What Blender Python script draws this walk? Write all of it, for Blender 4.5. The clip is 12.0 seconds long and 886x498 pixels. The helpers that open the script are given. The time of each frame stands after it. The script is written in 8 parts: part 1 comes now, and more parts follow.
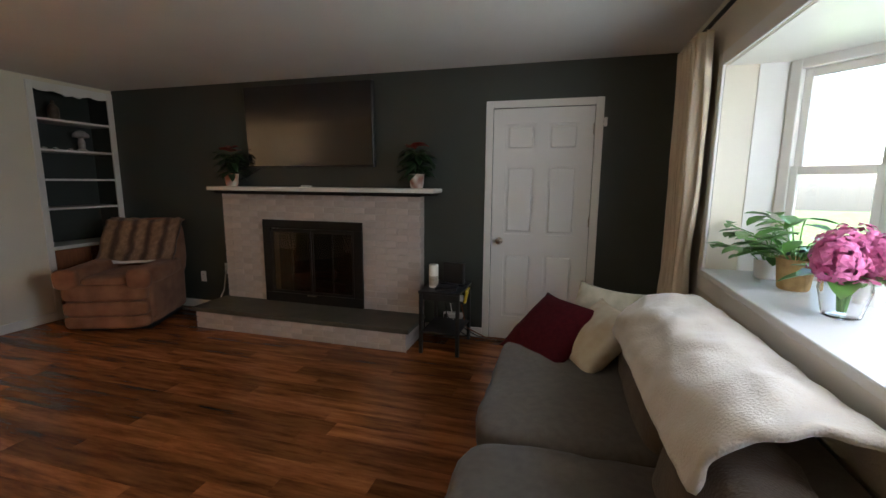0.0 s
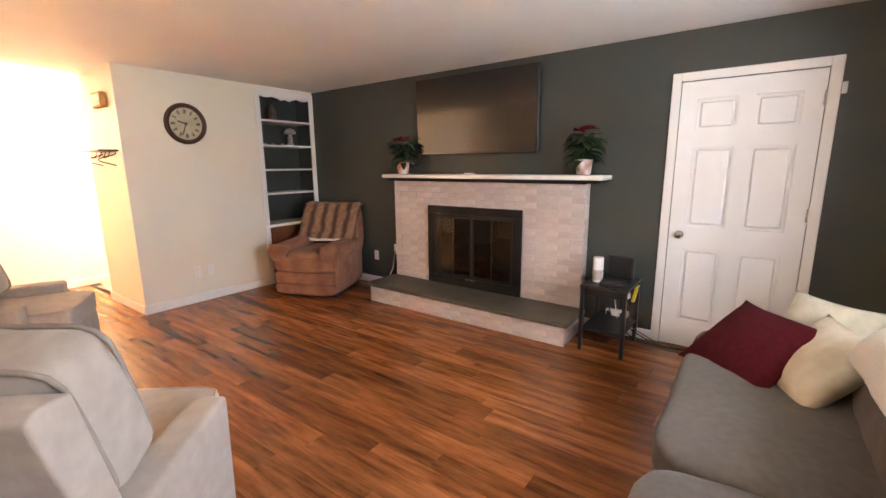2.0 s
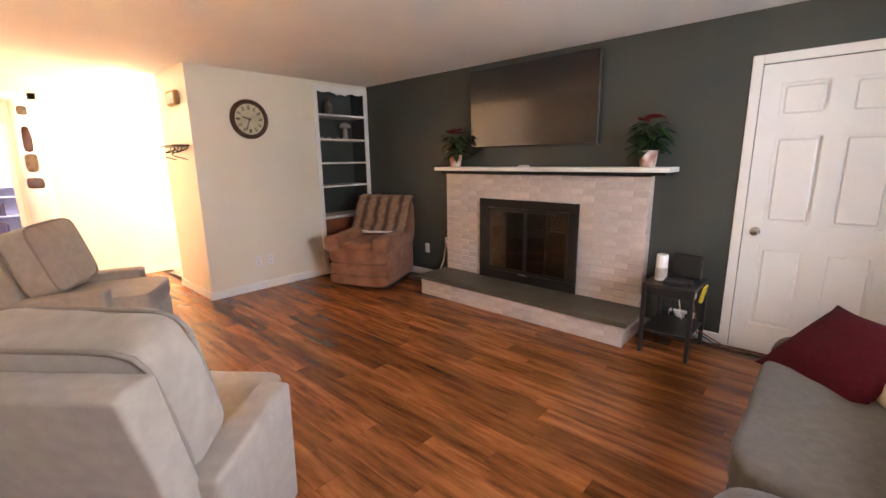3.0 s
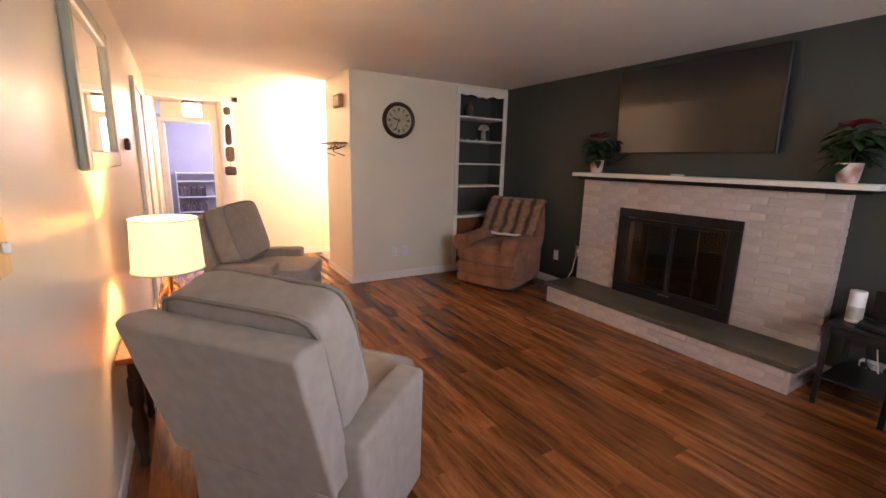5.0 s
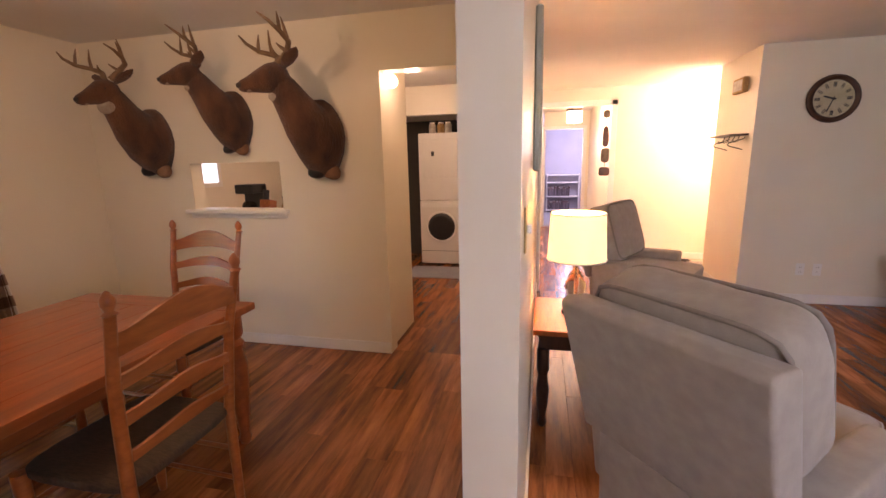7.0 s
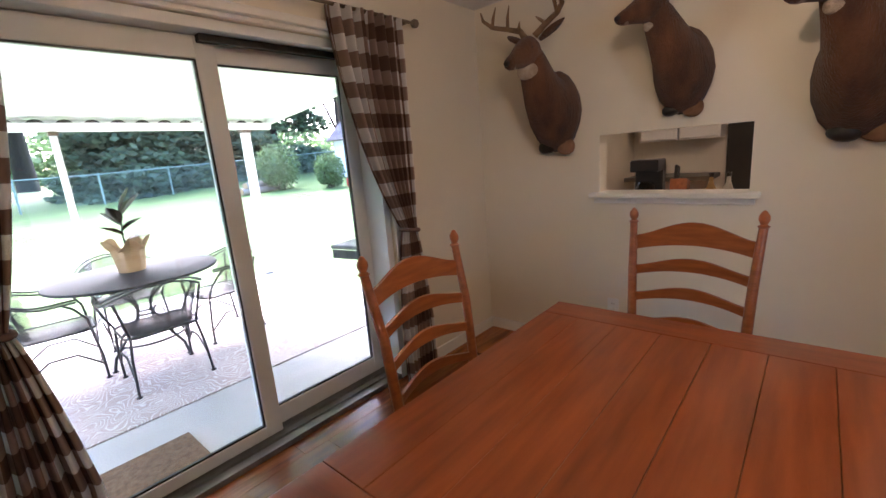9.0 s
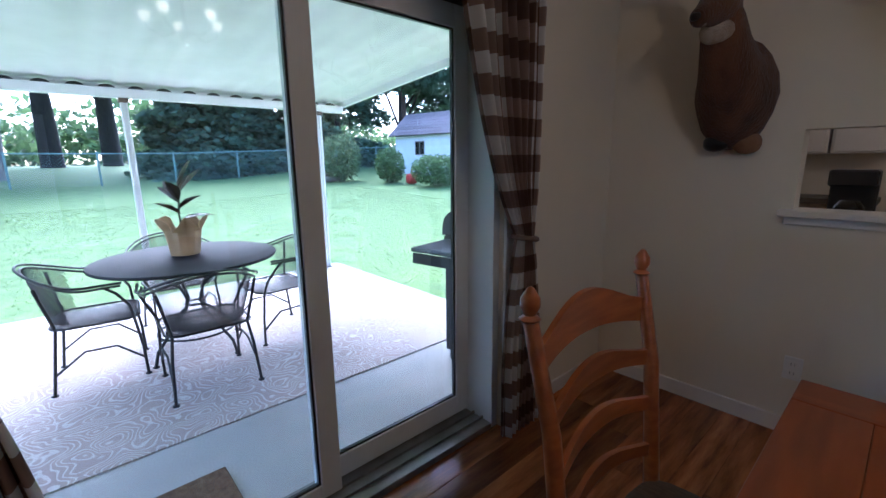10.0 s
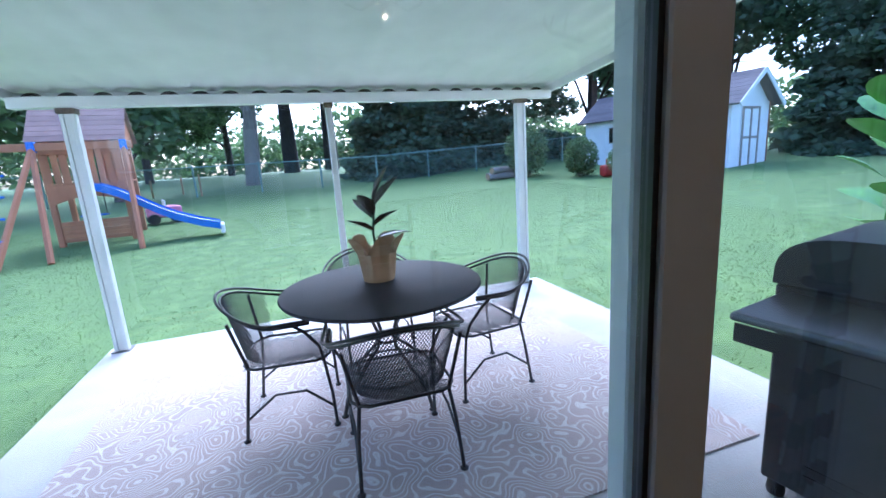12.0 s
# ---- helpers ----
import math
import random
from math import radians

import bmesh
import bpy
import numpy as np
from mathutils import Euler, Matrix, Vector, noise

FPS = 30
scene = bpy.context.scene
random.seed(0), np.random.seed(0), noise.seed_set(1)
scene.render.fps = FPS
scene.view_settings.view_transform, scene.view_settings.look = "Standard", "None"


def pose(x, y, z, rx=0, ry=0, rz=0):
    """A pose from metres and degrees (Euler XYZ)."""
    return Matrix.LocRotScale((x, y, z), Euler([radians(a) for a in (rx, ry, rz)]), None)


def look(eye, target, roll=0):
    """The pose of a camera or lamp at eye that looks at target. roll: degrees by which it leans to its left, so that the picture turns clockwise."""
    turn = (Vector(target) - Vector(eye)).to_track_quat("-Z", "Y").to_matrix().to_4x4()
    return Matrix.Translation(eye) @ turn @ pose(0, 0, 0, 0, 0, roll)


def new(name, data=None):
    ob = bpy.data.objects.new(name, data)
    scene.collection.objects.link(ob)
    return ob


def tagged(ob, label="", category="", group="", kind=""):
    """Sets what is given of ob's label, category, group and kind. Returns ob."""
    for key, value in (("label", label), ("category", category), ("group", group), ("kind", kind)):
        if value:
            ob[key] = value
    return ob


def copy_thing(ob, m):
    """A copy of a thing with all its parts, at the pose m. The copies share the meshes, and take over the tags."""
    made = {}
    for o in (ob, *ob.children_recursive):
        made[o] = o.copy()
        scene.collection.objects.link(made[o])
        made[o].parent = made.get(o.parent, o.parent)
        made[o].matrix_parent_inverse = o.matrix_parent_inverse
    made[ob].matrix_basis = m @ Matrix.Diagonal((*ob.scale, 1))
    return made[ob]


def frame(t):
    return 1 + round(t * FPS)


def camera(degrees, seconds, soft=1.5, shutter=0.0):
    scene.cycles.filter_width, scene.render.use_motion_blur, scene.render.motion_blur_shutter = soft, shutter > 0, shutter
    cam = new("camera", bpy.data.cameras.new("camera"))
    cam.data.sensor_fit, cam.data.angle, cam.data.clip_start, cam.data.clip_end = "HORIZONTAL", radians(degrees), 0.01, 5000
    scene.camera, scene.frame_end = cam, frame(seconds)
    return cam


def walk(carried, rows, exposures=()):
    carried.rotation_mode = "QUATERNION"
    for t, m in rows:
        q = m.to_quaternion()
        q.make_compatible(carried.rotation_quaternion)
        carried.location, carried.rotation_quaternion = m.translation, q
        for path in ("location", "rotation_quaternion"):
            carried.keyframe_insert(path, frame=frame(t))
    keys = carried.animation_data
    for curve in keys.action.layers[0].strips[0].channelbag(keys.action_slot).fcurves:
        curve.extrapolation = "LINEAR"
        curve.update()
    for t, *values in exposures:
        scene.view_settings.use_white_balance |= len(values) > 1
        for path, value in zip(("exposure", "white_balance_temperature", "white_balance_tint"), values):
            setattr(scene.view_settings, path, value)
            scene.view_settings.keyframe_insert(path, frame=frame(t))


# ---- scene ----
cam = camera(92.2, 12.0)

PATH = [
    (0, (0.212, -0.377, 1.419), (-0.332, 1.522, 1.106), 0.4),
    (0.5, (0.172, -0.357, 1.462), (-0.6, 1.458, 1.133), 0.6),
    (1, (0.145, -0.358, 1.459), (-0.812, 1.358, 1.085), 0.2),
    (1.5, (0.138, -0.359, 1.454), (-0.924, 1.293, 1.074), -0.2),
    (2, (0.104, -0.361, 1.443), (-1.053, 1.225, 1.059), -0.5),
    (2.5, (0.071, -0.358, 1.439), (-1.162, 1.166, 1.041), -0.6),
    (4.5, (-0.007, -0.413, 1.434), (-1.618, 0.7, 1.026), 0.5),
    (5, (-0.019, -0.431, 1.427), (-1.695, 0.584, 1.027), 1.4),
    (5.5, (-0.077, -0.49, 1.412), (-1.803, 0.433, 1.003), -1.2),
    (6, (-0.109, -0.522, 1.408), (-1.914, 0.236, 0.997), -0.9),
    (6.5, (-0.111, -0.57, 1.402), (-2.047, -0.268, 1.002), 1.7),
    (7, (-0.083, -0.723, 1.408), (-1.992, -1.168, 1.012), -1.3),
    (7.1, (-0.092, -0.789, 1.39), (-2.003, -1.271, 1.053), -0.1),
    (7.5, (0.010, -1.078, 1.405), (-1.839, -1.758, 1.062), -2.5),
    (7.7, (-0.026, -1.244, 1.393), (-1.788, -2.121, 1.042), -2.9),
    (9.3, (-0.280, -2.600, 1.405), (-1.600, -4.055, 1.042), -4.3),
    (9.5, (-0.323, -2.757, 1.402), (-1.501, -4.350, 1.125), -2.6),
    (10, (-0.450, -3.022, 1.330), (-1.761, -4.477, 0.923), -0.7),
    (10.5, (-0.520, -3.190, 1.344), (-2.048, -4.363, 0.811), -2.0),
    (11, (-0.571, -3.462, 1.325), (-1.757, -4.992, 0.810), -7.1),
    (11.5, (-0.629, -3.769, 1.335), (-1.352, -5.584, 0.907), -2.2),
    (12, (-0.690, -4.056, 1.373), (-1.304, -5.914, 0.965), -3.8),
]
EXPOSURES = [
    (0.0, 3.25, 6400, 13), (0.5, 3.88, 6550, 16), (1.0, 4.63, 6700, 20), (1.5, 4.85, 6800, 23), (2.0, 5.12, 6800, 24), (2.5, 5.05, 6800, 24),
    (4.5, 4.33, 6700, 28), (5.0, 4.15, 6700, 28), (5.5, 3.8, 6750, 29), (6.0, 3.75, 6800, 30), (6.5, 3.85, 6850, 33), (7.0, 4.15, 7050, 37), (7.5, 4.32, 6900, 36),
    (9.3, 3.6, 5300, 18), (9.5, 3.35, 5050, 16), (10.0, 2.75, 4700, 17), (10.5, 2.2, 4750, 17), (11.0, 2.42, 4700, 15), (11.5, 2.35, 4650, 15), (12.0, 1.98, 4650, 15)]
walk(cam, [(t, look(eye, target, roll)) for t, eye, target, roll in PATH], EXPOSURES)

# ---- light: overcast evening sky, soft sun, the lamps of the house, added fill ----
world = bpy.data.worlds.new("sky")
scene.world = world
world.use_nodes = True
wn = world.node_tree.nodes
sky = wn.new("ShaderNodeTexSky")
sky.sky_type = 'NISHITA'
sky.sun_disc = False
sky.sun_elevation, sky.sun_rotation = radians(46), radians(195)
sky.air_density, sky.dust_density = 1.0, 3.0
wn["Background"].inputs[1].default_value = 0.15
world.node_tree.links.new(sky.outputs[0], wn["Background"].inputs[0])
sun = new("sun", bpy.data.lights.new("sun", 'SUN'))
sun.data.energy, sun.data.angle, sun.data.color = 1.5, radians(40), (1.0, 0.97, 0.93)
sun.matrix_world = look((-7, -26, 28), (0, 0, 0))


def bulb(name, place, watts, colour, radius):
    lamp = new(name, bpy.data.lights.new(name, 'POINT'))
    lamp.data.energy, lamp.data.color, lamp.data.shadow_soft_size = watts, colour, radius
    lamp.location = place
    return lamp


WARM = (1.0, 0.66, 0.33)
SOFTWARM = (1.0, 0.74, 0.48)
bulb("table_lamp_light", (-2.45, -0.53, 1.0), 1.5, WARM, 0.03)
bulb("hall_light", (-7.3, -0.25, 2.06), 4.0, SOFTWARM, 0.08)
bulb("entry_light", (-5.9, 1.75, 2.16), 10.0, SOFTWARM, 0.09)
bulb("kitchen_light", (-4.3, -2.3, 2.16), 1.4, SOFTWARM, 0.09)
bulb("sconce_light", (-3.1, -1.62, 2.0), 0.3, SOFTWARM, 0.05)
bulb("chandelier_light", (-1.2, -2.6, 2.06), 1.05, WARM, 0.008)
win = new("bay_daylight", bpy.data.lights.new("bay_daylight", 'AREA'))
win.data.shape, win.data.size, win.data.size_y = 'RECTANGLE', 1.55, 0.95
win.data.energy, win.data.color = 2.6, (0.86, 0.94, 1.0)
win.matrix_world = look((1.66, 1.075, 1.50), (-1.0, 1.95, 1.0))
# added cool fill that brightens the far room; it has no fixture
bulb("bedroom_fill", (-11.0, 0.2, 1.8), 6.0, (0.72, 0.76, 1.0), 0.4)


# ---- mesh helpers ----
def part(name, bm, material, parent=None, label="", smooth=None):
    me = bpy.data.meshes.new(name)
    bm.to_mesh(me)
    bm.free()
    ob = new(name, me)
    me.materials.append(material)
    if smooth is not None:
        me.shade_smooth()
        if smooth > 0:
            me.set_sharp_from_angle(angle=radians(smooth))
    if parent is not None:
        ob.parent = parent
    if label:
        ob["label"] = label
    return ob


def thing(name, label, category, m=None, group="", kind=""):
    ob = new(name)
    ob.empty_display_size = 0.1
    if m is not None:
        ob.matrix_world = m
    return tagged(ob, label, category, group, kind)


def box(bm, x0, y0, z0, x1, y1, z1, m=None):
    vs = [bm.verts.new((x, y, z)) for x in (x0, x1) for y in (y0, y1) for z in (z0, z1)]
    for a, b, c, d in ((0, 1, 3, 2), (4, 6, 7, 5), (0, 4, 5, 1), (2, 3, 7, 6), (0, 2, 6, 4), (1, 5, 7, 3)):
        bm.faces.new((vs[a], vs[b], vs[c], vs[d]))
    if m is not None:
        bmesh.ops.transform(bm, matrix=m, verts=vs)
    return vs


def boxes(*rows, bevel=0.0, seg=1):
    bm = bmesh.new()
    for r in rows:
        box(bm, *r)
    if bevel:
        bmesh.ops.bevel(bm, geom=bm.edges[:], offset=bevel, segments=seg, affect='EDGES', profile=0.5)
    return bm


def tube(bm, pts, r, n=8, closed=False):
    """A round tube along points; r is one radius or one for each point."""
    pts = [Vector(p) for p in pts]
    rs = r if isinstance(r, (list, tuple)) else [r] * len(pts)
    rings, side = [], None
    for i, p in enumerate(pts):
        if closed:
            d = pts[(i + 1) % len(pts)] - pts[i - 1]
        else:
            d = pts[min(i + 1, len(pts) - 1)] - pts[max(i - 1, 0)]
        d.normalize()
        if side is None:
            side = d.orthogonal().normalized()
        side = (side - d * side.dot(d)).normalized()
        up = d.cross(side)
        rings.append([bm.verts.new(p + (side * math.cos(2 * math.pi * k / n) + up * math.sin(2 * math.pi * k / n)) * rs[i]) for k in range(n)])
    pairs = list(zip(rings, rings[1:])) + ([(rings[-1], rings[0])] if closed else [])
    for a, b in pairs:
        for k in range(n):
            bm.faces.new((a[k], a[(k + 1) % n], b[(k + 1) % n], b[k]))
    if not closed:
        bm.faces.new(rings[0][::-1])
        bm.faces.new(rings[-1])
    return bm


def lathe(profile, n=20, centre=(0, 0, 0), bm=None):
    """A turned shape: profile rows of (radius, height)."""
    bm = bm or bmesh.new()
    cx, cy, cz = centre
    rings = [[bm.verts.new((cx + r * math.cos(2 * math.pi * k / n), cy + r * math.sin(2 * math.pi * k / n), cz + z)) for k in range(n)] for r, z in profile]
    for a, b in zip(rings, rings[1:]):
        for k in range(n):
            bm.faces.new((a[k], a[(k + 1) % n], b[(k + 1) % n], b[k]))
    bm.faces.new(rings[0][::-1])
    bm.faces.new(rings[-1])
    return bm


def cushion(sx, sy, sz, p=4.0, n=14, lump=0.0, seed=0.0, bm=None, m=None):
    """A stuffed, rounded block of that full size round its middle."""
    bm = bm or bmesh.new()
    tmp = bmesh.new()
    bmesh.ops.create_cube(tmp, size=2)
    bmesh.ops.subdivide_edges(tmp, edges=tmp.edges[:], cuts=n, use_grid_fill=True)
    for v in tmp.verts:
        q = Vector((math.sin(v.co.x * math.pi / 2), math.sin(v.co.y * math.pi / 2), math.sin(v.co.z * math.pi / 2)))
        k = (abs(q.x) ** p + abs(q.y) ** p + abs(q.z) ** p) ** (-1 / p)
        q *= k
        c = Vector((q.x * sx / 2, q.y * sy / 2, q.z * sz / 2))
        if lump:
            c += q * lump * (noise.noise(c * 4 + Vector((seed, 0, 0))) + 0.5 * noise.noise(c * 11 + Vector((0, seed, 0))))
        v.co = c
    me = bpy.data.meshes.new("tmp")
    tmp.to_mesh(me)
    tmp.free()
    old = set(bm.verts)
    bm.from_mesh(me)
    bpy.data.meshes.remove(me)
    if m is not None:
        bmesh.ops.transform(bm, matrix=m, verts=[v for v in bm.verts if v not in old])
    return bm


def extrude_outline(outline, y0, y1):
    """A plate: an outline of (x, z) drawn from y0 to y1."""
    bm = bmesh.new()
    a = [bm.verts.new((x, y0, z)) for x, z in outline]
    b = [bm.verts.new((x, y1, z)) for x, z in outline]
    bm.faces.new(a)
    bm.faces.new(b[::-1])
    for i in range(len(a)):
        j = (i + 1) % len(a)
        bm.faces.new((a[i], b[i], b[j], a[j]))
    bmesh.ops.recalc_face_normals(bm, faces=bm.faces[:])
    return bm


# ---- materials ----
def mat(name, base, second=None, rough=0.5, metal=0.0, scale=6.0, stretch=(1, 1, 1), bump=0.0, bump_scale=60.0, vary=0.0, detail=4.0, spec=0.5, coat=0.0, sheen=0.0):
    """Two tones mixed by noise, fine bump, a little change of tone from object to object."""
    m = bpy.data.materials.new(name)
    m.use_nodes = True
    nt = m.node_tree
    N, L = nt.nodes, nt.links
    b = N["Principled BSDF"]
    b.inputs["Roughness"].default_value = rough
    b.inputs["Metallic"].default_value = metal
    b.inputs["Specular IOR Level"].default_value = spec
    b.inputs["Coat Weight"].default_value = coat
    b.inputs["Sheen Weight"].default_value = sheen
    tc = N.new("ShaderNodeTexCoord")
    mp = N.new("ShaderNodeMapping")
    mp.inputs["Scale"].default_value = stretch
    L.new(tc.outputs["Object"], mp.inputs["Vector"])
    t1 = N.new("ShaderNodeTexNoise")
    t1.inputs["Scale"].default_value, t1.inputs["Detail"].default_value = scale, detail
    L.new(mp.outputs[0], t1.inputs["Vector"])
    ramp = N.new("ShaderNodeValToRGB")
    ramp.color_ramp.elements[0].position, ramp.color_ramp.elements[1].position = 0.3, 0.7
    second = second or tuple(c * 0.88 for c in base)
    ramp.color_ramp.elements[0].color, ramp.color_ramp.elements[1].color = (*second, 1), (*base, 1)
    L.new(t1.outputs["Fac"], ramp.inputs["Fac"])
    out = ramp.outputs["Color"]
    if vary:
        oi = N.new("ShaderNodeObjectInfo")
        hsv = N.new("ShaderNodeHueSaturation")
        mr = N.new("ShaderNodeMapRange")
        mr.inputs["To Min"].default_value, mr.inputs["To Max"].default_value = 1 - vary, 1 + vary
        L.new(oi.outputs["Random"], mr.inputs["Value"])
        L.new(mr.outputs[0], hsv.inputs["Value"])
        L.new(out, hsv.inputs["Color"])
        out = hsv.outputs["Color"]
    L.new(out, b.inputs["Base Color"])
    if bump:
        t2 = N.new("ShaderNodeTexNoise")
        t2.inputs["Scale"].default_value, t2.inputs["Detail"].default_value = bump_scale, 3.0
        L.new(mp.outputs[0], t2.inputs["Vector"])
        bp = N.new("ShaderNodeBump")
        bp.inputs["Strength"].default_value, bp.inputs["Distance"].default_value = bump, 0.01
        L.new(t2.outputs["Fac"], bp.inputs["Height"])
        L.new(bp.outputs[0], b.inputs["Normal"])
    return m


def glass_mat(name, tint=(1, 1, 1), rough=0.0):
    m = bpy.data.materials.new(name)
    m.use_nodes = True
    b = m.node_tree.nodes["Principled BSDF"]
    b.inputs["Base Color"].default_value = (*tint, 1)
    b.inputs["Transmission Weight"].default_value = 1.0
    b.inputs["Roughness"].default_value = rough
    b.inputs["IOR"].default_value = 1.45
    return m


def glow_mat(name, colour, strength):
    m = bpy.data.materials.new(name)
    m.use_nodes = True
    b = m.node_tree.nodes["Principled BSDF"]
    b.inputs["Base Color"].default_value = (*colour, 1)
    b.inputs["Emission Color"].default_value = (*colour, 1)
    b.inputs["Emission Strength"].default_value = strength
    return m


def wood_floor_mat():
    m = mat("laminate_floor", (0.41, 0.150, 0.045), (0.062, 0.020, 0.008), rough=0.20, scale=2.6, stretch=(0.7, 5.6, 1), bump=0.10, bump_scale=30, vary=0.38, detail=6.0, spec=0.5)
    N, L = m.node_tree.nodes, m.node_tree.links
    ramp = next(n for n in N if n.type == 'VALTORGB')
    ramp.color_ramp.elements[0].position, ramp.color_ramp.elements[1].position = 0.29, 0.66
    next(n for n in N if n.type == 'TEX_NOISE').inputs["Roughness"].default_value = 0.66
    mid = ramp.color_ramp.elements.new(0.44)
    mid.color = (0.205, 0.067, 0.020, 1)
    # every board draws its grain from its own stretch of the pattern
    oi = next(n for n in N if n.type == 'OBJECT_INFO')
    mp = next(n for n in N if n.type == 'MAPPING')
    mul = N.new("ShaderNodeVectorMath")
    mul.operation = 'MULTIPLY'
    comb = N.new("ShaderNodeCombineXYZ")
    L.new(oi.outputs["Random"], comb.inputs[0])
    L.new(oi.outputs["Random"], comb.inputs[1])
    L.new(oi.outputs["Random"], comb.inputs[2])
    mul.inputs[1].default_value = (37, 53, 91)
    L.new(comb.outputs[0], mul.inputs[0])
    L.new(mul.outputs[0], mp.inputs["Location"])
    return m


M_CREAM = mat("cream_wall_paint", (0.78, 0.72, 0.60), (0.74, 0.68, 0.56), rough=0.38, scale=1.6, bump=0.05, bump_scale=70)
M_GREEN = mat("dark_green_wall_paint", (0.050, 0.058, 0.050), (0.043, 0.050, 0.043), rough=0.5, scale=1.4, bump=0.12, bump_scale=80)
M_CEIL = mat("ceiling_paint", (0.78, 0.76, 0.73), (0.74, 0.72, 0.69), rough=0.8, scale=2.0, bump=0.2, bump_scale=45)
M_TRIM = mat("white_trim_paint", (0.80, 0.78, 0.74), (0.76, 0.74, 0.70), rough=0.35, scale=4, bump=0.05)
M_DOOR = mat("white_door_paint", (0.82, 0.81, 0.79), (0.78, 0.77, 0.75), rough=0.35, scale=3, bump=0.06, bump_scale=120)
M_FLOOR = wood_floor_mat()
M_SUBFLOOR = mat("floor_joint", (0.03, 0.014, 0.008), rough=0.6)
M_CONCRETE = mat("concrete", (0.52, 0.505, 0.475), (0.41, 0.395, 0.37), rough=0.85, scale=2.2, bump=0.3, bump_scale=70)
M_GRASS = mat("lawn", (0.140, 0.225, 0.062), (0.072, 0.135, 0.036), rough=0.9, scale=3.5, bump=1.0, bump_scale=45, detail=8)
M_GLASS = glass_mat("window_glass")
M_WHITE_METAL = mat("white_painted_metal", (0.74, 0.76, 0.76), (0.66, 0.68, 0.68), rough=0.42, scale=3)
M_SIDING = mat("house_siding", (0.7, 0.68, 0.64), rough=0.6)

# ---- structure ----
NY, WX, EX, CEIL = 3.35, -4.70, 0.97, 2.38
PL, PD, PE = -0.765, -0.90, -1.00          # partition: living face, dining face, free end
DX, SY = -2.935, -4.28                     # deer wall, wall with the sliding door


def wall(name, rows, material, label):
    return tagged(part(name, boxes(*rows), material), label, "wall", kind="structure")


# north wall with its door opening
DL, DR, DT = -0.415, 0.405, 2.03
wall("wall_north", [(-6.8, NY, 0, DL, NY + 0.15, CEIL), (DR, NY, 0, EX + 0.15, NY + 0.15, CEIL), (DL, NY, DT, DR, NY + 0.15, CEIL), (DL, NY + 0.06, 0, DR, NY + 0.15, DT)], M_GREEN, "dark grey-green painted living room wall")
# west wall with the clock, and the bookcase niche behind it
wall("wall_west", [(WX - 0.12, 1.175, 0, WX, 2.56, CEIL), (WX - 0.12, 2.56, 2.33, WX, NY, CEIL), (WX - 0.42, 2.44, 0, WX - 0.12, 2.56, CEIL), (WX - 0.42, 2.56, 0, WX - 0.36, NY, CEIL)], M_CREAM, "cream painted wall that carries the clock")
wall("wall_entry", [(-5.62, 1.175, 0, WX - 0.12, 1.30, CEIL), (-5.62, 1.30, 0, -5.50, NY, CEIL)], M_CREAM, "cream painted return wall beside the entry")
wall("wall_hall_end", [(-6.72, 0.20, 0, -6.60, NY, CEIL), (-6.72, PL, 2.14, -6.60, 0.20, CEIL)], M_CREAM, "cream wall beside the corridor opening")
wall("wall_corridor", [(-9.6, 0.20, 0, -6.72, 0.32, CEIL), (-9.6, -0.70, 2.03, -9.48, 0.20, CEIL), (-9.6, 0.08, 0, -9.48, 0.20, 2.03)], M_CREAM, "cream corridor walls with a doorway at the end")
M_LILAC = mat("lilac_grey_paint", (0.50, 0.49, 0.58), rough=0.6, scale=2)
wall("wall_bedroom", [(-12.6, -2.2, 0, -12.48, 2.2, CEIL), (-12.48, -2.2, 0, -9.6, -2.1, CEIL), (-12.48, 2.1, 0, -9.6, 2.2, CEIL), (-9.6, 0.32, 0, -9.5, 2.1, CEIL), (-9.6, -2.1, 0, -9.5, -0.9, CEIL)], M_LILAC, "lilac-grey painted room at the corridor's end")
# partition between living and dining
wall("wall_partition", [(-9.6, PD, 0, PE, PL, CEIL)], M_CREAM, "cream partition wall with a free end")
# east wall with the bay window opening
BY0, BY1, BZ0, BZ1 = -0.10, 2.25, 0.95, 2.02
wall("wall_east", [(EX, BY1, 0, EX + 0.15, NY, CEIL), (EX, -4.5, 0, EX + 0.15, BY0, CEIL), (EX, BY0, 0, EX + 0.15, BY1, BZ0), (EX, BY0, BZ1, EX + 0.15, BY1, CEIL)], M_CREAM, "cream wall with the bay window")
# deer wall with pass-through and the kitchen opening
P0, P1, PZ0, PZ1 = -3.39, -2.61, 1.09, 1.445
OY = -1.80
wall("wall_dining_west", [(DX - 0.12, SY - 0.2, 0, DX, P0, CEIL), (DX - 0.12, P1, 0, DX, OY, CEIL), (DX - 0.12, P0, 0, DX, P1, PZ0), (DX - 0.12, P0, PZ1, DX, P1, CEIL), (DX - 0.12, OY, 2.02, DX, PD, CEIL)], M_CREAM, "cream dining room wall with a pass-through")
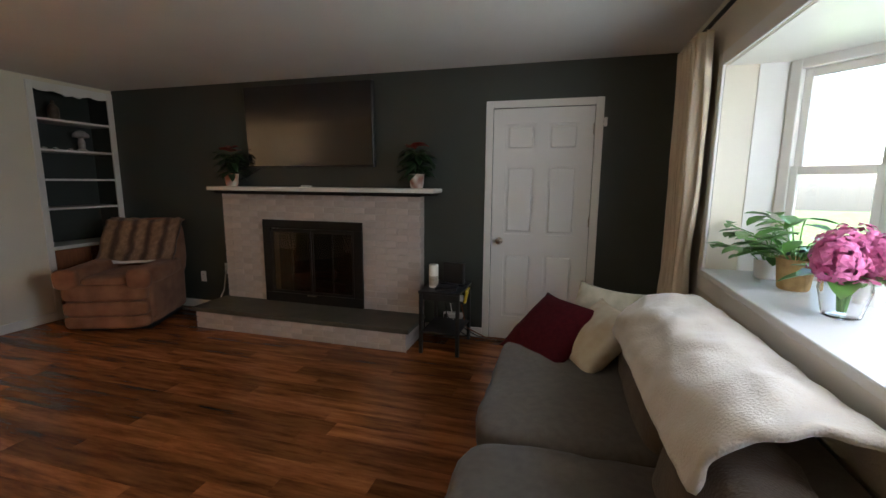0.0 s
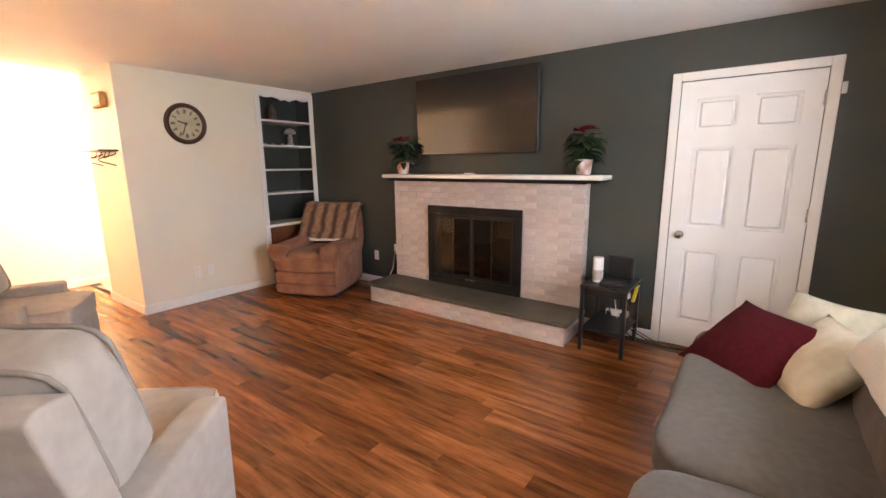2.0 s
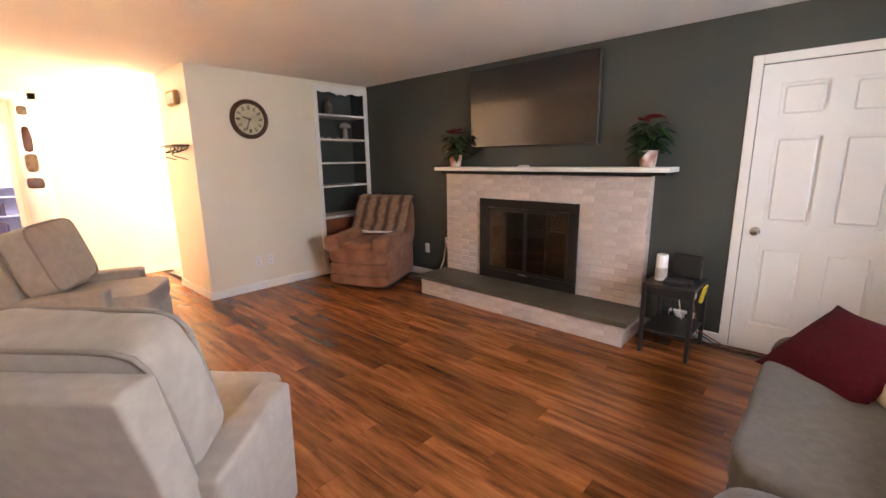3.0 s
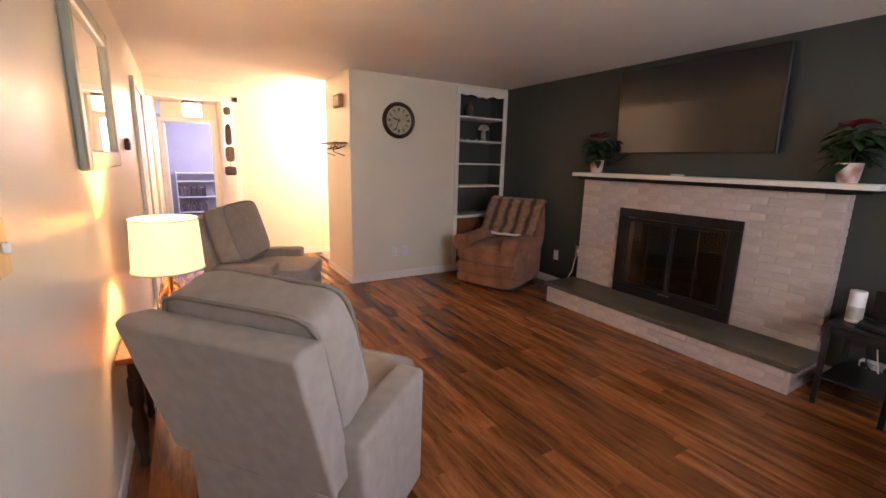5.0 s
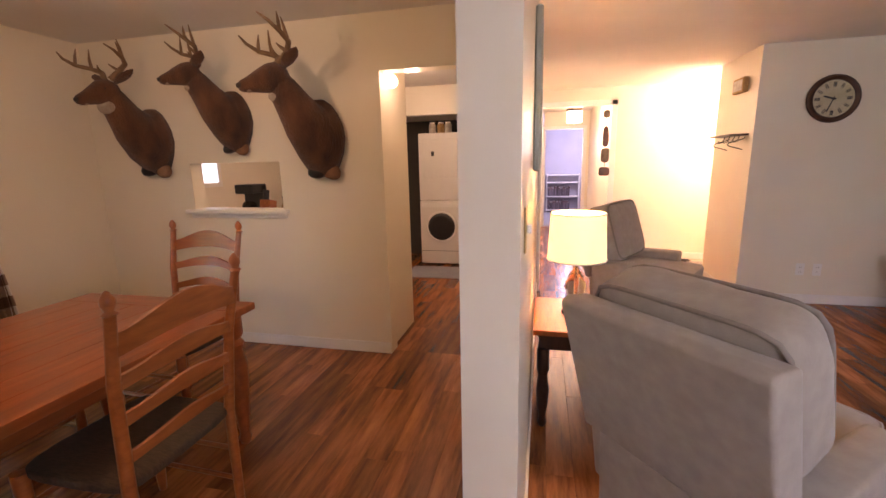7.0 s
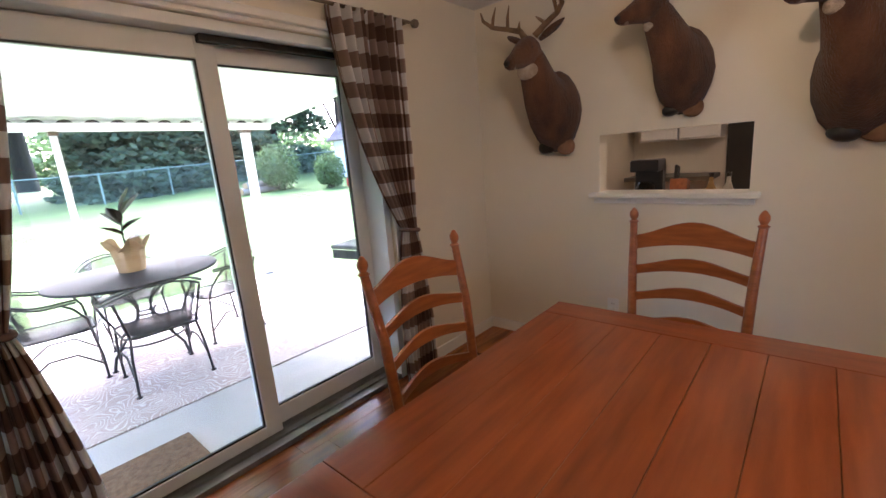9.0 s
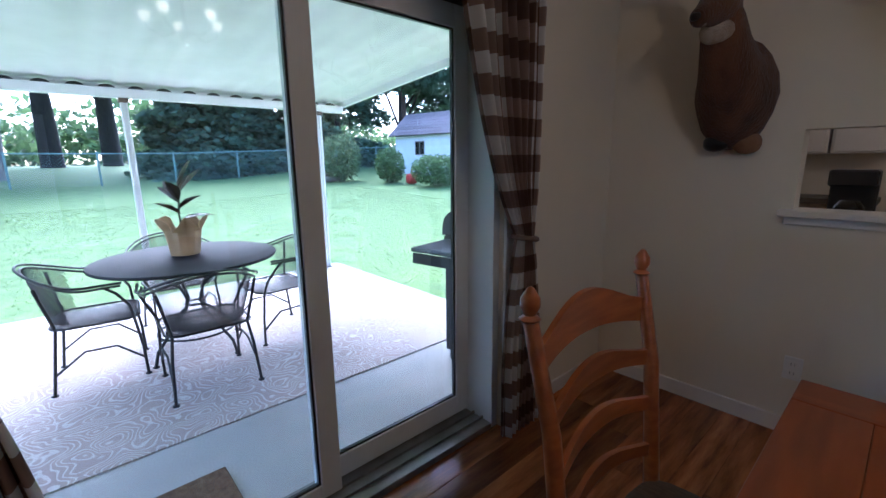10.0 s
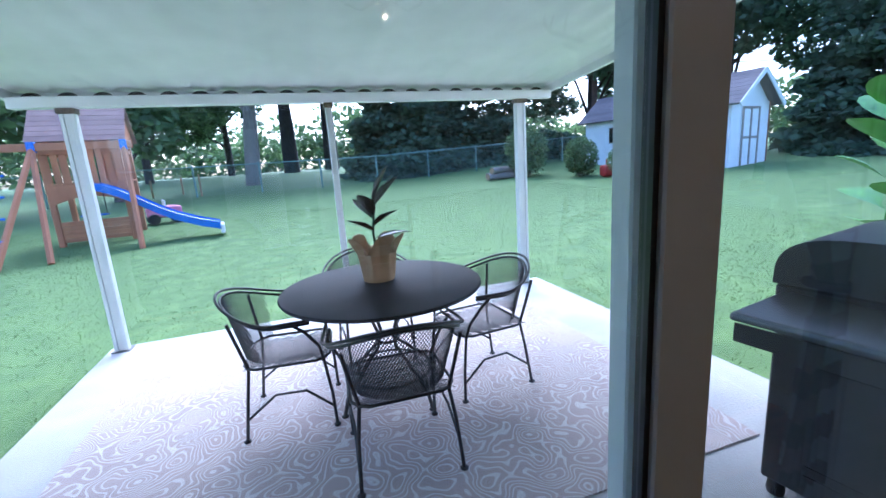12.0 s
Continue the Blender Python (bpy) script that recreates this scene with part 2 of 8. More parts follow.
# south wall with the sliding door
SX0, SX1, SZ1 = -1.96, -0.02, 2.03
wall("wall_south", [(-6.5, SY - 0.22, 0, SX0, SY, CEIL), (SX1, SY - 0.22, 0, EX + 0.15, SY, CEIL), (SX0, SY - 0.22, SZ1, SX1, SY, CEIL)], M_CREAM, "cream wall round the sliding patio door")
wall("wall_kitchen", [(-6.62, SY - 0.22, 0, -6.5, PD, CEIL), (-6.5, PD - 0.10, 0, -5.62, PD, CEIL), (-5.78, -3.2, 2.02, -5.66, PD - 0.1, CEIL)], M_CREAM, "cream kitchen walls")
tagged(part("ceiling", boxes((-12.6, -4.5, CEIL, EX + 0.15, NY + 0.15, CEIL + 0.12)), M_CEIL), "off-white painted ceiling", "ceiling", kind="structure")
floor = tagged(part("floor", boxes((-12.6, -4.5, -0.2, EX + 0.15, NY + 0.15, -0.012)), M_SUBFLOOR), "reddish brown wood laminate floor in narrow boards", "floor", kind="structure")

# ---- outside ground ----
bm = bmesh.new()
ys = [30, 3.6, -4.6, -8.6] + [-8.6 - 1.5 * i for i in range(1, 21)] + [-60, -120, -600]
xs = [-600, -60, -18, -11, -4, -3.4, 1.2, 20, 60, 600]
rows = [[bm.verts.new((x, y, -0.14 + 0.045 * min(max(-8.6 - y, 0.0), 30.0) + 0.035 * min(max(-4 - x, 0.0), 14.0) * min(max((-4.6 - y) / 4, 0.0), 1.0))) for x in xs] for y in ys]
for a, b in zip(rows, rows[1:]):
    for k in range(len(xs) - 1):
        bm.faces.new((a[k], b[k], b[k + 1], a[k + 1]))
tagged(part("ground", bm, M_GRASS, smooth=0), "green mown lawn", "lawn", kind="structure")
tagged(part("patio_slab", boxes((-3.26, -8.36, -0.30, 1.02, SY - 0.22, -0.06), bevel=0.01), M_CONCRETE), "pale concrete patio slab, stained and cracked", "patio", kind="structure")

# ---- living room: fixed things ----
M_BRICK = mat("whitewashed_brick", (0.64, 0.555, 0.50), (0.50, 0.405, 0.35), rough=0.85, scale=7, bump=0.3, bump_scale=60, vary=0.09)
M_MORTAR = mat("whitewashed_mortar", (0.60, 0.535, 0.49), (0.52, 0.45, 0.40), rough=0.9, scale=12, bump=0.5)
M_SLATE = mat("slate_hearth", (0.125, 0.108, 0.078), (0.080, 0.070, 0.050), rough=0.45, scale=5, bump=0.3, bump_scale=40)
M_BLACKMETAL = mat("black_metal", (0.010, 0.009, 0.008), (0.015, 0.013, 0.011), rough=0.45, scale=8, bump=0.05, spec=0.25)
M_SOOT = mat("firebox_soot", (0.012, 0.010, 0.009), (0.03, 0.020, 0.015), rough=0.9, scale=14)
M_LOG = mat("charred_log", (0.10, 0.055, 0.03), (0.03, 0.02, 0.015), rough=0.9, scale=20, bump=0.6)
M_SMOKED = glass_mat("smoked_fire_glass", (0.30, 0.26, 0.22))
M_SCREEN = mat("tv_screen", (0.010, 0.010, 0.011), (0.012, 0.012, 0.012), rough=0.09, scale=2, spec=0.8)
M_BLACKPL = mat("black_plastic", (0.015, 0.015, 0.016), (0.02, 0.02, 0.021), rough=0.35, scale=10)
M_WHITEPL = mat("white_plastic", (0.80, 0.79, 0.76), (0.76, 0.75, 0.72), rough=0.3, scale=10)
M_BRASS = mat("aged_brass", (0.72, 0.56, 0.30), (0.62, 0.46, 0.22), rough=0.4, metal=0.55, scale=20)
M_CHROME = mat("satin_nickel", (0.62, 0.60, 0.57), rough=0.25, metal=1.0)
M_DARKWOOD = mat("dark_stained_wood", (0.06, 0.026, 0.014), (0.03, 0.014, 0.009), rough=0.35, scale=4, stretch=(1, 8, 1), bump=0.1)
M_PINE = mat("honey_pine", (0.38, 0.115, 0.028), (0.24, 0.066, 0.016), rough=0.3, scale=4, stretch=(1.5, 12, 12), bump=0.08, vary=0.10, coat=0.3)
M_TABLEPINE = mat("orange_pine_top", (0.33, 0.085, 0.022), (0.19, 0.045, 0.012), rough=0.28, scale=3.2, stretch=(1, 9, 9), bump=0.06, vary=0.16, coat=0.35)
M_REDWOOD = mat("reddish_cabinet_wood", (0.22, 0.075, 0.030), (0.14, 0.045, 0.018), rough=0.4, scale=5, stretch=(9, 9, 1))
M_LEAF = mat("dark_green_leaf", (0.030, 0.075, 0.022), (0.018, 0.045, 0.014), rough=0.45, scale=18)
M_LEAF2 = mat("fresh_green_leaf", (0.13, 0.32, 0.060), (0.08, 0.21, 0.038), rough=0.4, scale=18)
M_RED = mat("red_bract", (0.38, 0.020, 0.018), (0.24, 0.012, 0.012), rough=0.55, scale=20)
M_PINK = mat("pink_petal", (0.78, 0.23, 0.45), (0.60, 0.11, 0.29), rough=0.6, scale=30)

fp = thing("fireplace", "whitewashed brick fireplace with a raised slate hearth", "fireplace")
FX0, FX1, FY = -3.18, -1.03, 3.22
GX0, GX1, GZ0, GZ1 = -2.62, -1.66, 0.22, 0.985      # opening
part("core", boxes((FX0 + 0.004, FY + 0.012, 0, GX0, NY, 1.285), (GX1, FY + 0.012, 0, FX1 - 0.012, NY, 1.285), (GX0, FY + 0.012, GZ1, GX1, NY, 1.285), (GX0, FY + 0.012, 0, GX1, NY, GZ0),
     (FX0 + 0.012, 2.80, 0, -1.022, FY + 0.02, 0.165)), M_MORTAR, fp, "whitewashed mortar")
part("hearth_slab", boxes((FX0 - 0.03, 2.775, 0.167, -0.985, FY + 0.004, 0.207), bevel=0.004), M_SLATE, fp, "dark slate slab")
part("mantel_shelf", boxes((-3.225, 3.075, 1.318, -0.865, NY - 0.003, 1.356), bevel=0.005), M_TRIM, fp, "white painted mantel shelf")
part("mantel_moulding", boxes((-3.19, 3.13, 1.296, -0.90, NY - 0.004, 1.317), (-3.205, 3.165, 1.284, -1.01, NY - 0.004, 1.296), bevel=0.004), M_BLACKMETAL, fp, "dark moulding under the shelf")
part("firebox", boxes((GX0, NY + 0.02, GZ0, GX1, NY + 0.03, GZ1)), M_SOOT, fp, "sooty firebox back")
part("fire_frame", boxes((-2.69, 3.195, 0.207, -1.60, 3.222, 0.30), (-2.69, 3.195, 0.955, -1.60, 3.222, 1.035), (-2.69, 3.195, 0.30, -2.60, 3.222, 0.955), (-1.69, 3.195, 0.30, -1.60, 3.222, 0.955), bevel=0.004), M_BLACKMETAL, fp, "black metal surround")
part("fire_handle", boxes((-2.20, 3.178, 0.285, -2.09, 3.19, 0.30), bevel=0.003), M_CHROME, fp)
for x in (-2.595, -2.142):
    d = part("fire_door", boxes((x + 0.003, 3.198, 0.305, x + 0.022, 3.215, 0.95), (x + 0.431, 3.198, 0.305, x + 0.45, 3.215, 0.95), (x + 0.022, 3.198, 0.305, x + 0.431, 3.215, 0.33), (x + 0.022, 3.198, 0.915, x + 0.431, 3.215, 0.95), (x + 0.220, 3.206, 0.33, x + 0.232, 3.214, 0.915), bevel=0.002), M_BLACKMETAL, fp)
    for x2 in (x + 0.022, x + 0.232):
        part("fire_pane", boxes((x2, 3.208, 0.33, x2 + 0.198, 3.212, 0.915)), M_SMOKED, d, "smoked glass pane")
for k, (x, y, z, a) in enumerate(((-2.15, 3.30, 0.30, 4), (-2.10, 3.31, 0.39, -7), (-2.2, 3.31, 0.46, 10))):
    b = bmesh.new()
    tube(b, [(x - 0.26, y, z - 0.0003 * a * 10), (x, y + 0.005, z), (x + 0.24, y, z + 0.004 * a)], 0.045, 9)
    part("log", b, M_LOG, fp, "charred log", smooth=40)
for i in range(7):
    part("grate_bar", boxes((-2.42 + 0.08 * i, 3.25, 0.221, -2.405 + 0.08 * i, 3.34, 0.25)), M_BLACKMETAL, fp)

# television, tilted a little towards the room
tv = thing("television", "large black flat television mounted above the mantel", "television", pose(-2.195, 3.30, 1.93, 1.5, 0, 0))
part("tv_body", boxes((-0.69, -0.02, -0.385, 0.69, 0.03, 0.385), bevel=0.006), M_BLACKPL, tv)
part("screen", boxes((-0.678, -0.024, -0.368, 0.678, -0.0195, 0.376)), M_SCREEN, tv, "glossy dark screen")
part("wall_bracket", boxes((-0.2, 0.03, -0.15, 0.2, 0.05, 0.15)), M_BLACKMETAL, tv)


def leaf(bm, root, tip, width, droop=0.0, fold=0.15):
    """One leaf: a folded, pointed blade of eight faces."""
    root, tip = Vector(root), Vector(tip)
    d = tip - root
    side = d.cross(Vector((0, 0, 1)))
    side = side.normalized() if side.length > 1e-6 else Vector((1, 0, 0))
    up = side.cross(d).normalized()
    rows = []
    for t, w in ((0.0, 0.05), (0.25, 0.75), (0.55, 1.0), (0.82, 0.6), (1.0, 0.02)):
        c = root + d * t - Vector((0, 0, 1)) * droop * t * t
        rows.append([bm.verts.new(c - side * w * width / 2 + up * fold * w * width), bm.verts.new(c), bm.verts.new(c + side * w * width / 2 + up * fold * w * width)])
    for a, b in zip(rows, rows[1:]):
        bm.faces.new((a[0], a[1], b[1], b[0]))
        bm.faces.new((a[1], a[2], b[2], b[1]))


def poinsettia(x, y, z, seed, label, potm):
    rnd = random.Random(seed)
    t = thing("poinsettia", label, "potted plant", pose(x, y, z, 0, 0, 40 * seed), "plants on the mantel")
    part("pot", lathe([(0.050, 0), (0.058, 0.02), (0.068, 0.115), (0.072, 0.125), (0.066, 0.125), (0.058, 0.10)], 20), potm, t, "white pot with a red and yellow print", smooth=40)
    part("soil", lathe([(0.062, 0.098), (0.060, 0.104)], 14), M_SOOT, t)
    s, g, r = bmesh.new(), bmesh.new(), bmesh.new()
    for k in range(5):
        a = k * 1.26 + seed
        tube(s, [(0.01 * math.cos(a), 0.01 * math.sin(a), 0.1), (0.03 * math.cos(a), 0.03 * math.sin(a), 0.2), (0.055 * math.cos(a), 0.055 * math.sin(a), 0.31)], 0.004, 6)
    for k in range(62):
        a, h = rnd.uniform(0, 6.28), rnd.uniform(0.13, 0.33)
        r0, L = rnd.uniform(0.01, 0.06), rnd.uniform(0.09, 0.155)
        leaf(g, (r0 * math.cos(a), r0 * math.sin(a), h), ((r0 + L) * math.cos(a), (r0 + L) * math.sin(a), h + rnd.uniform(-0.05, 0.03)), 0.062, rnd.uniform(0.02, 0.06))
    for c in range(5):
        ca = c * 1.3
        cx, cy, cz = 0.05 * math.cos(ca), 0.05 * math.sin(ca), 0.34 + 0.035 * rnd.random()
        for k in range(8):
            a = k * 0.785 + rnd.uniform(-0.2, 0.2)
            leaf(r, (cx, cy, cz), (cx + 0.065 * math.cos(a), cy + 0.065 * math.sin(a), cz + rnd.uniform(-0.005, 0.035)), 0.036, 0.01)
    part("stem", s, M_LEAF, t)
    part("leaves", g, M_LEAF, t, smooth=0)
    part("red_bracts", r, M_RED, t, "red flower bracts", smooth=0)


M_POT1 = mat("printed_pot_red", (0.78, 0.74, 0.68), (0.62, 0.16, 0.05), rough=0.4, scale=9, detail=1)
M_POT2 = mat("printed_pot_dark", (0.80, 0.78, 0.74), (0.35, 0.13, 0.09), rough=0.4, scale=14, detail=1)
poinsettia(-3.03, 3.21, 1.357, 1, "red poinsettia in a red and yellow printed pot", M_POT1)
poinsettia(-1.06, 3.21, 1.357, 2, "red poinsettia in a white pot with dark print", M_POT2)
rc = thing("remote_control", "small grey remote control lying on the mantel", "remote", pose(-2.15, 3.17, 1.357, 0, 0, 8))
part("case", boxes((-0.05, -0.018, 0, 0.05, 0.018, 0.016), bevel=0.005), M_WHITEPL, rc)
part("button_pad", boxes((-0.03, -0.010, 0.0165, 0.03, 0.010, 0.018)), M_BLACKPL, rc)


# six-panel door with casing, knob and hinges
def panel_door(name, label, x0, x1, y, z1, parent=None):
    d = thing(name, label, "door", kind="structure")
    w = x1 - x0
    cols = ((x0 + 0.11, x0 + w / 2 - 0.05), (x0 + w / 2 + 0.05, x1 - 0.11))
    rows = ((0.22, 0.80), (0.97, 1.56), (1.68, 1.90))
    slab = [(x0, y + 0.010, 0.008, x1, y + 0.036, z1)]
    part("slab", boxes(*slab, bevel=0.002), M_DOOR, d)
    frame_rows = [(x0, y - 0.012, 0.008, x0 + 0.11, y + 0.009, z1), (x1 - 0.11, y - 0.012, 0.008, x1, y + 0.009, z1), (cols[0][1], y - 0.012, 0.008, cols[1][0], y + 0.009, z1)]
    zs = [0.008] + [v for r in rows for v in r] + [z1]
    for a, b in zip(zs[::2], zs[1::2]):
        for c in cols:
            frame_rows.append((c[0], y - 0.012, a, c[1], y + 0.009, b))
    part("stiles_and_rails", boxes(*frame_rows), M_DOOR, d)
    for c in cols:
        for r in rows:
            part("panel", boxes((c[0] + 0.022, y - 0.009, r[0] + 0.022, c[1] - 0.022, y + 0.0095, r[1] - 0.022), bevel=0.009), M_DOOR, d)
    return d


door = panel_door("door_1", "closed white six-panel interior door", DL + 0.003, DR - 0.003, NY + 0.016, DT - 0.004)
k = part("knob", lathe([(0.030, 0), (0.031, 0.005), (0.012, 0.010), (0.011, 0.028), (0.026, 0.040), (0.029, 0.052), (0.022, 0.063), (0.006, 0.067)], 20), M_CHROME, door, "satin metal knob", smooth=40)
k.matrix_local = pose(DL + 0.075, NY + 0.004, 0.905, 90, 0, 0)
for z in (0.25, 1.05, 1.80):
    part("hinge", boxes((DR - 0.012, NY - 0.006, z, DR + 0.004, NY + 0.006, z + 0.09), bevel=0.002), M_CHROME, door)
cas = thing("door_casing", "white painted door casing", "trim", kind="structure")
for r in ((DL - 0.062, NY - 0.016, 0, DL, NY - 0.001, DT + 0.06), (DR, NY - 0.016, 0, DR + 0.062, NY - 0.001, DT + 0.06), (DL, NY - 0.016, DT, DR, NY - 0.001, DT + 0.06)):
    part("casing_board", boxes(r, bevel=0.004), M_TRIM, cas)
part("chime_sensor", boxes((DR + 0.064, NY - 0.02, 1.86, DR + 0.09, NY - 0.001, 1.93), bevel=0.003), M_WHITEPL, cas)

# baseboards
bb = thing("baseboard", "white painted baseboards", "trim", kind="structure")
for r in ((FX1 + 0.002, NY - 0.014, 0, DL - 0.063, NY - 0.001, 0.09), (DR + 0.063, NY - 0.014, 0, EX, NY - 0.001, 0.09), (WX, NY - 0.014, 0, FX0 - 0.002, NY - 0.001, 0.09),
          (WX + 0.001, 1.162, 0, WX + 0.014, 2.555, 0.09), (-5.63, 1.161, 0, WX + 0.001, 1.174, 0.09), (-6.599, 0.19, 0, -6.586, NY, 0.09), (-9.47, 0.187, 0, -6.586, 0.199, 0.09),
          (-4.72, PL + 0.001, 0, PE, PL + 0.014, 0.09), (-5.6, PD - 0.014, 0, PE, PD - 0.001, 0.09), (PE + 0.001, PD - 0.014, 0, PE + 0.014, PL + 0.014, 0.09),
          (DX + 0.001, SY, 0, DX + 0.014, OY, 0.085), (DX, SY + 0.001, 0, SX0 - 0.07, SY + 0.014, 0.085), (SX1 + 0.07, SY + 0.001, 0, EX, SY + 0.014, 0.085), (EX - 0.014, -4.27, 0, EX - 0.001, NY, 0.09)):
    part("baseboard_run", boxes(r, bevel=0.003), M_TRIM, bb)

# bookcase niche
bc = thing("bookcase", "white built-in bookcase with dark back and sparse shelves", "bookcase")
BKX = WX - 0.35
part("back_panel", boxes((BKX, 2.565, 0.74, BKX + 0.01, NY - 0.004, 2.33)), M_GREEN, bc, "dark green back")
part("side_panel", boxes((BKX + 0.01, 2.564, 0.74, WX - 0.004, 2.574, 2.33)), M_GREEN, bc)
part("side_panel", boxes((BKX + 0.01, NY - 0.014, 0.74, WX - 0.004, NY - 0.004, 2.33)), M_GREEN, bc)
part("face_stile", boxes((WX - 0.003, 2.545, 0, WX + 0.016, 2.60, 2.34), bevel=0.003), M_TRIM, bc)
part("face_stile", boxes((WX - 0.003, NY - 0.065, 0, WX + 0.016, NY - 0.003, 2.34), bevel=0.003), M_TRIM, bc)
# scalloped valance
pts = [(2.60, 2.34)] + [(2.60 + 0.685 * i / 30, 2.272 - 0.018 * abs(math.sin(i / 30 * math.pi * 4)) - (0.02 if 12 <= i <= 18 else 0)) for i in range(31)] + [(3.285, 2.34)]
v = part("valance", extrude_outline(pts, -0.009, 0.009), M_TRIM, bc, "white scalloped valance")
v.matrix_local = Matrix(((0, 1, 0, WX + 0.006), (1, 0, 0, 0), (0, 0, 1, 0), (0, 0, 0, 1)))
for z in (2.005, 1.71, 1.42, 1.13):
    part("shelf", boxes((BKX + 0.01, 2.576, z - 0.022, WX + 0.004, NY - 0.016, z), bevel=0.002), M_TRIM, bc)
part("counter", boxes((BKX + 0.01, 2.56, 0.715, WX + 0.03, NY - 0.004, 0.745), bevel=0.003), M_TRIM, bc)
part("base_rail", boxes((WX - 0.003, 2.60, 0, WX + 0.014, NY - 0.066, 0.10)), M_TRIM, bc)
for y in (2.605, 2.947):
    d = part("cabinet_door", boxes((WX - 0.002, y, 0.11, WX + 0.014, y + 0.334, 0.705), bevel=0.004), M_REDWOOD, bc, "reddish wooden cabinet door")
    part("pull", lathe([(0.008, 0), (0.014, 0.015), (0.006, 0.02)], 10, (WX + 0.0, y + 0.3, 0.6)), M_BRASS, d)


def figurine(name, x, y, z, prof, material, label, extra=None):
    t = thing(name, label, "figurine", pose(x, y, z), "ornaments in the bookcase")
    part("body", lathe(prof, 16), material, t, smooth=45)
    if extra:
        extra(t)


M_CERAMIC = mat("glazed_ceramic", (0.55, 0.52, 0.48), (0.30, 0.26, 0.22), rough=0.35, scale=18)
M_LANTERN = mat("bronze_lantern", (0.16, 0.12, 0.08), (0.07, 0.05, 0.035), rough=0.5, scale=20)
figurine("lantern", WX - 0.16, 2.86, 2.006, [(0.05, 0), (0.055, 0.02), (0.045, 0.03), (0.05, 0.06), (0.05, 0.12), (0.03, 0.155), (0.012, 0.17), (0.02, 0.185), (0.008, 0.2)], M_LANTERN, "small bronze lantern ornament on the top shelf")
figurine("mushroom_figurine", WX - 0.14, 3.08, 1.711, [(0.045, 0), (0.05, 0.012), (0.03, 0.03), (0.034, 0.09), (0.022, 0.14), (0.075, 0.15), (0.072, 0.18), (0.04, 0.21), (0.01, 0.22)], M_CERAMIC, "grey ceramic mushroom figurine on the second shelf")
for y in (2.70, 2.80, 2.94):
    figurine("small_stone", WX - 0.10, y, 1.711, [(0.018, 0), (0.026, 0.01), (0.018, 0.02), (0.005, 0.024)], M_CERAMIC, "small pale stone on the second shelf")

# clock
M_CLOCKFACE = mat("aged_clock_face", (0.52, 0.44, 0.28), (0.42, 0.34, 0.20), rough=0.5, scale=8)
M_CLOCKWOOD = mat("brown_clock_rim", (0.085, 0.035, 0.018), (0.04, 0.018, 0.01), rough=0.3, scale=6)
ck = thing("wall_clock", "round wall clock with brown rim and roman face", "clock", Matrix.Translation((WX + 0.002, 1.755, 1.885)) @ pose(0, 0, 0, 90, 0, 90))
part("rim", lathe([(0.195, 0), (0.205, 0.012), (0.200, 0.03), (0.182, 0.042), (0.160, 0.030), (0.156, 0.016), (0.156, 0.004)], 48), M_CLOCKWOOD, ck, "turned brown wooden rim", smooth=40)
part("face", lathe([(0.157, 0.010), (0.157, 0.014)], 40), M_CLOCKFACE, ck, "aged cream dial")
for h in range(12):
    bars = (-0.013, -0.004, 0.005) if h % 3 == 0 else (-0.010, 0.002)
    t = part("numeral", boxes(*[(q, 0.100, 0.0145, q + 0.0065, 0.142, 0.0155) for q in bars]), M_BLACKPL, ck)
    t.matrix_local = pose(0, 0, 0, 0, 0, -30 * h)
for ang, ln, wd in ((-287, 0.080, 0.007), (-200, 0.118, 0.005)):
    t = part("clock_hand", boxes((-wd, -0.02, 0.016, wd, ln, 0.0175)), M_BLACKPL, ck)
    t.matrix_local = pose(0, 0, 0, 0, 0, ang)
part("clock_glass", lathe([(0.158, 0.022), (0.150, 0.026), (0.02, 0.028)], 32), M_GLASS, ck).visible_shadow = False


def outlet(m, label="white double wall outlet", name="wall_outlet"):
    t = thing(name, label, "outlet", m)
    part("plate", boxes((-0.036, -0.006, -0.058, 0.036, 0, 0.058), bevel=0.003), M_WHITEPL, t)
    for z in (-0.022, 0.022):
        part("socket", boxes((-0.017, -0.008, z - 0.014, 0.017, -0.0062, z + 0.014), bevel=0.001), M_TRIM, t)
        part("slots", boxes((-0.008, -0.0088, z - 0.006, -0.006, -0.0082, z + 0.006), (0.006, -0.0088, z - 0.006, 0.008, -0.0082, z + 0.006)), M_BLACKPL, t)


outlet(pose(WX + 0.001, 1.84, 0.335, 0, 0, 90), "cream double outlet low on the clock wall")
outlet(pose(WX + 0.001, 1.70, 0.335, 0, 0, 90), "cream double outlet low on the clock wall")
outlet(pose(-3.62, NY - 0.001, 0.36), "white outlet beside the fireplace with a plug")
outlet(pose(-3.29, NY - 0.001, 0.47), "white outlet beside the hearth")
outlet(pose(DX + 0.001, -3.30, 0.34, 0, 0, 90), "white outlet on the dining wall")
cord = thing("wall_lead", "white power cord running down to the hearth", "cord")
b = bmesh.new()
tube(b, [(-3.29, NY - 0.02, 0.45), (-3.285, NY - 0.05, 0.38), (-3.30, NY - 0.06, 0.25), (-3.32, 3.22, 0.12), (-3.30, 3.12, 0.03), (-3.35, 3.0, 0.008)], 0.006, 7)
part("cable", b, M_WHITEPL, cord, smooth=0)
cov = thing("cable_cover", "dark cable running down beside the mantel", "cable")
b = bmesh.new()
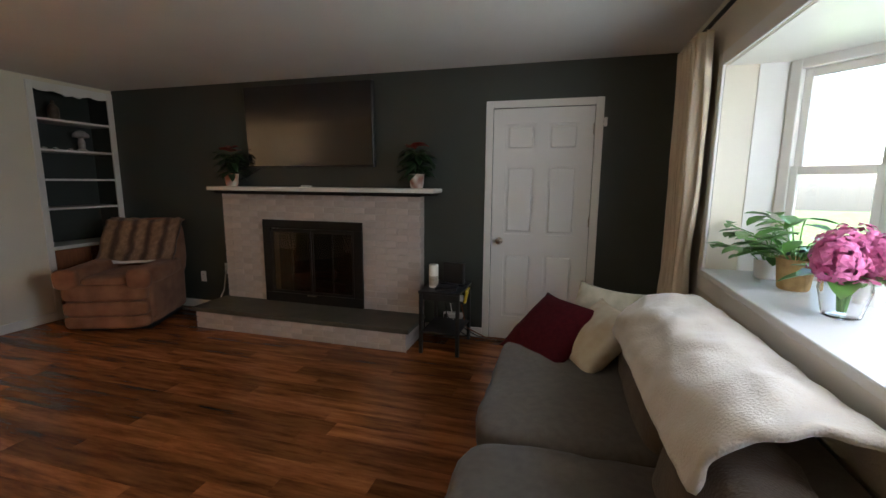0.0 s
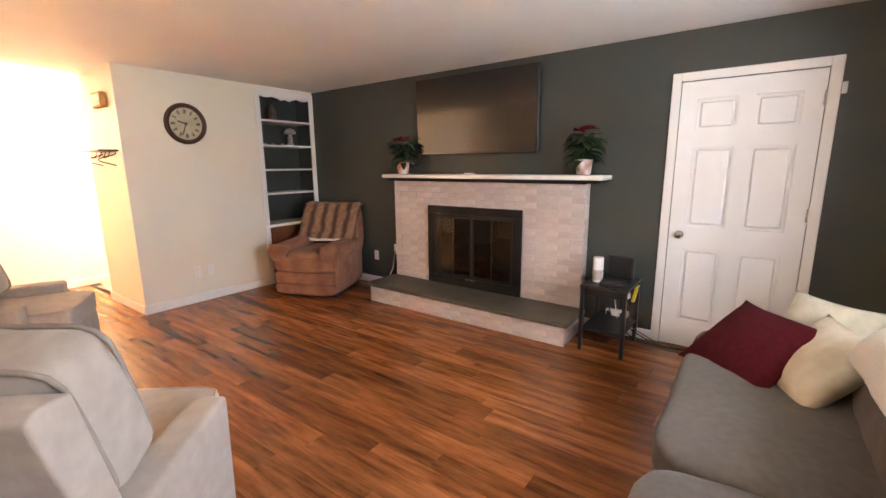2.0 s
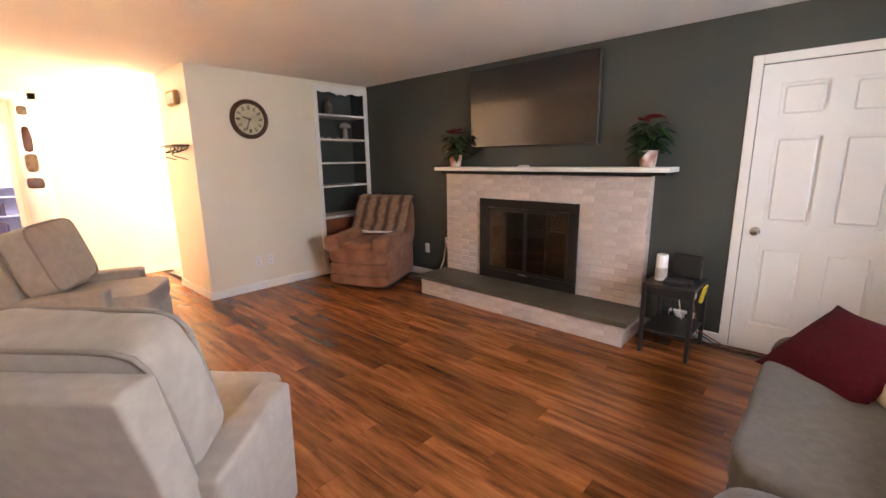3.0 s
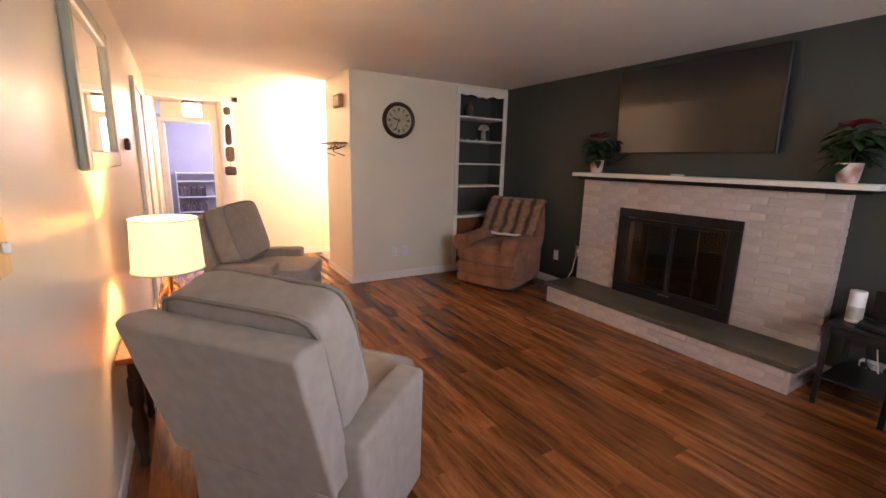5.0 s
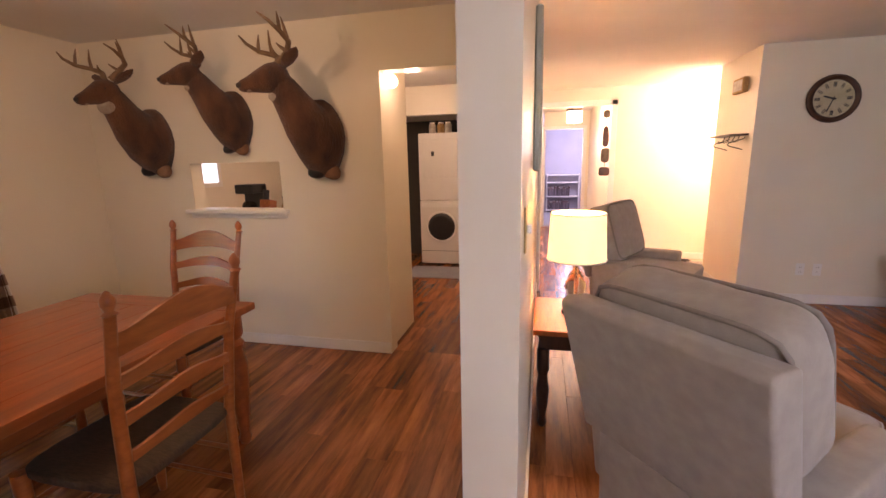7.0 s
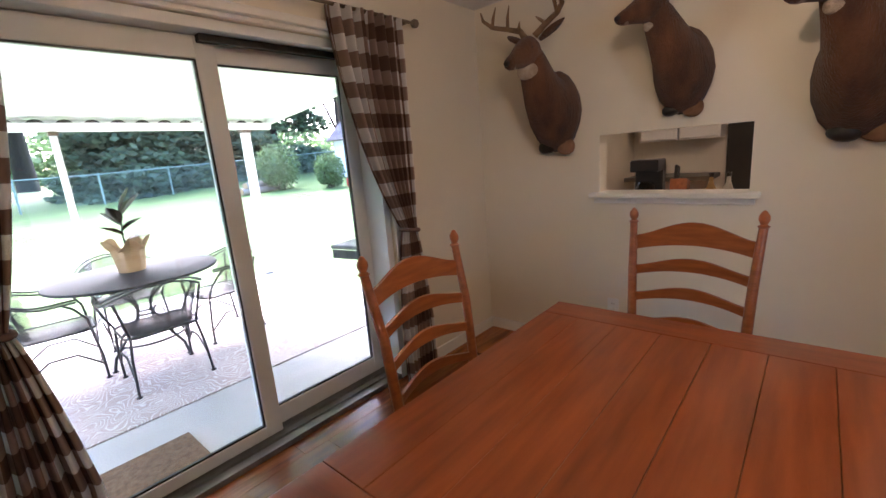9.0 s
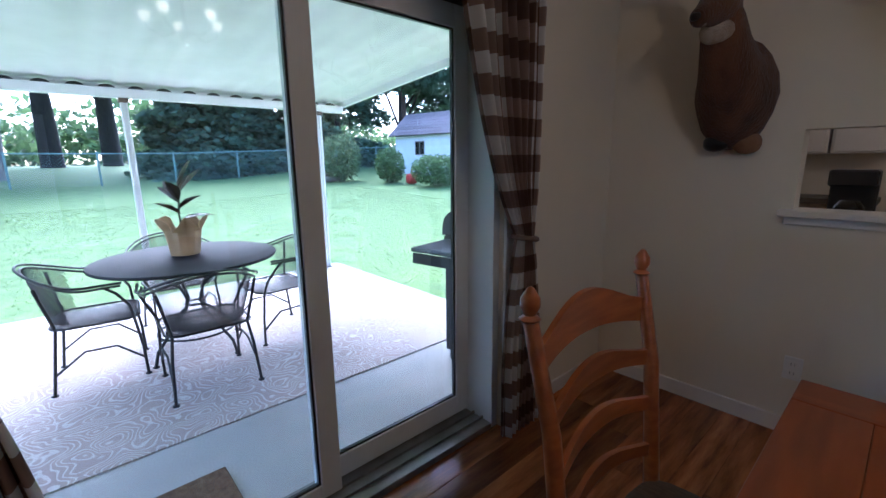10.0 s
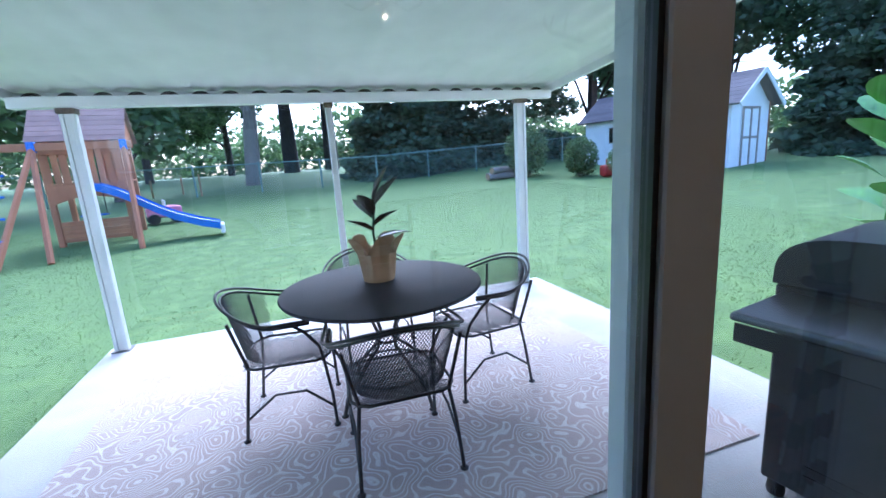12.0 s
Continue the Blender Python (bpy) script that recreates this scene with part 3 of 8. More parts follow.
tube(b, [(-2.75, NY - 0.02, 1.55), (-2.95, NY - 0.012, 1.45), (-3.17, NY - 0.012, 1.40), (-3.215, NY - 0.012, 1.30), (-3.235, NY - 0.012, 0.6), (-3.28, NY - 0.012, 0.5)], 0.008, 6)
part("cable", b, M_BLACKPL, cov, smooth=0)

# ---- brown recliner with a throw ----
M_VELOUR = mat("brown_velour", (0.33, 0.145, 0.075), (0.20, 0.082, 0.040), rough=0.9, scale=7, bump=0.2, bump_scale=120, sheen=0.08)


def fur_mat():
    """Tan fur with soft dark bands across the cloth and short tufts."""
    m = mat("striped_fur_throw", (0.36, 0.21, 0.12), (0.21, 0.115, 0.062), rough=0.95, scale=22, bump=0.9, bump_scale=70, detail=3, sheen=0.2)
    N, L = m.node_tree.nodes, m.node_tree.links
    wv = N.new("ShaderNodeTexWave")
    wv.inputs["Scale"].default_value, wv.inputs["Distortion"].default_value = 2.1, 1.0
    wv.inputs["Detail"].default_value, wv.inputs["Detail Scale"].default_value = 3.0, 4.0
    tc = N.new("ShaderNodeTexCoord")
    L.new(tc.outputs["Object"], wv.inputs["Vector"])
    rp = N.new("ShaderNodeValToRGB")
    rp.color_ramp.elements[0].position, rp.color_ramp.elements[0].color = 0.35, (0, 0, 0, 1)
    rp.color_ramp.elements[1].position, rp.color_ramp.elements[1].color = 0.98, (1, 1, 1, 1)
    L.new(wv.outputs["Fac"], rp.inputs["Fac"])
    mx = N.new("ShaderNodeMix")
    mx.data_type = 'RGBA'
    old = next(n for n in N if n.type == 'VALTORGB' and n is not rp)
    L.new(rp.outputs["Color"], mx.inputs["Factor"])
    L.new(old.outputs["Color"], mx.inputs["A"])
    mx.inputs["B"].default_value = (0.075, 0.035, 0.020, 1)
    L.new(mx.outputs["Result"], N["Principled BSDF"].inputs["Base Color"])
    return m


M_FUR = fur_mat()
rec = thing("recliner_chair", "brown velour recliner with rounded arms", "armchair", pose(-3.97, 2.78, 0, 0, 0, 24.6) @ Matrix.Diagonal((1.02, 1.05, 0.99, 1)))
part("base", boxes((-0.30, -0.28, 0.0, 0.30, 0.34, 0.055)), M_BLACKPL, rec)
part("body", cushion(0.72, 0.70, 0.42, 12, 8, bm=None, m=Matrix.Translation((0, 0.03, 0.26))), M_VELOUR, rec, smooth=0)
for z, h, d in ((0.115, 0.125, 0.11), (0.245, 0.145, 0.13), (0.395, 0.165, 0.13)):
    part("footrest_roll", cushion(0.70, d, h, 6, 10, 0.006, z, m=Matrix.Translation((0, -0.355, z))), M_VELOUR, rec, smooth=0)
part("seat", cushion(0.46, 0.62, 0.14, 5, 10, 0.01, 2, m=Matrix.Translation((0, -0.09, 0.475))), M_VELOUR, rec, smooth=0)
for s in (-1, 1):
    part("arm", cushion(0.15, 0.70, 0.44, 6, 10, 0.010, s, m=Matrix.Translation((0.30 * s, 0.0, 0.32))), M_VELOUR, rec, smooth=0)
    part("arm_pad", cushion(0.21, 0.66, 0.17, 4.0, 12, 0.014, s + 3, m=Matrix.Translation((0.295 * s, -0.06, 0.535))), M_VELOUR, rec, "padded arm top", smooth=0)
    part("arm_front", cushion(0.20, 0.09, 0.19, 3.5, 8, 0.008, s, m=Matrix.Translation((0.295 * s, -0.385, 0.525))), M_VELOUR, rec, smooth=0)
part("backrest", cushion(0.70, 0.24, 0.76, 5.5, 12, 0.018, 5, m=Matrix.Translation((0, 0.36, 0.64)) @ pose(0, 0, 0, -20, 0, 0)), M_VELOUR, rec, smooth=0)


def draped(path, width, thick, seed, wav, n=26):
    """A cloth along a bent line of (y, z), with thickness and soft folds."""
    bm = bmesh.new()
    pts = []
    for (y0, z0), (y1, z1) in zip(path, path[1:]):
        for i in range(8):
            pts.append(Vector((0, y0 + (y1 - y0) * i / 8, z0 + (z1 - z0) * i / 8)))
    pts.append(Vector((0, *path[-1])))
    for _ in range(4):
        pts = [pts[0]] + [(a + 2 * b + c) / 4 for a, b, c in zip(pts, pts[1:], pts[2:])] + [pts[-1]]
    rows = []
    for j, p in enumerate(pts):
        d = (pts[min(j + 1, len(pts) - 1)] - pts[max(j - 1, 0)]).normalized()
        nrm = Vector((1, 0, 0)).cross(d)
        row = []
        for i in range(n + 1):
            x = (i / n - 0.5) * width
            x += 0.02 * noise.noise(Vector((seed, j * 0.15, 3.1))) if i in (0, n) else 0
            row.append(p + Vector((x, 0, 0)) + nrm * wav * (noise.noise(Vector((x * 7, j * 0.12, seed))) + 0.6 * noise.noise(Vector((x * 16, j * 0.25, seed + 5)))))
        rows.append(row)
    top = [[bm.verts.new(c) for c in r] for r in rows]
    low = []
    for j, r in enumerate(rows):
        d = (pts[min(j + 1, len(pts) - 1)] - pts[max(j - 1, 0)]).normalized()
        nrm = Vector((1, 0, 0)).cross(d)
        low.append([bm.verts.new(c - nrm * thick) for c in r])
    for a, b in zip(top, top[1:]):
        for i in range(n):
            bm.faces.new((a[i], a[i + 1], b[i + 1], b[i]))
    for a, b in zip(low, low[1:]):
        for i in range(n):
            bm.faces.new((a[i + 1], a[i], b[i], b[i + 1]))
    for j in range(len(pts) - 1):
        bm.faces.new((top[j][0], top[j + 1][0], low[j + 1][0], low[j][0]))
        bm.faces.new((top[j + 1][n], top[j][n], low[j][n], low[j + 1][n]))
    for i in range(n):
        bm.faces.new((top[0][i + 1], top[0][i], low[0][i], low[0][i + 1]))
        bm.faces.new((top[-1][i], top[-1][i + 1], low[-1][i + 1], low[-1][i]))
    bmesh.ops.recalc_face_normals(bm, faces=bm.faces[:])
    return bm


thr = thing("fur_throw", "brown striped faux fur throw draped over the recliner", "blanket", pose(-3.97, 2.78, 0, 0, 0, 24.6) @ Matrix.Diagonal((1.02, 1.05, 0.99, 1)))
part("cloth", draped([(0.10, 0.60), (0.16, 0.66), (0.30, 0.92), (0.37, 1.005), (0.47, 1.02), (0.56, 0.97), (0.57, 0.72)], 0.72, 0.02, 3, 0.022), M_FUR, thr, smooth=0)
part("cloth_edge", draped([(0.085, 0.585), (0.10, 0.605)], 0.72, 0.022, 3, 0.018), M_TRIM, thr, "white fleece edge", smooth=0)

# ---- small black stand with gadgets ----
st = thing("side_stand", "small black wooden stand with a lower shelf", "side table")
part("top", boxes((-0.915, 2.82, 0.515, -0.565, 3.28, 0.535), bevel=0.004), M_BLACKPL, st)
part("lower_shelf", boxes((-0.90, 2.84, 0.17, -0.58, 3.26, 0.185), bevel=0.003), M_BLACKPL, st)
part("apron", boxes((-0.90, 2.84, 0.46, -0.58, 2.852, 0.514)), M_BLACKPL, st)
for x in (-0.91, -0.598):
    for y in (2.825, 3.247):
        part("leg", boxes((x, y, 0, x + 0.028, y + 0.028, 0.514), bevel=0.002), M_BLACKPL, st)
sp = thing("smart_speaker", "white cylindrical smart speaker standing on the stand", "speaker", pose(-0.83, 2.98, 0.536))
part("body", lathe([(0.036, 0), (0.040, 0.004), (0.040, 0.19), (0.037, 0.196), (0.010, 0.197)], 28), M_WHITEPL, sp, "white perforated cylinder", smooth=40)
part("grey_band", lathe([(0.0405, 0.02), (0.0408, 0.08), (0.0405, 0.10)], 28), M_CERAMIC, sp)
ro = thing("router", "black upright internet router on the stand", "router", pose(-0.69, 3.13, 0.536, 0, 0, -12))
part("case", boxes((-0.10, -0.025, 0.012, 0.10, 0.02, 0.19), bevel=0.01, seg=2), M_BLACKPL, ro)
part("foot", boxes((-0.11, -0.05, 0, 0.11, 0.05, 0.012), bevel=0.003), M_BLACKPL, ro)
mo = thing("modem", "flat black box lying on the stand", "modem", pose(-0.70, 2.93, 0.536, 0, 0, 5))
part("case", boxes((-0.09, -0.06, 0, 0.09, 0.06, 0.03), bevel=0.005), M_BLACKPL, mo)
M_YELLOW = mat("yellow_plastic", (0.62, 0.45, 0.03), rough=0.4)
yt = thing("yellow_tool", "yellow hand tool hanging at the stand's side", "tool", pose(-0.545, 3.0, 0.50, 0, 12, 0))
part("grip", boxes((-0.012, -0.02, -0.09, 0.012, 0.02, 0.02), bevel=0.006), M_YELLOW, yt)
part("clip", boxes((-0.008, -0.06, 0.02, 0.008, 0.05, 0.04), bevel=0.004), M_YELLOW, yt)
for y, z, nm in ((3.315, 0.36, "power_adapter"), (3.30, 0.20, "power_strip")):
    t = thing(nm, "white plug block behind the stand", "power strip", pose(-0.74, y, z))
    part("case", boxes((-0.09, -0.02, -0.025, 0.09, 0.03, 0.025), bevel=0.006), M_WHITEPL, t)
    for i in range(3):
        part("plug", boxes((-0.075 + 0.055 * i, -0.05, -0.016, -0.045 + 0.055 * i, -0.021, 0.016), bevel=0.004), M_WHITEPL if i % 2 else M_BLACKPL, t)
cb = thing("loose_cable", "loose black and orange cables behind the stand", "cable")
for i in range(4):
    b = bmesh.new()
    tube(b, [(-0.80 + 0.05 * i, 3.24, 0.33), (-0.78 + 0.06 * i, 3.22, 0.22 - 0.03 * i), (-0.70 + 0.05 * i, 3.25, 0.09), (-0.62 + 0.06 * i, 3.30, 0.02), (-0.40 + 0.07 * i, 3.31, 0.008)], 0.005, 6)
    part("cable", b, (M_BLACKPL, M_WHITEPL, M_BLACKPL, M_PINE)[i], cb, smooth=0)

# ---- sofa ----
M_SOFA = mat("grey_brown_sofa_cloth", (0.118, 0.098, 0.077), (0.088, 0.073, 0.057), rough=0.95, scale=30, bump=0.22, bump_scale=220, sheen=0.15)
M_SOFABACK = mat("brown_chenille", (0.125, 0.085, 0.056), (0.075, 0.050, 0.033), rough=0.95, scale=9, bump=0.5, bump_scale=140, sheen=0.2)
so = thing("sofa", "grey-brown upholstered sofa with loose seat cushions", "sofa")
part("base", cushion(1.02, 2.46, 0.26, 14, 8, m=Matrix.Translation((0.40, 1.22, 0.17))), M_SOFA, so, smooth=0)
part("frame_back", cushion(0.20, 2.46, 0.66, 8, 10, m=Matrix.Translation((0.83, 1.22, 0.40))), M_SOFA, so, smooth=0)
part("arm", cushion(0.94, 0.17, 0.46, 6, 12, 0.008, 7, m=Matrix.Translation((0.37, 2.40, 0.27))), M_SOFA, so, smooth=0)
for i, y in enumerate((0.56, 1.68)):
    part("seat_cushion", cushion(0.86, 1.11, 0.19, 6, 16, 0.015, i * 3.1, m=Matrix.Translation((0.31, y, 0.385))), M_SOFA, so, smooth=0)
    part("back_cushion", cushion(0.29, 1.07, 0.40, 4.0, 16, 0.014, i * 5.7, m=Matrix.Translation((0.672, y, 0.56)) @ pose(0, 0, 0, 0, 12, 0)), M_SOFABACK, so, "loose sagging brown back cushion", smooth=0)
for x in (0.0, 0.8):
    for y in (0.1, 2.35):
        part("foot", boxes((x, y, 0, x + 0.06, y + 0.06, 0.045)), M_DARKWOOD, so)


def pillow(name, m, w, h, t, material, label):
    ob = thing(name, label, "pillow", m, "pillows on the sofa")
    bm = bmesh.new()
    n = 16
    grid = {}
    for s in (1, -1):
        for i in range(n + 1):
            for j in range(n + 1):
                u, v2 = 2 * i / n - 1, 2 * j / n - 1
                if s < 0 and (i in (0, n) or j in (0, n)):
                    grid[s, i, j] = grid[1, i, j]
                    continue
                z = t / 2 * ((1 - u ** 2) * (1 - v2 ** 2)) ** 0.5
                z += 0.012 * noise.noise(Vector((u * 3, v2 * 3, s + w))) * (1 - u * u) * (1 - v2 * v2)
                pin = 1 - 0.11 * (1 - v2 * v2) * abs(u) ** 3
                pin2 = 1 - 0.11 * (1 - u * u) * abs(v2) ** 3
                grid[s, i, j] = bm.verts.new((u * w / 2 * pin, v2 * h / 2 * pin2, s * z))
    for s in (1, -1):
        for i in range(n):
            for j in range(n):
                f = [grid[s, i, j], grid[s, i + 1, j], grid[s, i + 1, j + 1], grid[s, i, j + 1]]
                bm.faces.new(f if s > 0 else f[::-1])
    part("cover", bm, material, ob, smooth=0)
    return ob


M_MAROON = mat("maroon_cloth", (0.078, 0.006, 0.010), (0.052, 0.004, 0.007), rough=0.95, scale=40, bump=0.4, bump_scale=250, spec=0.15)
M_FLORAL = mat("cream_floral_cloth", (0.66, 0.60, 0.47), (0.50, 0.38, 0.24), rough=0.9, scale=9, bump=0.2, bump_scale=200, detail=2)
M_FLORAL2 = mat("cream_patterned_cloth", (0.66, 0.62, 0.50), (0.50, 0.48, 0.36), rough=0.9, scale=14, bump=0.2, bump_scale=200, detail=2)
M_FLEECE = mat("cream_fleece", (0.76, 0.68, 0.58), (0.68, 0.59, 0.49), rough=0.97, scale=5, bump=0.5, bump_scale=130, sheen=0.6)


def frame_of(c, e, u):
    """A pose from a middle and two edges' directions."""
    e = Vector(e).normalized()
    w = e.cross(Vector(u)).normalized()
    u = w.cross(e)
    return Matrix(((e.x, u.x, w.x, c[0]), (e.y, u.y, w.y, c[1]), (e.z, u.z, w.z, c[2]), (0, 0, 0, 1)))


pillow("maroon_pillow", frame_of((0.165, 2.10, 0.565), (0.70, -0.71, 0), (0.50, 0.62, 0.60)), 0.50, 0.48, 0.17, M_MAROON, "square maroon throw pillow leaning on the others")
pillow("floral_pillow", frame_of((0.40, 2.00, 0.585), (0.42, -0.91, 0), (0.70, 0.25, 0.70)), 0.46, 0.44, 0.17, M_FLORAL, "cream throw pillow with a faint floral print")
pillow("patterned_pillow", frame_of((0.44, 2.27, 0.62), (0.80, -0.60, 0), (0.30, 0.45, 0.80)), 0.44, 0.40, 0.13, M_FLORAL2, "pale green-white throw pillow standing behind")
bl = thing("fleece_blanket", "thick cream fleece blanket thrown over the sofa back", "blanket", pose(0.005, 1.20, 0.012, 0, 0, 2.5))
b = draped([(0.955, 0.60), (0.95, 0.77), (0.87, 0.855), (0.75, 0.875), (0.62, 0.852), (0.535, 0.775), (0.500, 0.690)], 1.16, 0.022, 9, 0.016, 44)
bmesh.ops.transform(b, matrix=Matrix(((0, 1, 0, 0), (1, 0, 0, 0), (0, 0, 1, 0), (0, 0, 0, 1))), verts=b.verts[:])
bmesh.ops.recalc_face_normals(b, faces=b.faces[:])
part("cloth", b, M_FLEECE, bl, smooth=0)

# ---- bay window ----
M_SILL = mat("white_sill_board", (0.80, 0.80, 0.80), (0.74, 0.74, 0.73), rough=0.4, scale=3)
bay = thing("window_1", "white bay window with double-hung side sashes", "window", kind="structure")
BX = EX + 0.60
part("sill_board", boxes((EX - 0.03, BY0 - 0.01, BZ0 - 0.03, BX + 0.1, BY1 - 0.0, BZ0 + 0.004), bevel=0.004), M_SILL, bay, "deep white sill")
part("head_board", boxes((EX + 0.01, BY0, BZ1 - 0.003, BX + 0.1, BY1, BZ1 + 0.05)), M_TRIM, bay)
part("apron_trim", boxes((EX - 0.016, BY0 - 0.07, BZ0 - 0.12, EX - 0.001, BY1 + 0.07, BZ0 - 0.031), bevel=0.003), M_TRIM, bay)
part("casing", boxes((EX - 0.016, BY1, BZ0 - 0.03, EX - 0.001, BY1 + 0.07, BZ1 + 0.07), bevel=0.003), M_TRIM, bay)
part("casing", boxes((EX - 0.016, BY0 - 0.07, BZ0 - 0.03, EX - 0.001, BY0, BZ1 + 0.07), bevel=0.003), M_TRIM, bay)
part("casing", boxes((EX - 0.016, BY0, BZ1, EX - 0.001, BY1, BZ1 + 0.07), bevel=0.003), M_TRIM, bay)


def sash_window(parent, m, w, z0, z1):
    """A double-hung unit in the local x-z plane."""
    fr = part("sash_frame", boxes((0, -0.03, z0, 0.05, 0.04, z1), (w - 0.05, -0.03, z0, w, 0.04, z1), (0.05, -0.03, z0, w - 0.05, 0.04, z0 + 0.05), (0.05, -0.03, z1 - 0.05, w - 0.05, 0.04, z1), bevel=0.004), M_TRIM, parent)
    fr.matrix_local = m
    zm = (z0 + z1) / 2
    for a, b2, y in ((z0 + 0.05, zm + 0.02, -0.012), (zm - 0.02, z1 - 0.05, 0.014)):
        part("sash", boxes((0.05, y - 0.012, a, 0.085, y + 0.012, b2), (w - 0.085, y - 0.012, a, w - 0.05, y + 0.012, b2), (0.085, y - 0.012, a, w - 0.085, y + 0.012, a + 0.04), (0.085, y - 0.012, b2 - 0.04, w - 0.085, y + 0.012, b2), bevel=0.003), M_TRIM, fr)
        g = part("pane", boxes((0.085, y - 0.002, a + 0.04, w - 0.085, y + 0.002, b2 - 0.04)), M_GLASS, fr)
        g.visible_shadow = False


part("side_board", boxes((EX + 0.15, BY1 - 0.006, BZ0, EX + 0.30, BY1 + 0.04, BZ1)), M_TRIM, bay)
part("side_board", boxes((EX + 0.15, BY0 - 0.04, BZ0, EX + 0.30, BY0 + 0.006, BZ1)), M_TRIM, bay)
dx, dy = BX - (EX + 0.30), 0.36
ln = math.hypot(dx, dy)
ang = math.degrees(math.atan2(-dy, dx))
sash_window(bay, pose(EX + 0.30, BY1, 0, 0, 0, ang), ln, BZ0, BZ1)
sash_window(bay, pose(BX, BY0 + dy, 0, 0, 0, 180 - ang), ln, BZ0, BZ1)
sash_window(bay, pose(BX, BY1 - dy, 0, 0, 0, -90), BY1 - BY0 - 2 * dy, BZ0, BZ1)
rod = thing("curtain_rod", "dark metal curtain rod above the bay window", "curtain rod")
b = bmesh.new()
tube(b, [(EX - 0.09, 2.62, 2.22), (EX - 0.09, -0.4, 2.22)], 0.011, 8)
part("rod", b, M_BLACKMETAL, rod, smooth=40)
part("finial", cushion(0.05, 0.06, 0.05, 2, 5, m=Matrix.Translation((EX - 0.09, 2.64, 2.22))), M_BLACKMETAL, rod, smooth=0)
for y in (2.52, -0.3):
    part("bracket", boxes((EX - 0.10, y, 2.20, EX - 0.001, y + 0.015, 2.215)), M_BLACKMETAL, rod)


def cloth_sheet(width_at, x_at, z0, z1, depth, folds, seed, nu=60, nv=36, uw=1.4, along='x'):
    """Hanging cloth in folds, with cloth coordinates; width and middle change with height."""
    bm = bmesh.new()
    uv = bm.loops.layers.uv.new("UVMap")
    grid = []
    for j in range(nv + 1):
        z = z0 + (z1 - z0) * j / nv
        row = []
        for i in range(nu + 1):
            u = i / nu
            a = x_at(z) + (u - 0.5) * width_at(z)
            d = depth * math.sin(u * folds * 2 * math.pi + 0.8 * noise.noise(Vector((u * 3, z, seed)))) * (0.35 + 0.65 * min(1, width_at(z) / width_at(z1))) + 0.015 * noise.noise(Vector((u * 6, z * 2, seed)))
            row.append((bm.verts.new((a, d, z) if along == 'x' else (d, a, z)), (u * uw, z)))
        grid.append(row)
    for a, b2 in zip(grid, grid[1:]):
        for i in range(nu):
            c = (a[i], a[i + 1], b2[i + 1], b2[i])
            f = bm.faces.new([q[0] for q in c])
            for lp, q in zip(f.loops, c):
                lp[uv].uv = q[1]
    return bm


def thicken(ob, t=0.003):
    s = ob.modifiers.new("thickness", 'SOLIDIFY')
    s.thickness = t
    return ob


M_DRAPE = mat("beige_drape", (0.68, 0.60, 0.47), (0.57, 0.46, 0.34), rough=0.9, scale=4, stretch=(2, 2, 0.6), bump=0.2, bump_scale=160)
cu = thing("beige_curtain", "floor-length beige drape gathered beside the bay window", "curtain", pose(EX - 0.09, 0, 0))
thicken(part("cloth", cloth_sheet(lambda z: 0.46 - 0.10 * math.exp(-((z - 1.0) / 0.22) ** 2), lambda z: 2.51, 0.03, 2.21, 0.04, 6, 2.0, along='y'), M_DRAPE, cu, smooth=0))


def potted(name, label, m, pot_prof, potm, stems, leafm, seed, category="potted plant", lw=0.07, ll=0.12):
    rnd = random.Random(seed)
    t = thing(name, label, category, m)
    part("pot", lathe(pot_prof, 22), potm, t, smooth=40)
    s, g = bmesh.new(), bmesh.new()
    h0 = pot_prof[-1][1] - 0.02
    for k in range(stems):
        a = k * 2.4 + rnd.random()
        L = rnd.uniform(0.10, 0.24)
        tip = (L * math.cos(a), L * math.sin(a), h0 + rnd.uniform(0.05, 0.22))
        tube(s, [(0, 0, h0 - 0.02), (tip[0] * 0.4, tip[1] * 0.4, h0 + (tip[2] - h0) * 0.8), tip], 0.003, 5)
        for q in range(5):
            f = 0.45 + 0.14 * q
            c = (tip[0] * f, tip[1] * f, h0 + (tip[2] - h0) * min(1, f * 1.2))
            aa = a + rnd.uniform(-1.6, 1.6)
            leaf(g, c, (c[0] + ll * math.cos(aa), c[1] + ll * math.sin(aa), c[2] + rnd.uniform(-0.03, 0.04)), lw, 0.02)
    part("stems", s, leafm, t)
    part("leaves", g, leafm, t, smooth=0)
    return t


M_WICKER = mat("tan_wrapped_pot", (0.46, 0.30, 0.12), (0.33, 0.20, 0.08), rough=0.8, scale=30, bump=0.4)
M_WHITEFLOWER = mat("white_petal", (0.80, 0.80, 0.76), (0.70, 0.72, 0.66), rough=0.7, scale=30)
potted("sill_plant", "leafy green plant in a tan pot on the sill", pose(1.20, 1.83, BZ0 + 0.006), [(0.055, 0), (0.06, 0.01), (0.072, 0.13), (0.076, 0.14), (0.06, 0.13)], M_WICKER, 12, M_LEAF2, 4, lw=0.065, ll=0.11)
potted("sill_plant", "trailing green plant in a white pot on the sill", pose(1.18, 2.05, BZ0 + 0.006), [(0.04, 0), (0.05, 0.01), (0.055, 0.09), (0.058, 0.095), (0.045, 0.09)], M_WHITEPL, 9, M_LEAF2, 9, lw=0.06, ll=0.10)


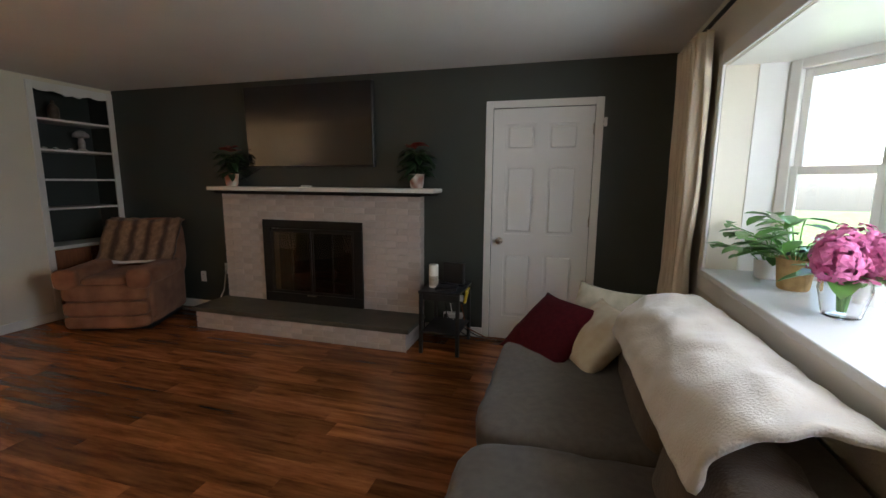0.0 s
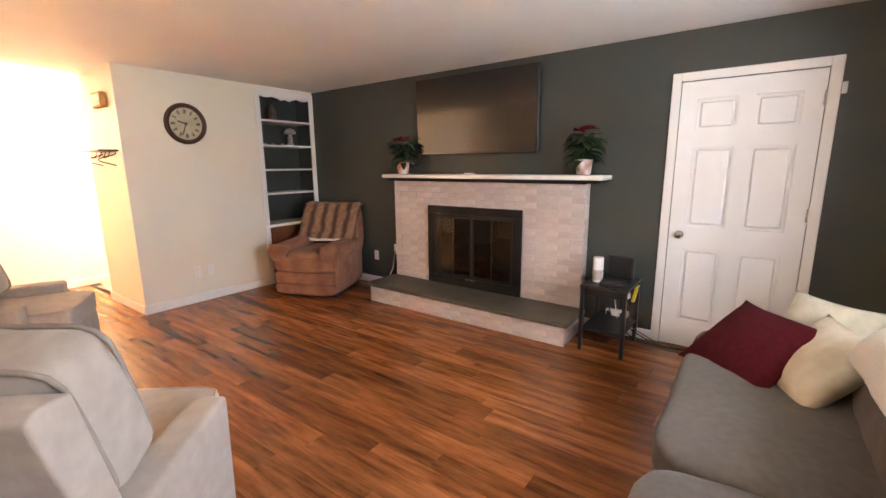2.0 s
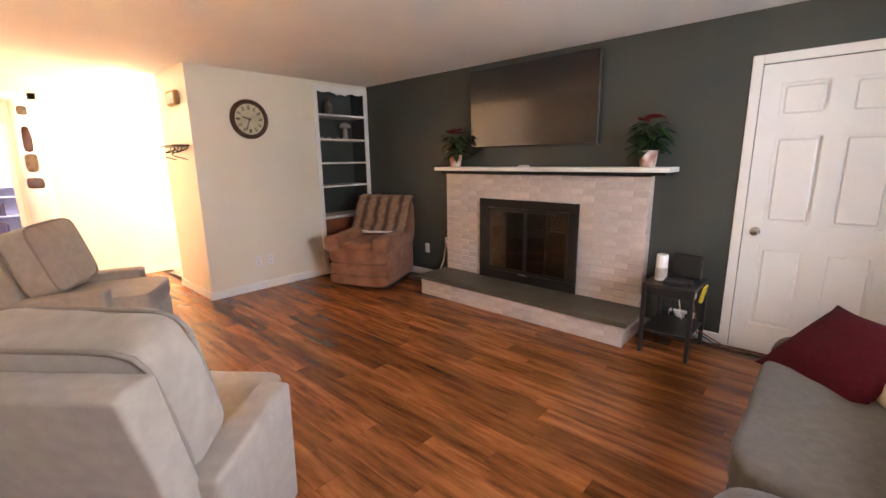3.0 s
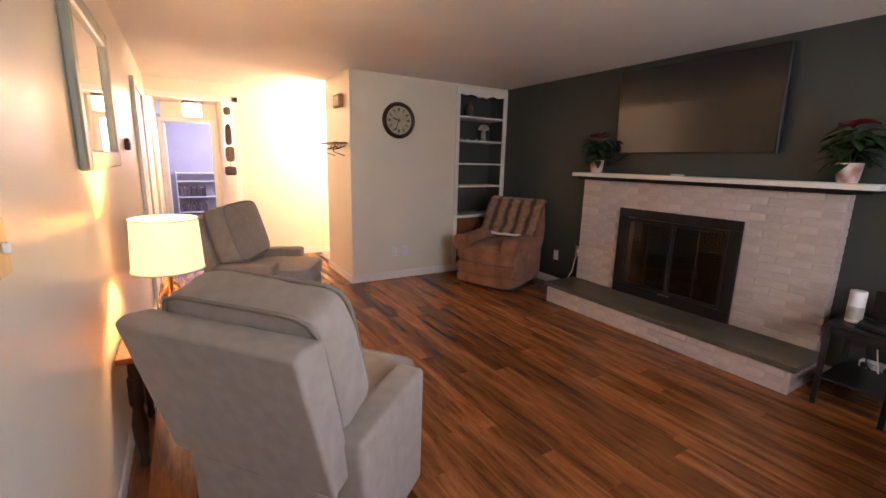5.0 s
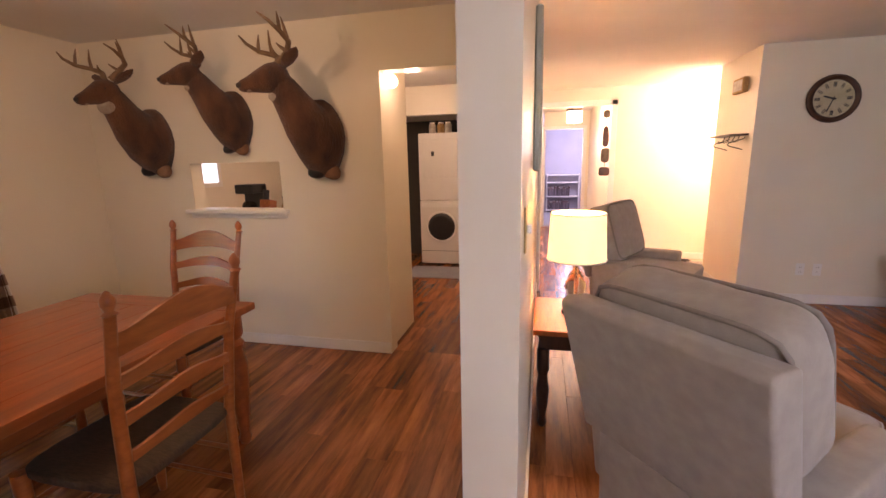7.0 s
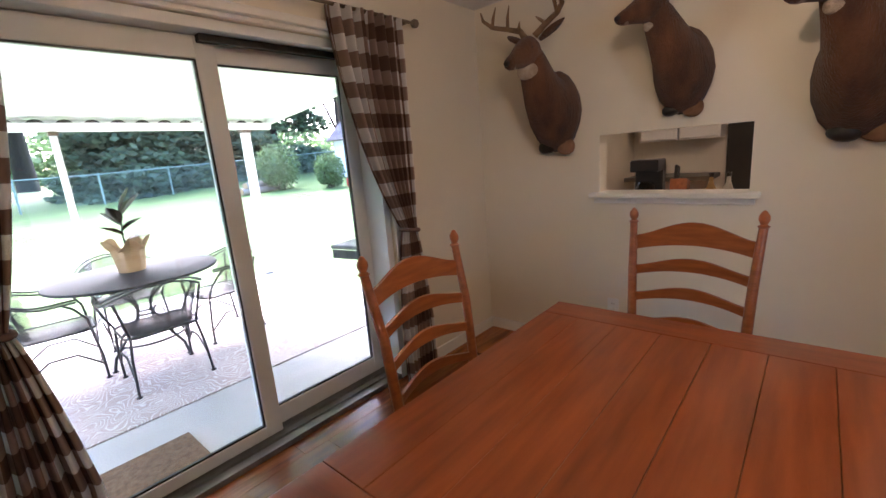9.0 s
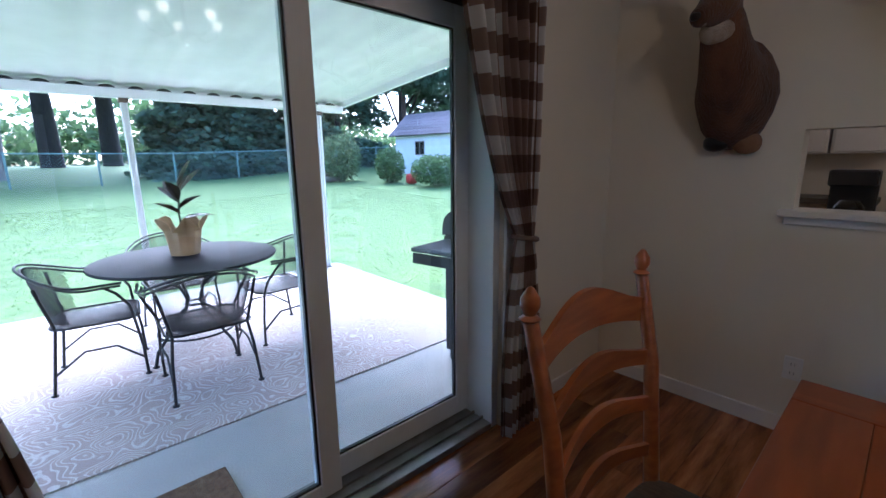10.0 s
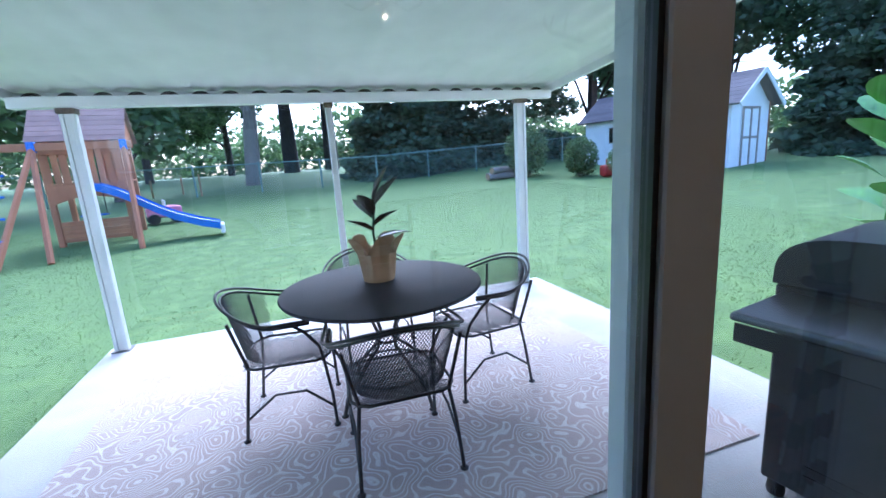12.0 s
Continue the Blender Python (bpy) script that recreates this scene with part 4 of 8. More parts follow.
def flower_ball(bm, c, r, n, size, rnd):
    for _ in range(n):
        d = Vector((rnd.gauss(0, 1), rnd.gauss(0, 1), rnd.gauss(0, 1))).normalized()
        p = Vector(c) + d * r * rnd.uniform(0.8, 1.05)
        e = d.orthogonal().normalized()
        e = e * math.cos(k0 := rnd.uniform(0, 6.28)) + d.cross(e) * math.sin(k0)
        f = d.cross(e)
        vs = [bm.verts.new(p + (e * ca + f * sa) * size + d * 0.3 * size * abs(ca)) for ca, sa in ((1, 0), (0, 1), (-1, 0), (0, -1))]
        bm.faces.new(vs)


va = thing("hydrangea_vase", "pink hydrangea bunch in a glass vase on the sill", "vase", pose(1.16, 1.40, BZ0 + 0.006))
part("vase", lathe([(0.045, 0), (0.055, 0.006), (0.075, 0.10), (0.07, 0.15), (0.066, 0.15), (0.07, 0.10), (0.05, 0.012)], 24), M_GLASS, va, "clear glass vase", smooth=40).visible_shadow = False
rnd = random.Random(5)
b = bmesh.new()
for c, r in (((0, 0, 0.23), 0.10), ((0.07, -0.07, 0.22), 0.085), ((-0.06, -0.06, 0.21), 0.08), ((0.02, 0.06, 0.20), 0.07)):
    flower_ball(b, c, r, 330, 0.014, rnd)
part("bloom", b, M_PINK, va, "pink hydrangea heads")
b, s = bmesh.new(), bmesh.new()
for k in range(9):
    a = k * 0.7
    leaf(b, (0.05 * math.cos(a), 0.05 * math.sin(a), 0.15), (0.19 * math.cos(a), 0.19 * math.sin(a), 0.13 + 0.05 * (k % 2)), 0.085, 0.03)
    tube(s, [(0.01 * math.cos(a), 0.01 * math.sin(a), 0.02), (0.03 * math.cos(a), 0.03 * math.sin(a), 0.2)], 0.004, 5)
part("leaves", b, M_LEAF2, va, smooth=0)
part("stems", s, M_LEAF2, va)
wf = thing("white_flowers", "white flowering plant in a small pot on the sill", "potted plant", pose(1.36, 1.62, BZ0 + 0.006))
part("pot", lathe([(0.04, 0), (0.055, 0.08), (0.05, 0.085)], 16), M_WHITEPL, wf, smooth=40)
b = bmesh.new()
for c in ((0, 0, 0.2), (0.06, 0.05, 0.16), (-0.06, 0.02, 0.17), (0, -0.07, 0.18)):
    flower_ball(b, c, 0.05, 120, 0.016, rnd)
part("white_blooms", b, M_WHITEFLOWER, wf)
b = bmesh.new()
for k in range(14):
    a = k * 0.45
    leaf(b, (0.02 * math.cos(a), 0.02 * math.sin(a), 0.08), (0.13 * math.cos(a), 0.13 * math.sin(a), 0.10 + 0.08 * (k % 3)), 0.05, 0.02)
part("leaves", b, M_LEAF2, wf, smooth=0)

# ---- two pale armchairs ----
M_LINEN = mat("pale_grey_linen", (0.385, 0.335, 0.285), (0.325, 0.28, 0.238), rough=0.95, scale=20, bump=0.2, bump_scale=240, sheen=0.2)


# linen darkened so the back cushion's piping carries its shading in the colour
M_PIPING_SHADED = mat("shaded_linen_piping", (0.27, 0.235, 0.20), rough=0.95, scale=30)


def armchair(m, label):
    """Recliner, faces local +y."""
    t = thing("armchair", label, "armchair", m, "pale recliner armchairs")
    part("base", boxes((-0.28, -0.22, 0.0, 0.28, 0.30, 0.075)), M_BLACKPL, t, "black swivel base")
    part("body", cushion(0.56, 0.60, 0.28, 12, 8, m=Matrix.Translation((0, 0.04, 0.235))), M_LINEN, t, smooth=0)
    part("footrest", cushion(0.57, 0.14, 0.29, 8, 10, 0.004, 1, m=Matrix.Translation((0, 0.42, 0.225))), M_LINEN, t, smooth=0)
    seat = Matrix.Translation((0, 0.195, 0.440))
    part("seat_cushion", cushion(0.575, 0.62, 0.160, 8, 14, 0.008, 3, m=seat), M_LINEN, t, "thick seat cushion with piped edges", smooth=0)
    for dz in (0.066, -0.066):
        b = bmesh.new()
        tube(b, [seat @ Vector((0.281 * c * k, 0.303 * w * k, dz)) for c, w, k in [(math.cos(a), math.sin(a), (abs(math.cos(a)) ** 8 + abs(math.sin(a)) ** 8) ** -0.125) for a in [2 * math.pi * q / 48 for q in range(48)]]], 0.006, 6, closed=True)
        part("piping", b, M_LINEN, t, smooth=0)
    for s in (-1, 1):
        # arm: upholstered slab, a little lower at the back
        outl = [(-0.15, 0.085), (0.275, 0.085), (0.29, 0.59), (0.10, 0.588), (-0.10, 0.575), (-0.22, 0.56)]
        bm = bmesh.new()
        lo = [bm.verts.new((0.272 * s, y, z)) for y, z in outl]
        hi = [bm.verts.new((0.397 * s, y, z)) for y, z in outl]
        bm.faces.new(lo)
        bm.faces.new(hi[::-1])
        for i in range(len(lo)):
            j = (i + 1) % len(lo)
            bm.faces.new((lo[i], hi[i], hi[j], lo[j]))
        bmesh.ops.recalc_face_normals(bm, faces=bm.faces[:])
        bmesh.ops.bevel(bm, geom=bm.edges[:], offset=0.028, segments=4, affect='EDGES', profile=0.6)
        part("arm", bm, M_LINEN, t, smooth=50)
    # back shell: leaning upper board over an upright skirt
    for nm, outl, w in (("back_shell", [(-0.275, 0.40), (-0.425, 0.925), (-0.395, 0.945), (-0.300, 0.935), (-0.165, 0.42)], 0.335), ("back_skirt", [(-0.255, 0.09), (-0.272, 0.405), (-0.17, 0.41), (-0.17, 0.09)], 0.27)):
        bm = bmesh.new()
        lo = [bm.verts.new((-w, y, z)) for y, z in outl]
        hi = [bm.verts.new((w, y, z)) for y, z in outl]
        bm.faces.new(lo)
        bm.faces.new(hi[::-1])
        for i in range(len(lo)):
            j = (i + 1) % len(lo)
            bm.faces.new((lo[i], hi[i], hi[j], lo[j]))
        bmesh.ops.recalc_face_normals(bm, faces=bm.faces[:])
        bmesh.ops.bevel(bm, geom=bm.edges[:], offset=0.014, segments=3, affect='EDGES', profile=0.6)
        part(nm, bm, M_LINEN, t, "upholstered back panel", smooth=50)
    cm = Matrix.Translation((0, -0.150, 0.785)) @ pose(0, 0, 0, 17, 0, 0)
    part("back_cushion", cushion(0.64, 0.205, 0.50, 6, 22, 0.009, 6, m=cm), M_LINEN, t, "loose back cushion with piping", smooth=0)
    for s in (1, -1):
        b = bmesh.new()
        ring = []
        for q in range(48):
            a = 2 * math.pi * q / 48
            ca, sa = math.cos(a), math.sin(a)
            k2 = (abs(ca) ** 7 + abs(sa) ** 7) ** (-1 / 7)
            ring.append(cm @ Vector((0.306 * ca * k2, 0.085 * s, 0.239 * sa * k2)))
        tube(b, ring, 0.008, 6, closed=True)
        part("piping", b, M_PIPING_SHADED, t, smooth=0)
    return t


armchair(pose(-1.579, -0.112, 0, 0, 0, 39), "pale grey linen recliner armchair with piped back cushion")
armchair(pose(-4.02, 0.075, 0, 0, 0, -30.4), "pale grey linen recliner armchair beside the end table")

# ---- end table and lamp ----
et = thing("end_table", "orange-brown wooden end table with turned legs", "side table", pose(-2.45, -0.46, 0))
part("tabletop", boxes((-0.28, -0.29, 0.535, 0.28, 0.29, 0.565), bevel=0.006, seg=2), M_PINE, et)
part("apron", boxes((-0.245, -0.255, 0.45, 0.245, 0.255, 0.534)), M_DARKWOOD, et)
for sx in (-1, 1):
    for sy in (-1, 1):
        part("leg", lathe([(0.016, 0), (0.024, 0.02), (0.018, 0.06), (0.03, 0.14), (0.034, 0.22), (0.022, 0.30), (0.032, 0.33), (0.03, 0.45)], 12, (0.225 * sx, 0.235 * sy, 0)), M_DARKWOOD, et, smooth=40)
tl = thing("table_lamp", "lit table lamp with a cream drum shade", "lamp", pose(-2.45, -0.53, 0.566))
part("base", lathe([(0.07, 0), (0.073, 0.012), (0.06, 0.022), (0.03, 0.04), (0.045, 0.10), (0.06, 0.16), (0.04, 0.22), (0.015, 0.26), (0.012, 0.30), (0.010, 0.34)], 24), M_GLASS, tl, "clear glass lamp base", smooth=40)
part("stem", lathe([(0.006, 0.01), (0.006, 0.36), (0.014, 0.37), (0.014, 0.42)], 12), M_CHROME, tl, smooth=40)
M_SHADE = glow_mat("lit_lampshade", (1.0, 0.70, 0.30), 0.09)
bm = bmesh.new()
n = 36
rings = [[bm.verts.new((r * math.cos(2 * math.pi * k / n), r * math.sin(2 * math.pi * k / n), z)) for k in range(n)] for r, z in ((0.155, 0.315), (0.142, 0.565), (0.139, 0.565), (0.152, 0.315))]
for a, b2 in zip(rings, rings[1:] + rings[:1]):
    for k in range(n):
        bm.faces.new((a[k], a[(k + 1) % n], b2[(k + 1) % n], b2[k]))
part("shade", bm, M_SHADE, tl, "glowing cream drum shade", smooth=40)
for z, r in ((0.315, 0.1555), (0.563, 0.143)):
    b = bmesh.new()
    tube(b, [(r * math.cos(q * 0.2094), r * math.sin(q * 0.2094), z) for q in range(30)], 0.004, 6, closed=True)
    part("shade_trim", b, M_TRIM, tl, smooth=0)

# ---- things on the partition ----
M_MIRRORFRAME = mat("grey_green_frame", (0.36, 0.38, 0.32), (0.28, 0.30, 0.25), rough=0.4, scale=6)
M_MIRROR = mat("mirror_glass", (0.9, 0.9, 0.9), (0.9, 0.9, 0.9), rough=0.015, metal=1.0)
mi = thing("wall_mirror", "large mirror with a grey-green frame on the partition", "mirror", pose(0, PL, 0))
mx0, mx1, mz0, mz1 = -3.12, -2.10, 1.36, 2.06
part("glass", boxes((mx0 + 0.08, 0.006, mz0 + 0.08, mx1 - 0.08, 0.014, mz1 - 0.08)), M_MIRROR, mi, "mirror glass")
for r in ((mx0, 0.001, mz0, mx0 + 0.08, 0.034, mz1), (mx1 - 0.08, 0.001, mz0, mx1, 0.034, mz1), (mx0 + 0.08, 0.001, mz0, mx1 - 0.08, 0.034, mz0 + 0.08), (mx0 + 0.08, 0.001, mz1 - 0.08, mx1 - 0.08, 0.034, mz1)):
    part("frame_rail", boxes(r, bevel=0.008), M_MIRRORFRAME, mi)
sw = thing("light_switch", "brass switch plate with a white toggle", "switch", pose(-1.20, PL + 0.001, 1.235))
part("plate", boxes((-0.037, 0, -0.06, 0.037, 0.006, 0.06), bevel=0.003), M_BRASS, sw, "polished brass plate")
part("toggle", boxes((-0.006, 0.006, -0.012, 0.006, 0.02, 0.012), bevel=0.003), M_WHITEPL, sw)
th = thing("thermostat", "small brown thermostat on the partition", "thermostat", pose(-3.80, PL + 0.001, 1.495))
part("case", boxes((-0.05, 0, -0.04, 0.05, 0.03, 0.04), bevel=0.006), M_CLOCKWOOD, th)
part("dial", lathe([(0.02, 0), (0.018, 0.006)], 14), M_BRASS, th).matrix_local = pose(0, 0.03, 0, -90, 0, 0)
for xa, xb in ((-5.62, -4.78), (-8.05, -7.25)):
    d = thing("door_2" if xa > -6 else "door_3", "open-edged white hall door frame", "door", kind="structure")
    for r in ((xa - 0.07, PL + 0.001, 0, xa, PL + 0.035, 2.09), (xb, PL + 0.001, 0, xb + 0.07, PL + 0.035, 2.09), (xa, PL + 0.001, 2.03, xb, PL + 0.035, 2.09)):
        part("casing_board", boxes(r, bevel=0.004), M_TRIM, d)
    part("slab", boxes((xa + 0.003, PL + 0.001, 0.01, xb - 0.003, PL + 0.012, 2.027)), M_DOOR, d)
    for z in ((0.2, 0.85), (1.0, 1.85)):
        for q in (0.1, 0.46):
            part("panel", boxes((xa + q, PL + 0.0125, z[0], xa + q + 0.26, PL + 0.018, z[1]), bevel=0.004), M_DOOR, d)
hd = thing("door_4", "white casing round the doorway at the corridor end", "door", kind="structure")
for r in ((-9.479, -0.755, 0, -9.464, -0.70, 2.09), (-9.479, 0.08, 0, -9.464, 0.15, 2.09), (-9.479, -0.70, 2.03, -9.464, 0.08, 2.09)):
    part("casing_board", boxes(r, bevel=0.003), M_TRIM, hd)
part("open_slab", boxes((-10.42, -0.70, 0.01, -9.62, -0.665, 2.02), bevel=0.003), M_DOOR, hd, "white door standing open")
pw = thing("wall_jamb_trim", "cream casing beside the corridor opening", "trim", kind="structure")
part("casing_board", boxes((-6.599, 0.195, 0, -6.585, 0.27, 2.21), bevel=0.003), M_TRIM, pw)
part("header_board", boxes((-6.599, PL + 0.001, 2.14, -6.585, 0.27, 2.21), bevel=0.003), M_TRIM, pw)

# hall: lamp, decorations, hooks, chime, bookshelf
M_LIT = glow_mat("lit_frosted_glass", (1.0, 0.80, 0.52), 0.8)
hl = thing("hall_ceiling_lamp", "lit semi-flush hall ceiling lamp with glass drum", "ceiling lamp", pose(-7.3, -0.25, 0))
part("canopy", lathe([(0.08, 2.345), (0.085, 2.378)], 20), M_LANTERN, hl)
part("stem", lathe([(0.012, 2.20), (0.012, 2.35)], 8), M_LANTERN, hl)
part("glass_drum", lathe([(0.11, 1.98), (0.115, 1.985), (0.115, 2.14), (0.11, 2.145)], 24), M_LIT, hl, "glowing glass drum", smooth=40).visible_shadow = False
part("band", lathe([(0.12, 2.145), (0.125, 2.15), (0.125, 2.19), (0.10, 2.20)], 24), M_LANTERN, hl, smooth=40)
el = thing("entry_ceiling_lamp", "lit frosted dome lamp on the entry ceiling", "ceiling lamp", pose(-5.9, 1.75, 0))
part("dome", lathe([(0.02, 2.26), (0.10, 2.27), (0.14, 2.31), (0.15, 2.35)], 24), M_LIT, el, smooth=40).visible_shadow = False
part("base", lathe([(0.155, 2.35), (0.155, 2.378)], 24), M_CHROME, el)
de = thing("wall_hanging", "long wooden wall hanging with carved pieces", "wall decoration", pose(-6.585, 0.13, 0))
for i, (z, h, w) in enumerate(((2.02, 0.10, 0.05), (1.72, 0.28, 0.045), (1.46, 0.2, 0.06), (1.24, 0.12, 0.08))):
    part("carved_piece", cushion(0.03, w * 1.8, h, 4, 6, 0.008, i, m=Matrix.Translation((0.018, 0, z))), (M_LANTERN, M_CLOCKWOOD)[i % 2], de, smooth=0)
b = bmesh.new()
tube(b, [(0.012, 0, 2.08), (0.012, 0, 1.2)], 0.004, 6)
part("hanger", b, M_LANTERN, de)
hk = thing("hook_shelf", "dark wrought iron hook shelf with wine glass holder", "wall shelf", pose(-5.0, 1.173, 1.60))
part("shelf_board", boxes((-0.30, -0.16, 0.0, 0.22, -0.001, 0.018), bevel=0.003), M_DARKWOOD, hk)
for x in (-0.22, 0.14):
    b = bmesh.new()
    tube(b, [(x + 0.06 * math.sin(q * 0.5), -0.004 - 0.07 + 0.07 * math.cos(q * 0.5), -0.01 - 0.010 * q) for q in range(13)], 0.005, 6)
    part("scroll", b, M_BLACKMETAL, hk, smooth=0)
for x in (-0.2, -0.08, 0.04, 0.15):
    b = bmesh.new()
    tube(b, [(x, -0.05, 0.0), (x, -0.07, -0.05), (x, -0.10, -0.06), (x, -0.11, -0.03)], 0.004, 6)
    part("hook", b, M_BLACKMETAL, hk, smooth=0)
ch = thing("door_chime", "brown and cream door chime box on the wall", "door chime", pose(-5.02, 1.173, 2.08))
part("case", boxes((-0.12, -0.05, -0.07, 0.12, -0.001, 0.07), bevel=0.008), M_WICKER, ch)
part("grille", boxes((-0.10, -0.054, -0.05, 0.10, -0.0505, 0.05), bevel=0.002), M_CERAMIC, ch)
bs = thing("white_bookshelf", "low white bookshelf with a few books", "bookshelf", pose(-12.44, 0.0, 0))
for z in (0.05, 0.42, 0.80, 1.0):
    part("shelf", boxes((0.005, -0.58, z, 0.28, 0.25, z + 0.025), bevel=0.003), M_WHITEPL, bs)
for y in (-0.60, 0.25):
    part("side_panel", boxes((0.005, y, 0, 0.29, y + 0.022, 1.05), bevel=0.003), M_WHITEPL, bs)
rnd = random.Random(8)
M_BOOK = mat("book_spines", (0.20, 0.10, 0.09), (0.06, 0.07, 0.10), rough=0.7, scale=3, vary=0.6)
for z in (0.076, 0.446):
    y = -0.56
    while y < 0.0:
        w = rnd.uniform(0.02, 0.045)
        h = rnd.uniform(0.18, 0.27)
        t = thing("book", "dark book standing on the white bookshelf", "book", pose(-12.42, y, z), "books on the shelf")
        part("cover", boxes((0, 0, 0, 0.16, w, h), bevel=0.002), M_BOOK, t)
        part("pages", boxes((0.004, 0.004, h, 0.15, w - 0.004, h + 0.001)), M_WHITEPL, t)
        y += w + 0.004
M_CARPET = mat("grey_carpet", (0.34, 0.34, 0.38), (0.28, 0.28, 0.32), rough=0.98, scale=30, bump=0.6, bump_scale=200)
tagged(part("bedroom_carpet", boxes((-12.48, -2.1, -0.012, -9.55, 2.1, 0.004)), M_CARPET), "grey carpet in the far room", "carpet", kind="structure")
M_TILE = mat("entry_tile", (0.50, 0.42, 0.32), (0.38, 0.30, 0.22), rough=0.35, scale=6, vary=0.1)
en = tagged(new("entry_tiles"), "pale stone tiles in the entry", "floor tiles", kind="structure")
me_t = None
for i in range(3):
    for j in range(6):
        x, y = -6.58 + 0.32 * i, 1.32 + 0.32 * j
        if me_t is None:
            o = part("tile", boxes((0, 0, -0.012, 0.315, 0.315, 0.003), bevel=0.002), M_TILE, en)
            me_t = o.data
        else:
            o = new("tile", me_t)
            o.parent = en
        o.matrix_local = pose(x, y, 0)
rg = thing("entry_rug", "small patterned entry rug on the floor", "rug", pose(-6.1, 1.45, 0.004, 0, 0, 3))
M_ENTRYRUG = mat("patterned_rug", (0.50, 0.40, 0.30), (0.22, 0.20, 0.22), rough=0.95, scale=24, bump=0.5)
part("weave", boxes((-0.3, -0.2, 0, 0.35, 0.5, 0.008), bevel=0.002), M_ENTRYRUG, rg)

# ---- dining room ----
P0X, P1X, TY0, TY1 = -1.87, -0.52, -3.16, -2.12
dt = thing("dining_table", "orange-stained pine dining table with turned legs", "table")
part("apron", boxes((P0X + 0.12, TY0 + 0.09, 0.62, P1X - 0.12, TY0 + 0.11, 0.705), (P0X + 0.12, TY1 - 0.11, 0.62, P1X - 0.12, TY1 - 0.09, 0.705), (P0X + 0.12, TY0 + 0.11, 0.62, P0X + 0.14, TY1 - 0.11, 0.705), (P1X - 0.14, TY0 + 0.11, 0.62, P1X - 0.12, TY1 - 0.11, 0.705)), M_TABLEPINE, dt)
n = 7
for i in range(n):
    a, b2 = TY0 + (TY1 - TY0) * i / n, TY0 + (TY1 - TY0) * (i + 1) / n
    part("top_board", boxes((P0X + 0.141, a + 0.0006, 0.706, P1X - 0.141, b2 - 0.0006, 0.742), bevel=0.0015), M_TABLEPINE, dt)
M_BREAD = mat("orange_pine_end", (0.31, 0.08, 0.022), (0.19, 0.045, 0.013), rough=0.28, scale=3.2, stretch=(9, 1, 9), bump=0.06, coat=0.35)
for x in (P0X, P1X - 0.14):
    part("breadboard_end", boxes((x, TY0, 0.706, x + 0.14, TY1, 0.742), bevel=0.004, seg=2), M_BREAD, dt)
for x in (P0X + 0.085, P1X - 0.085):
    for y in (TY0 + 0.08, TY1 - 0.08):
        part("leg", lathe([(0.022, 0), (0.032, 0.03), (0.024, 0.06), (0.034, 0.16), (0.05, 0.36), (0.052, 0.44), (0.036, 0.52), (0.05, 0.55), (0.034, 0.575), (0.048, 0.60), (0.048, 0.705)], 16, (x, y, 0)), M_TABLEPINE, dt, smooth=40)

M_RUSH = mat("rush_seat", (0.085, 0.052, 0.030), (0.045, 0.028, 0.016), rough=0.85, scale=30, stretch=(6, 1, 1), bump=0.6)


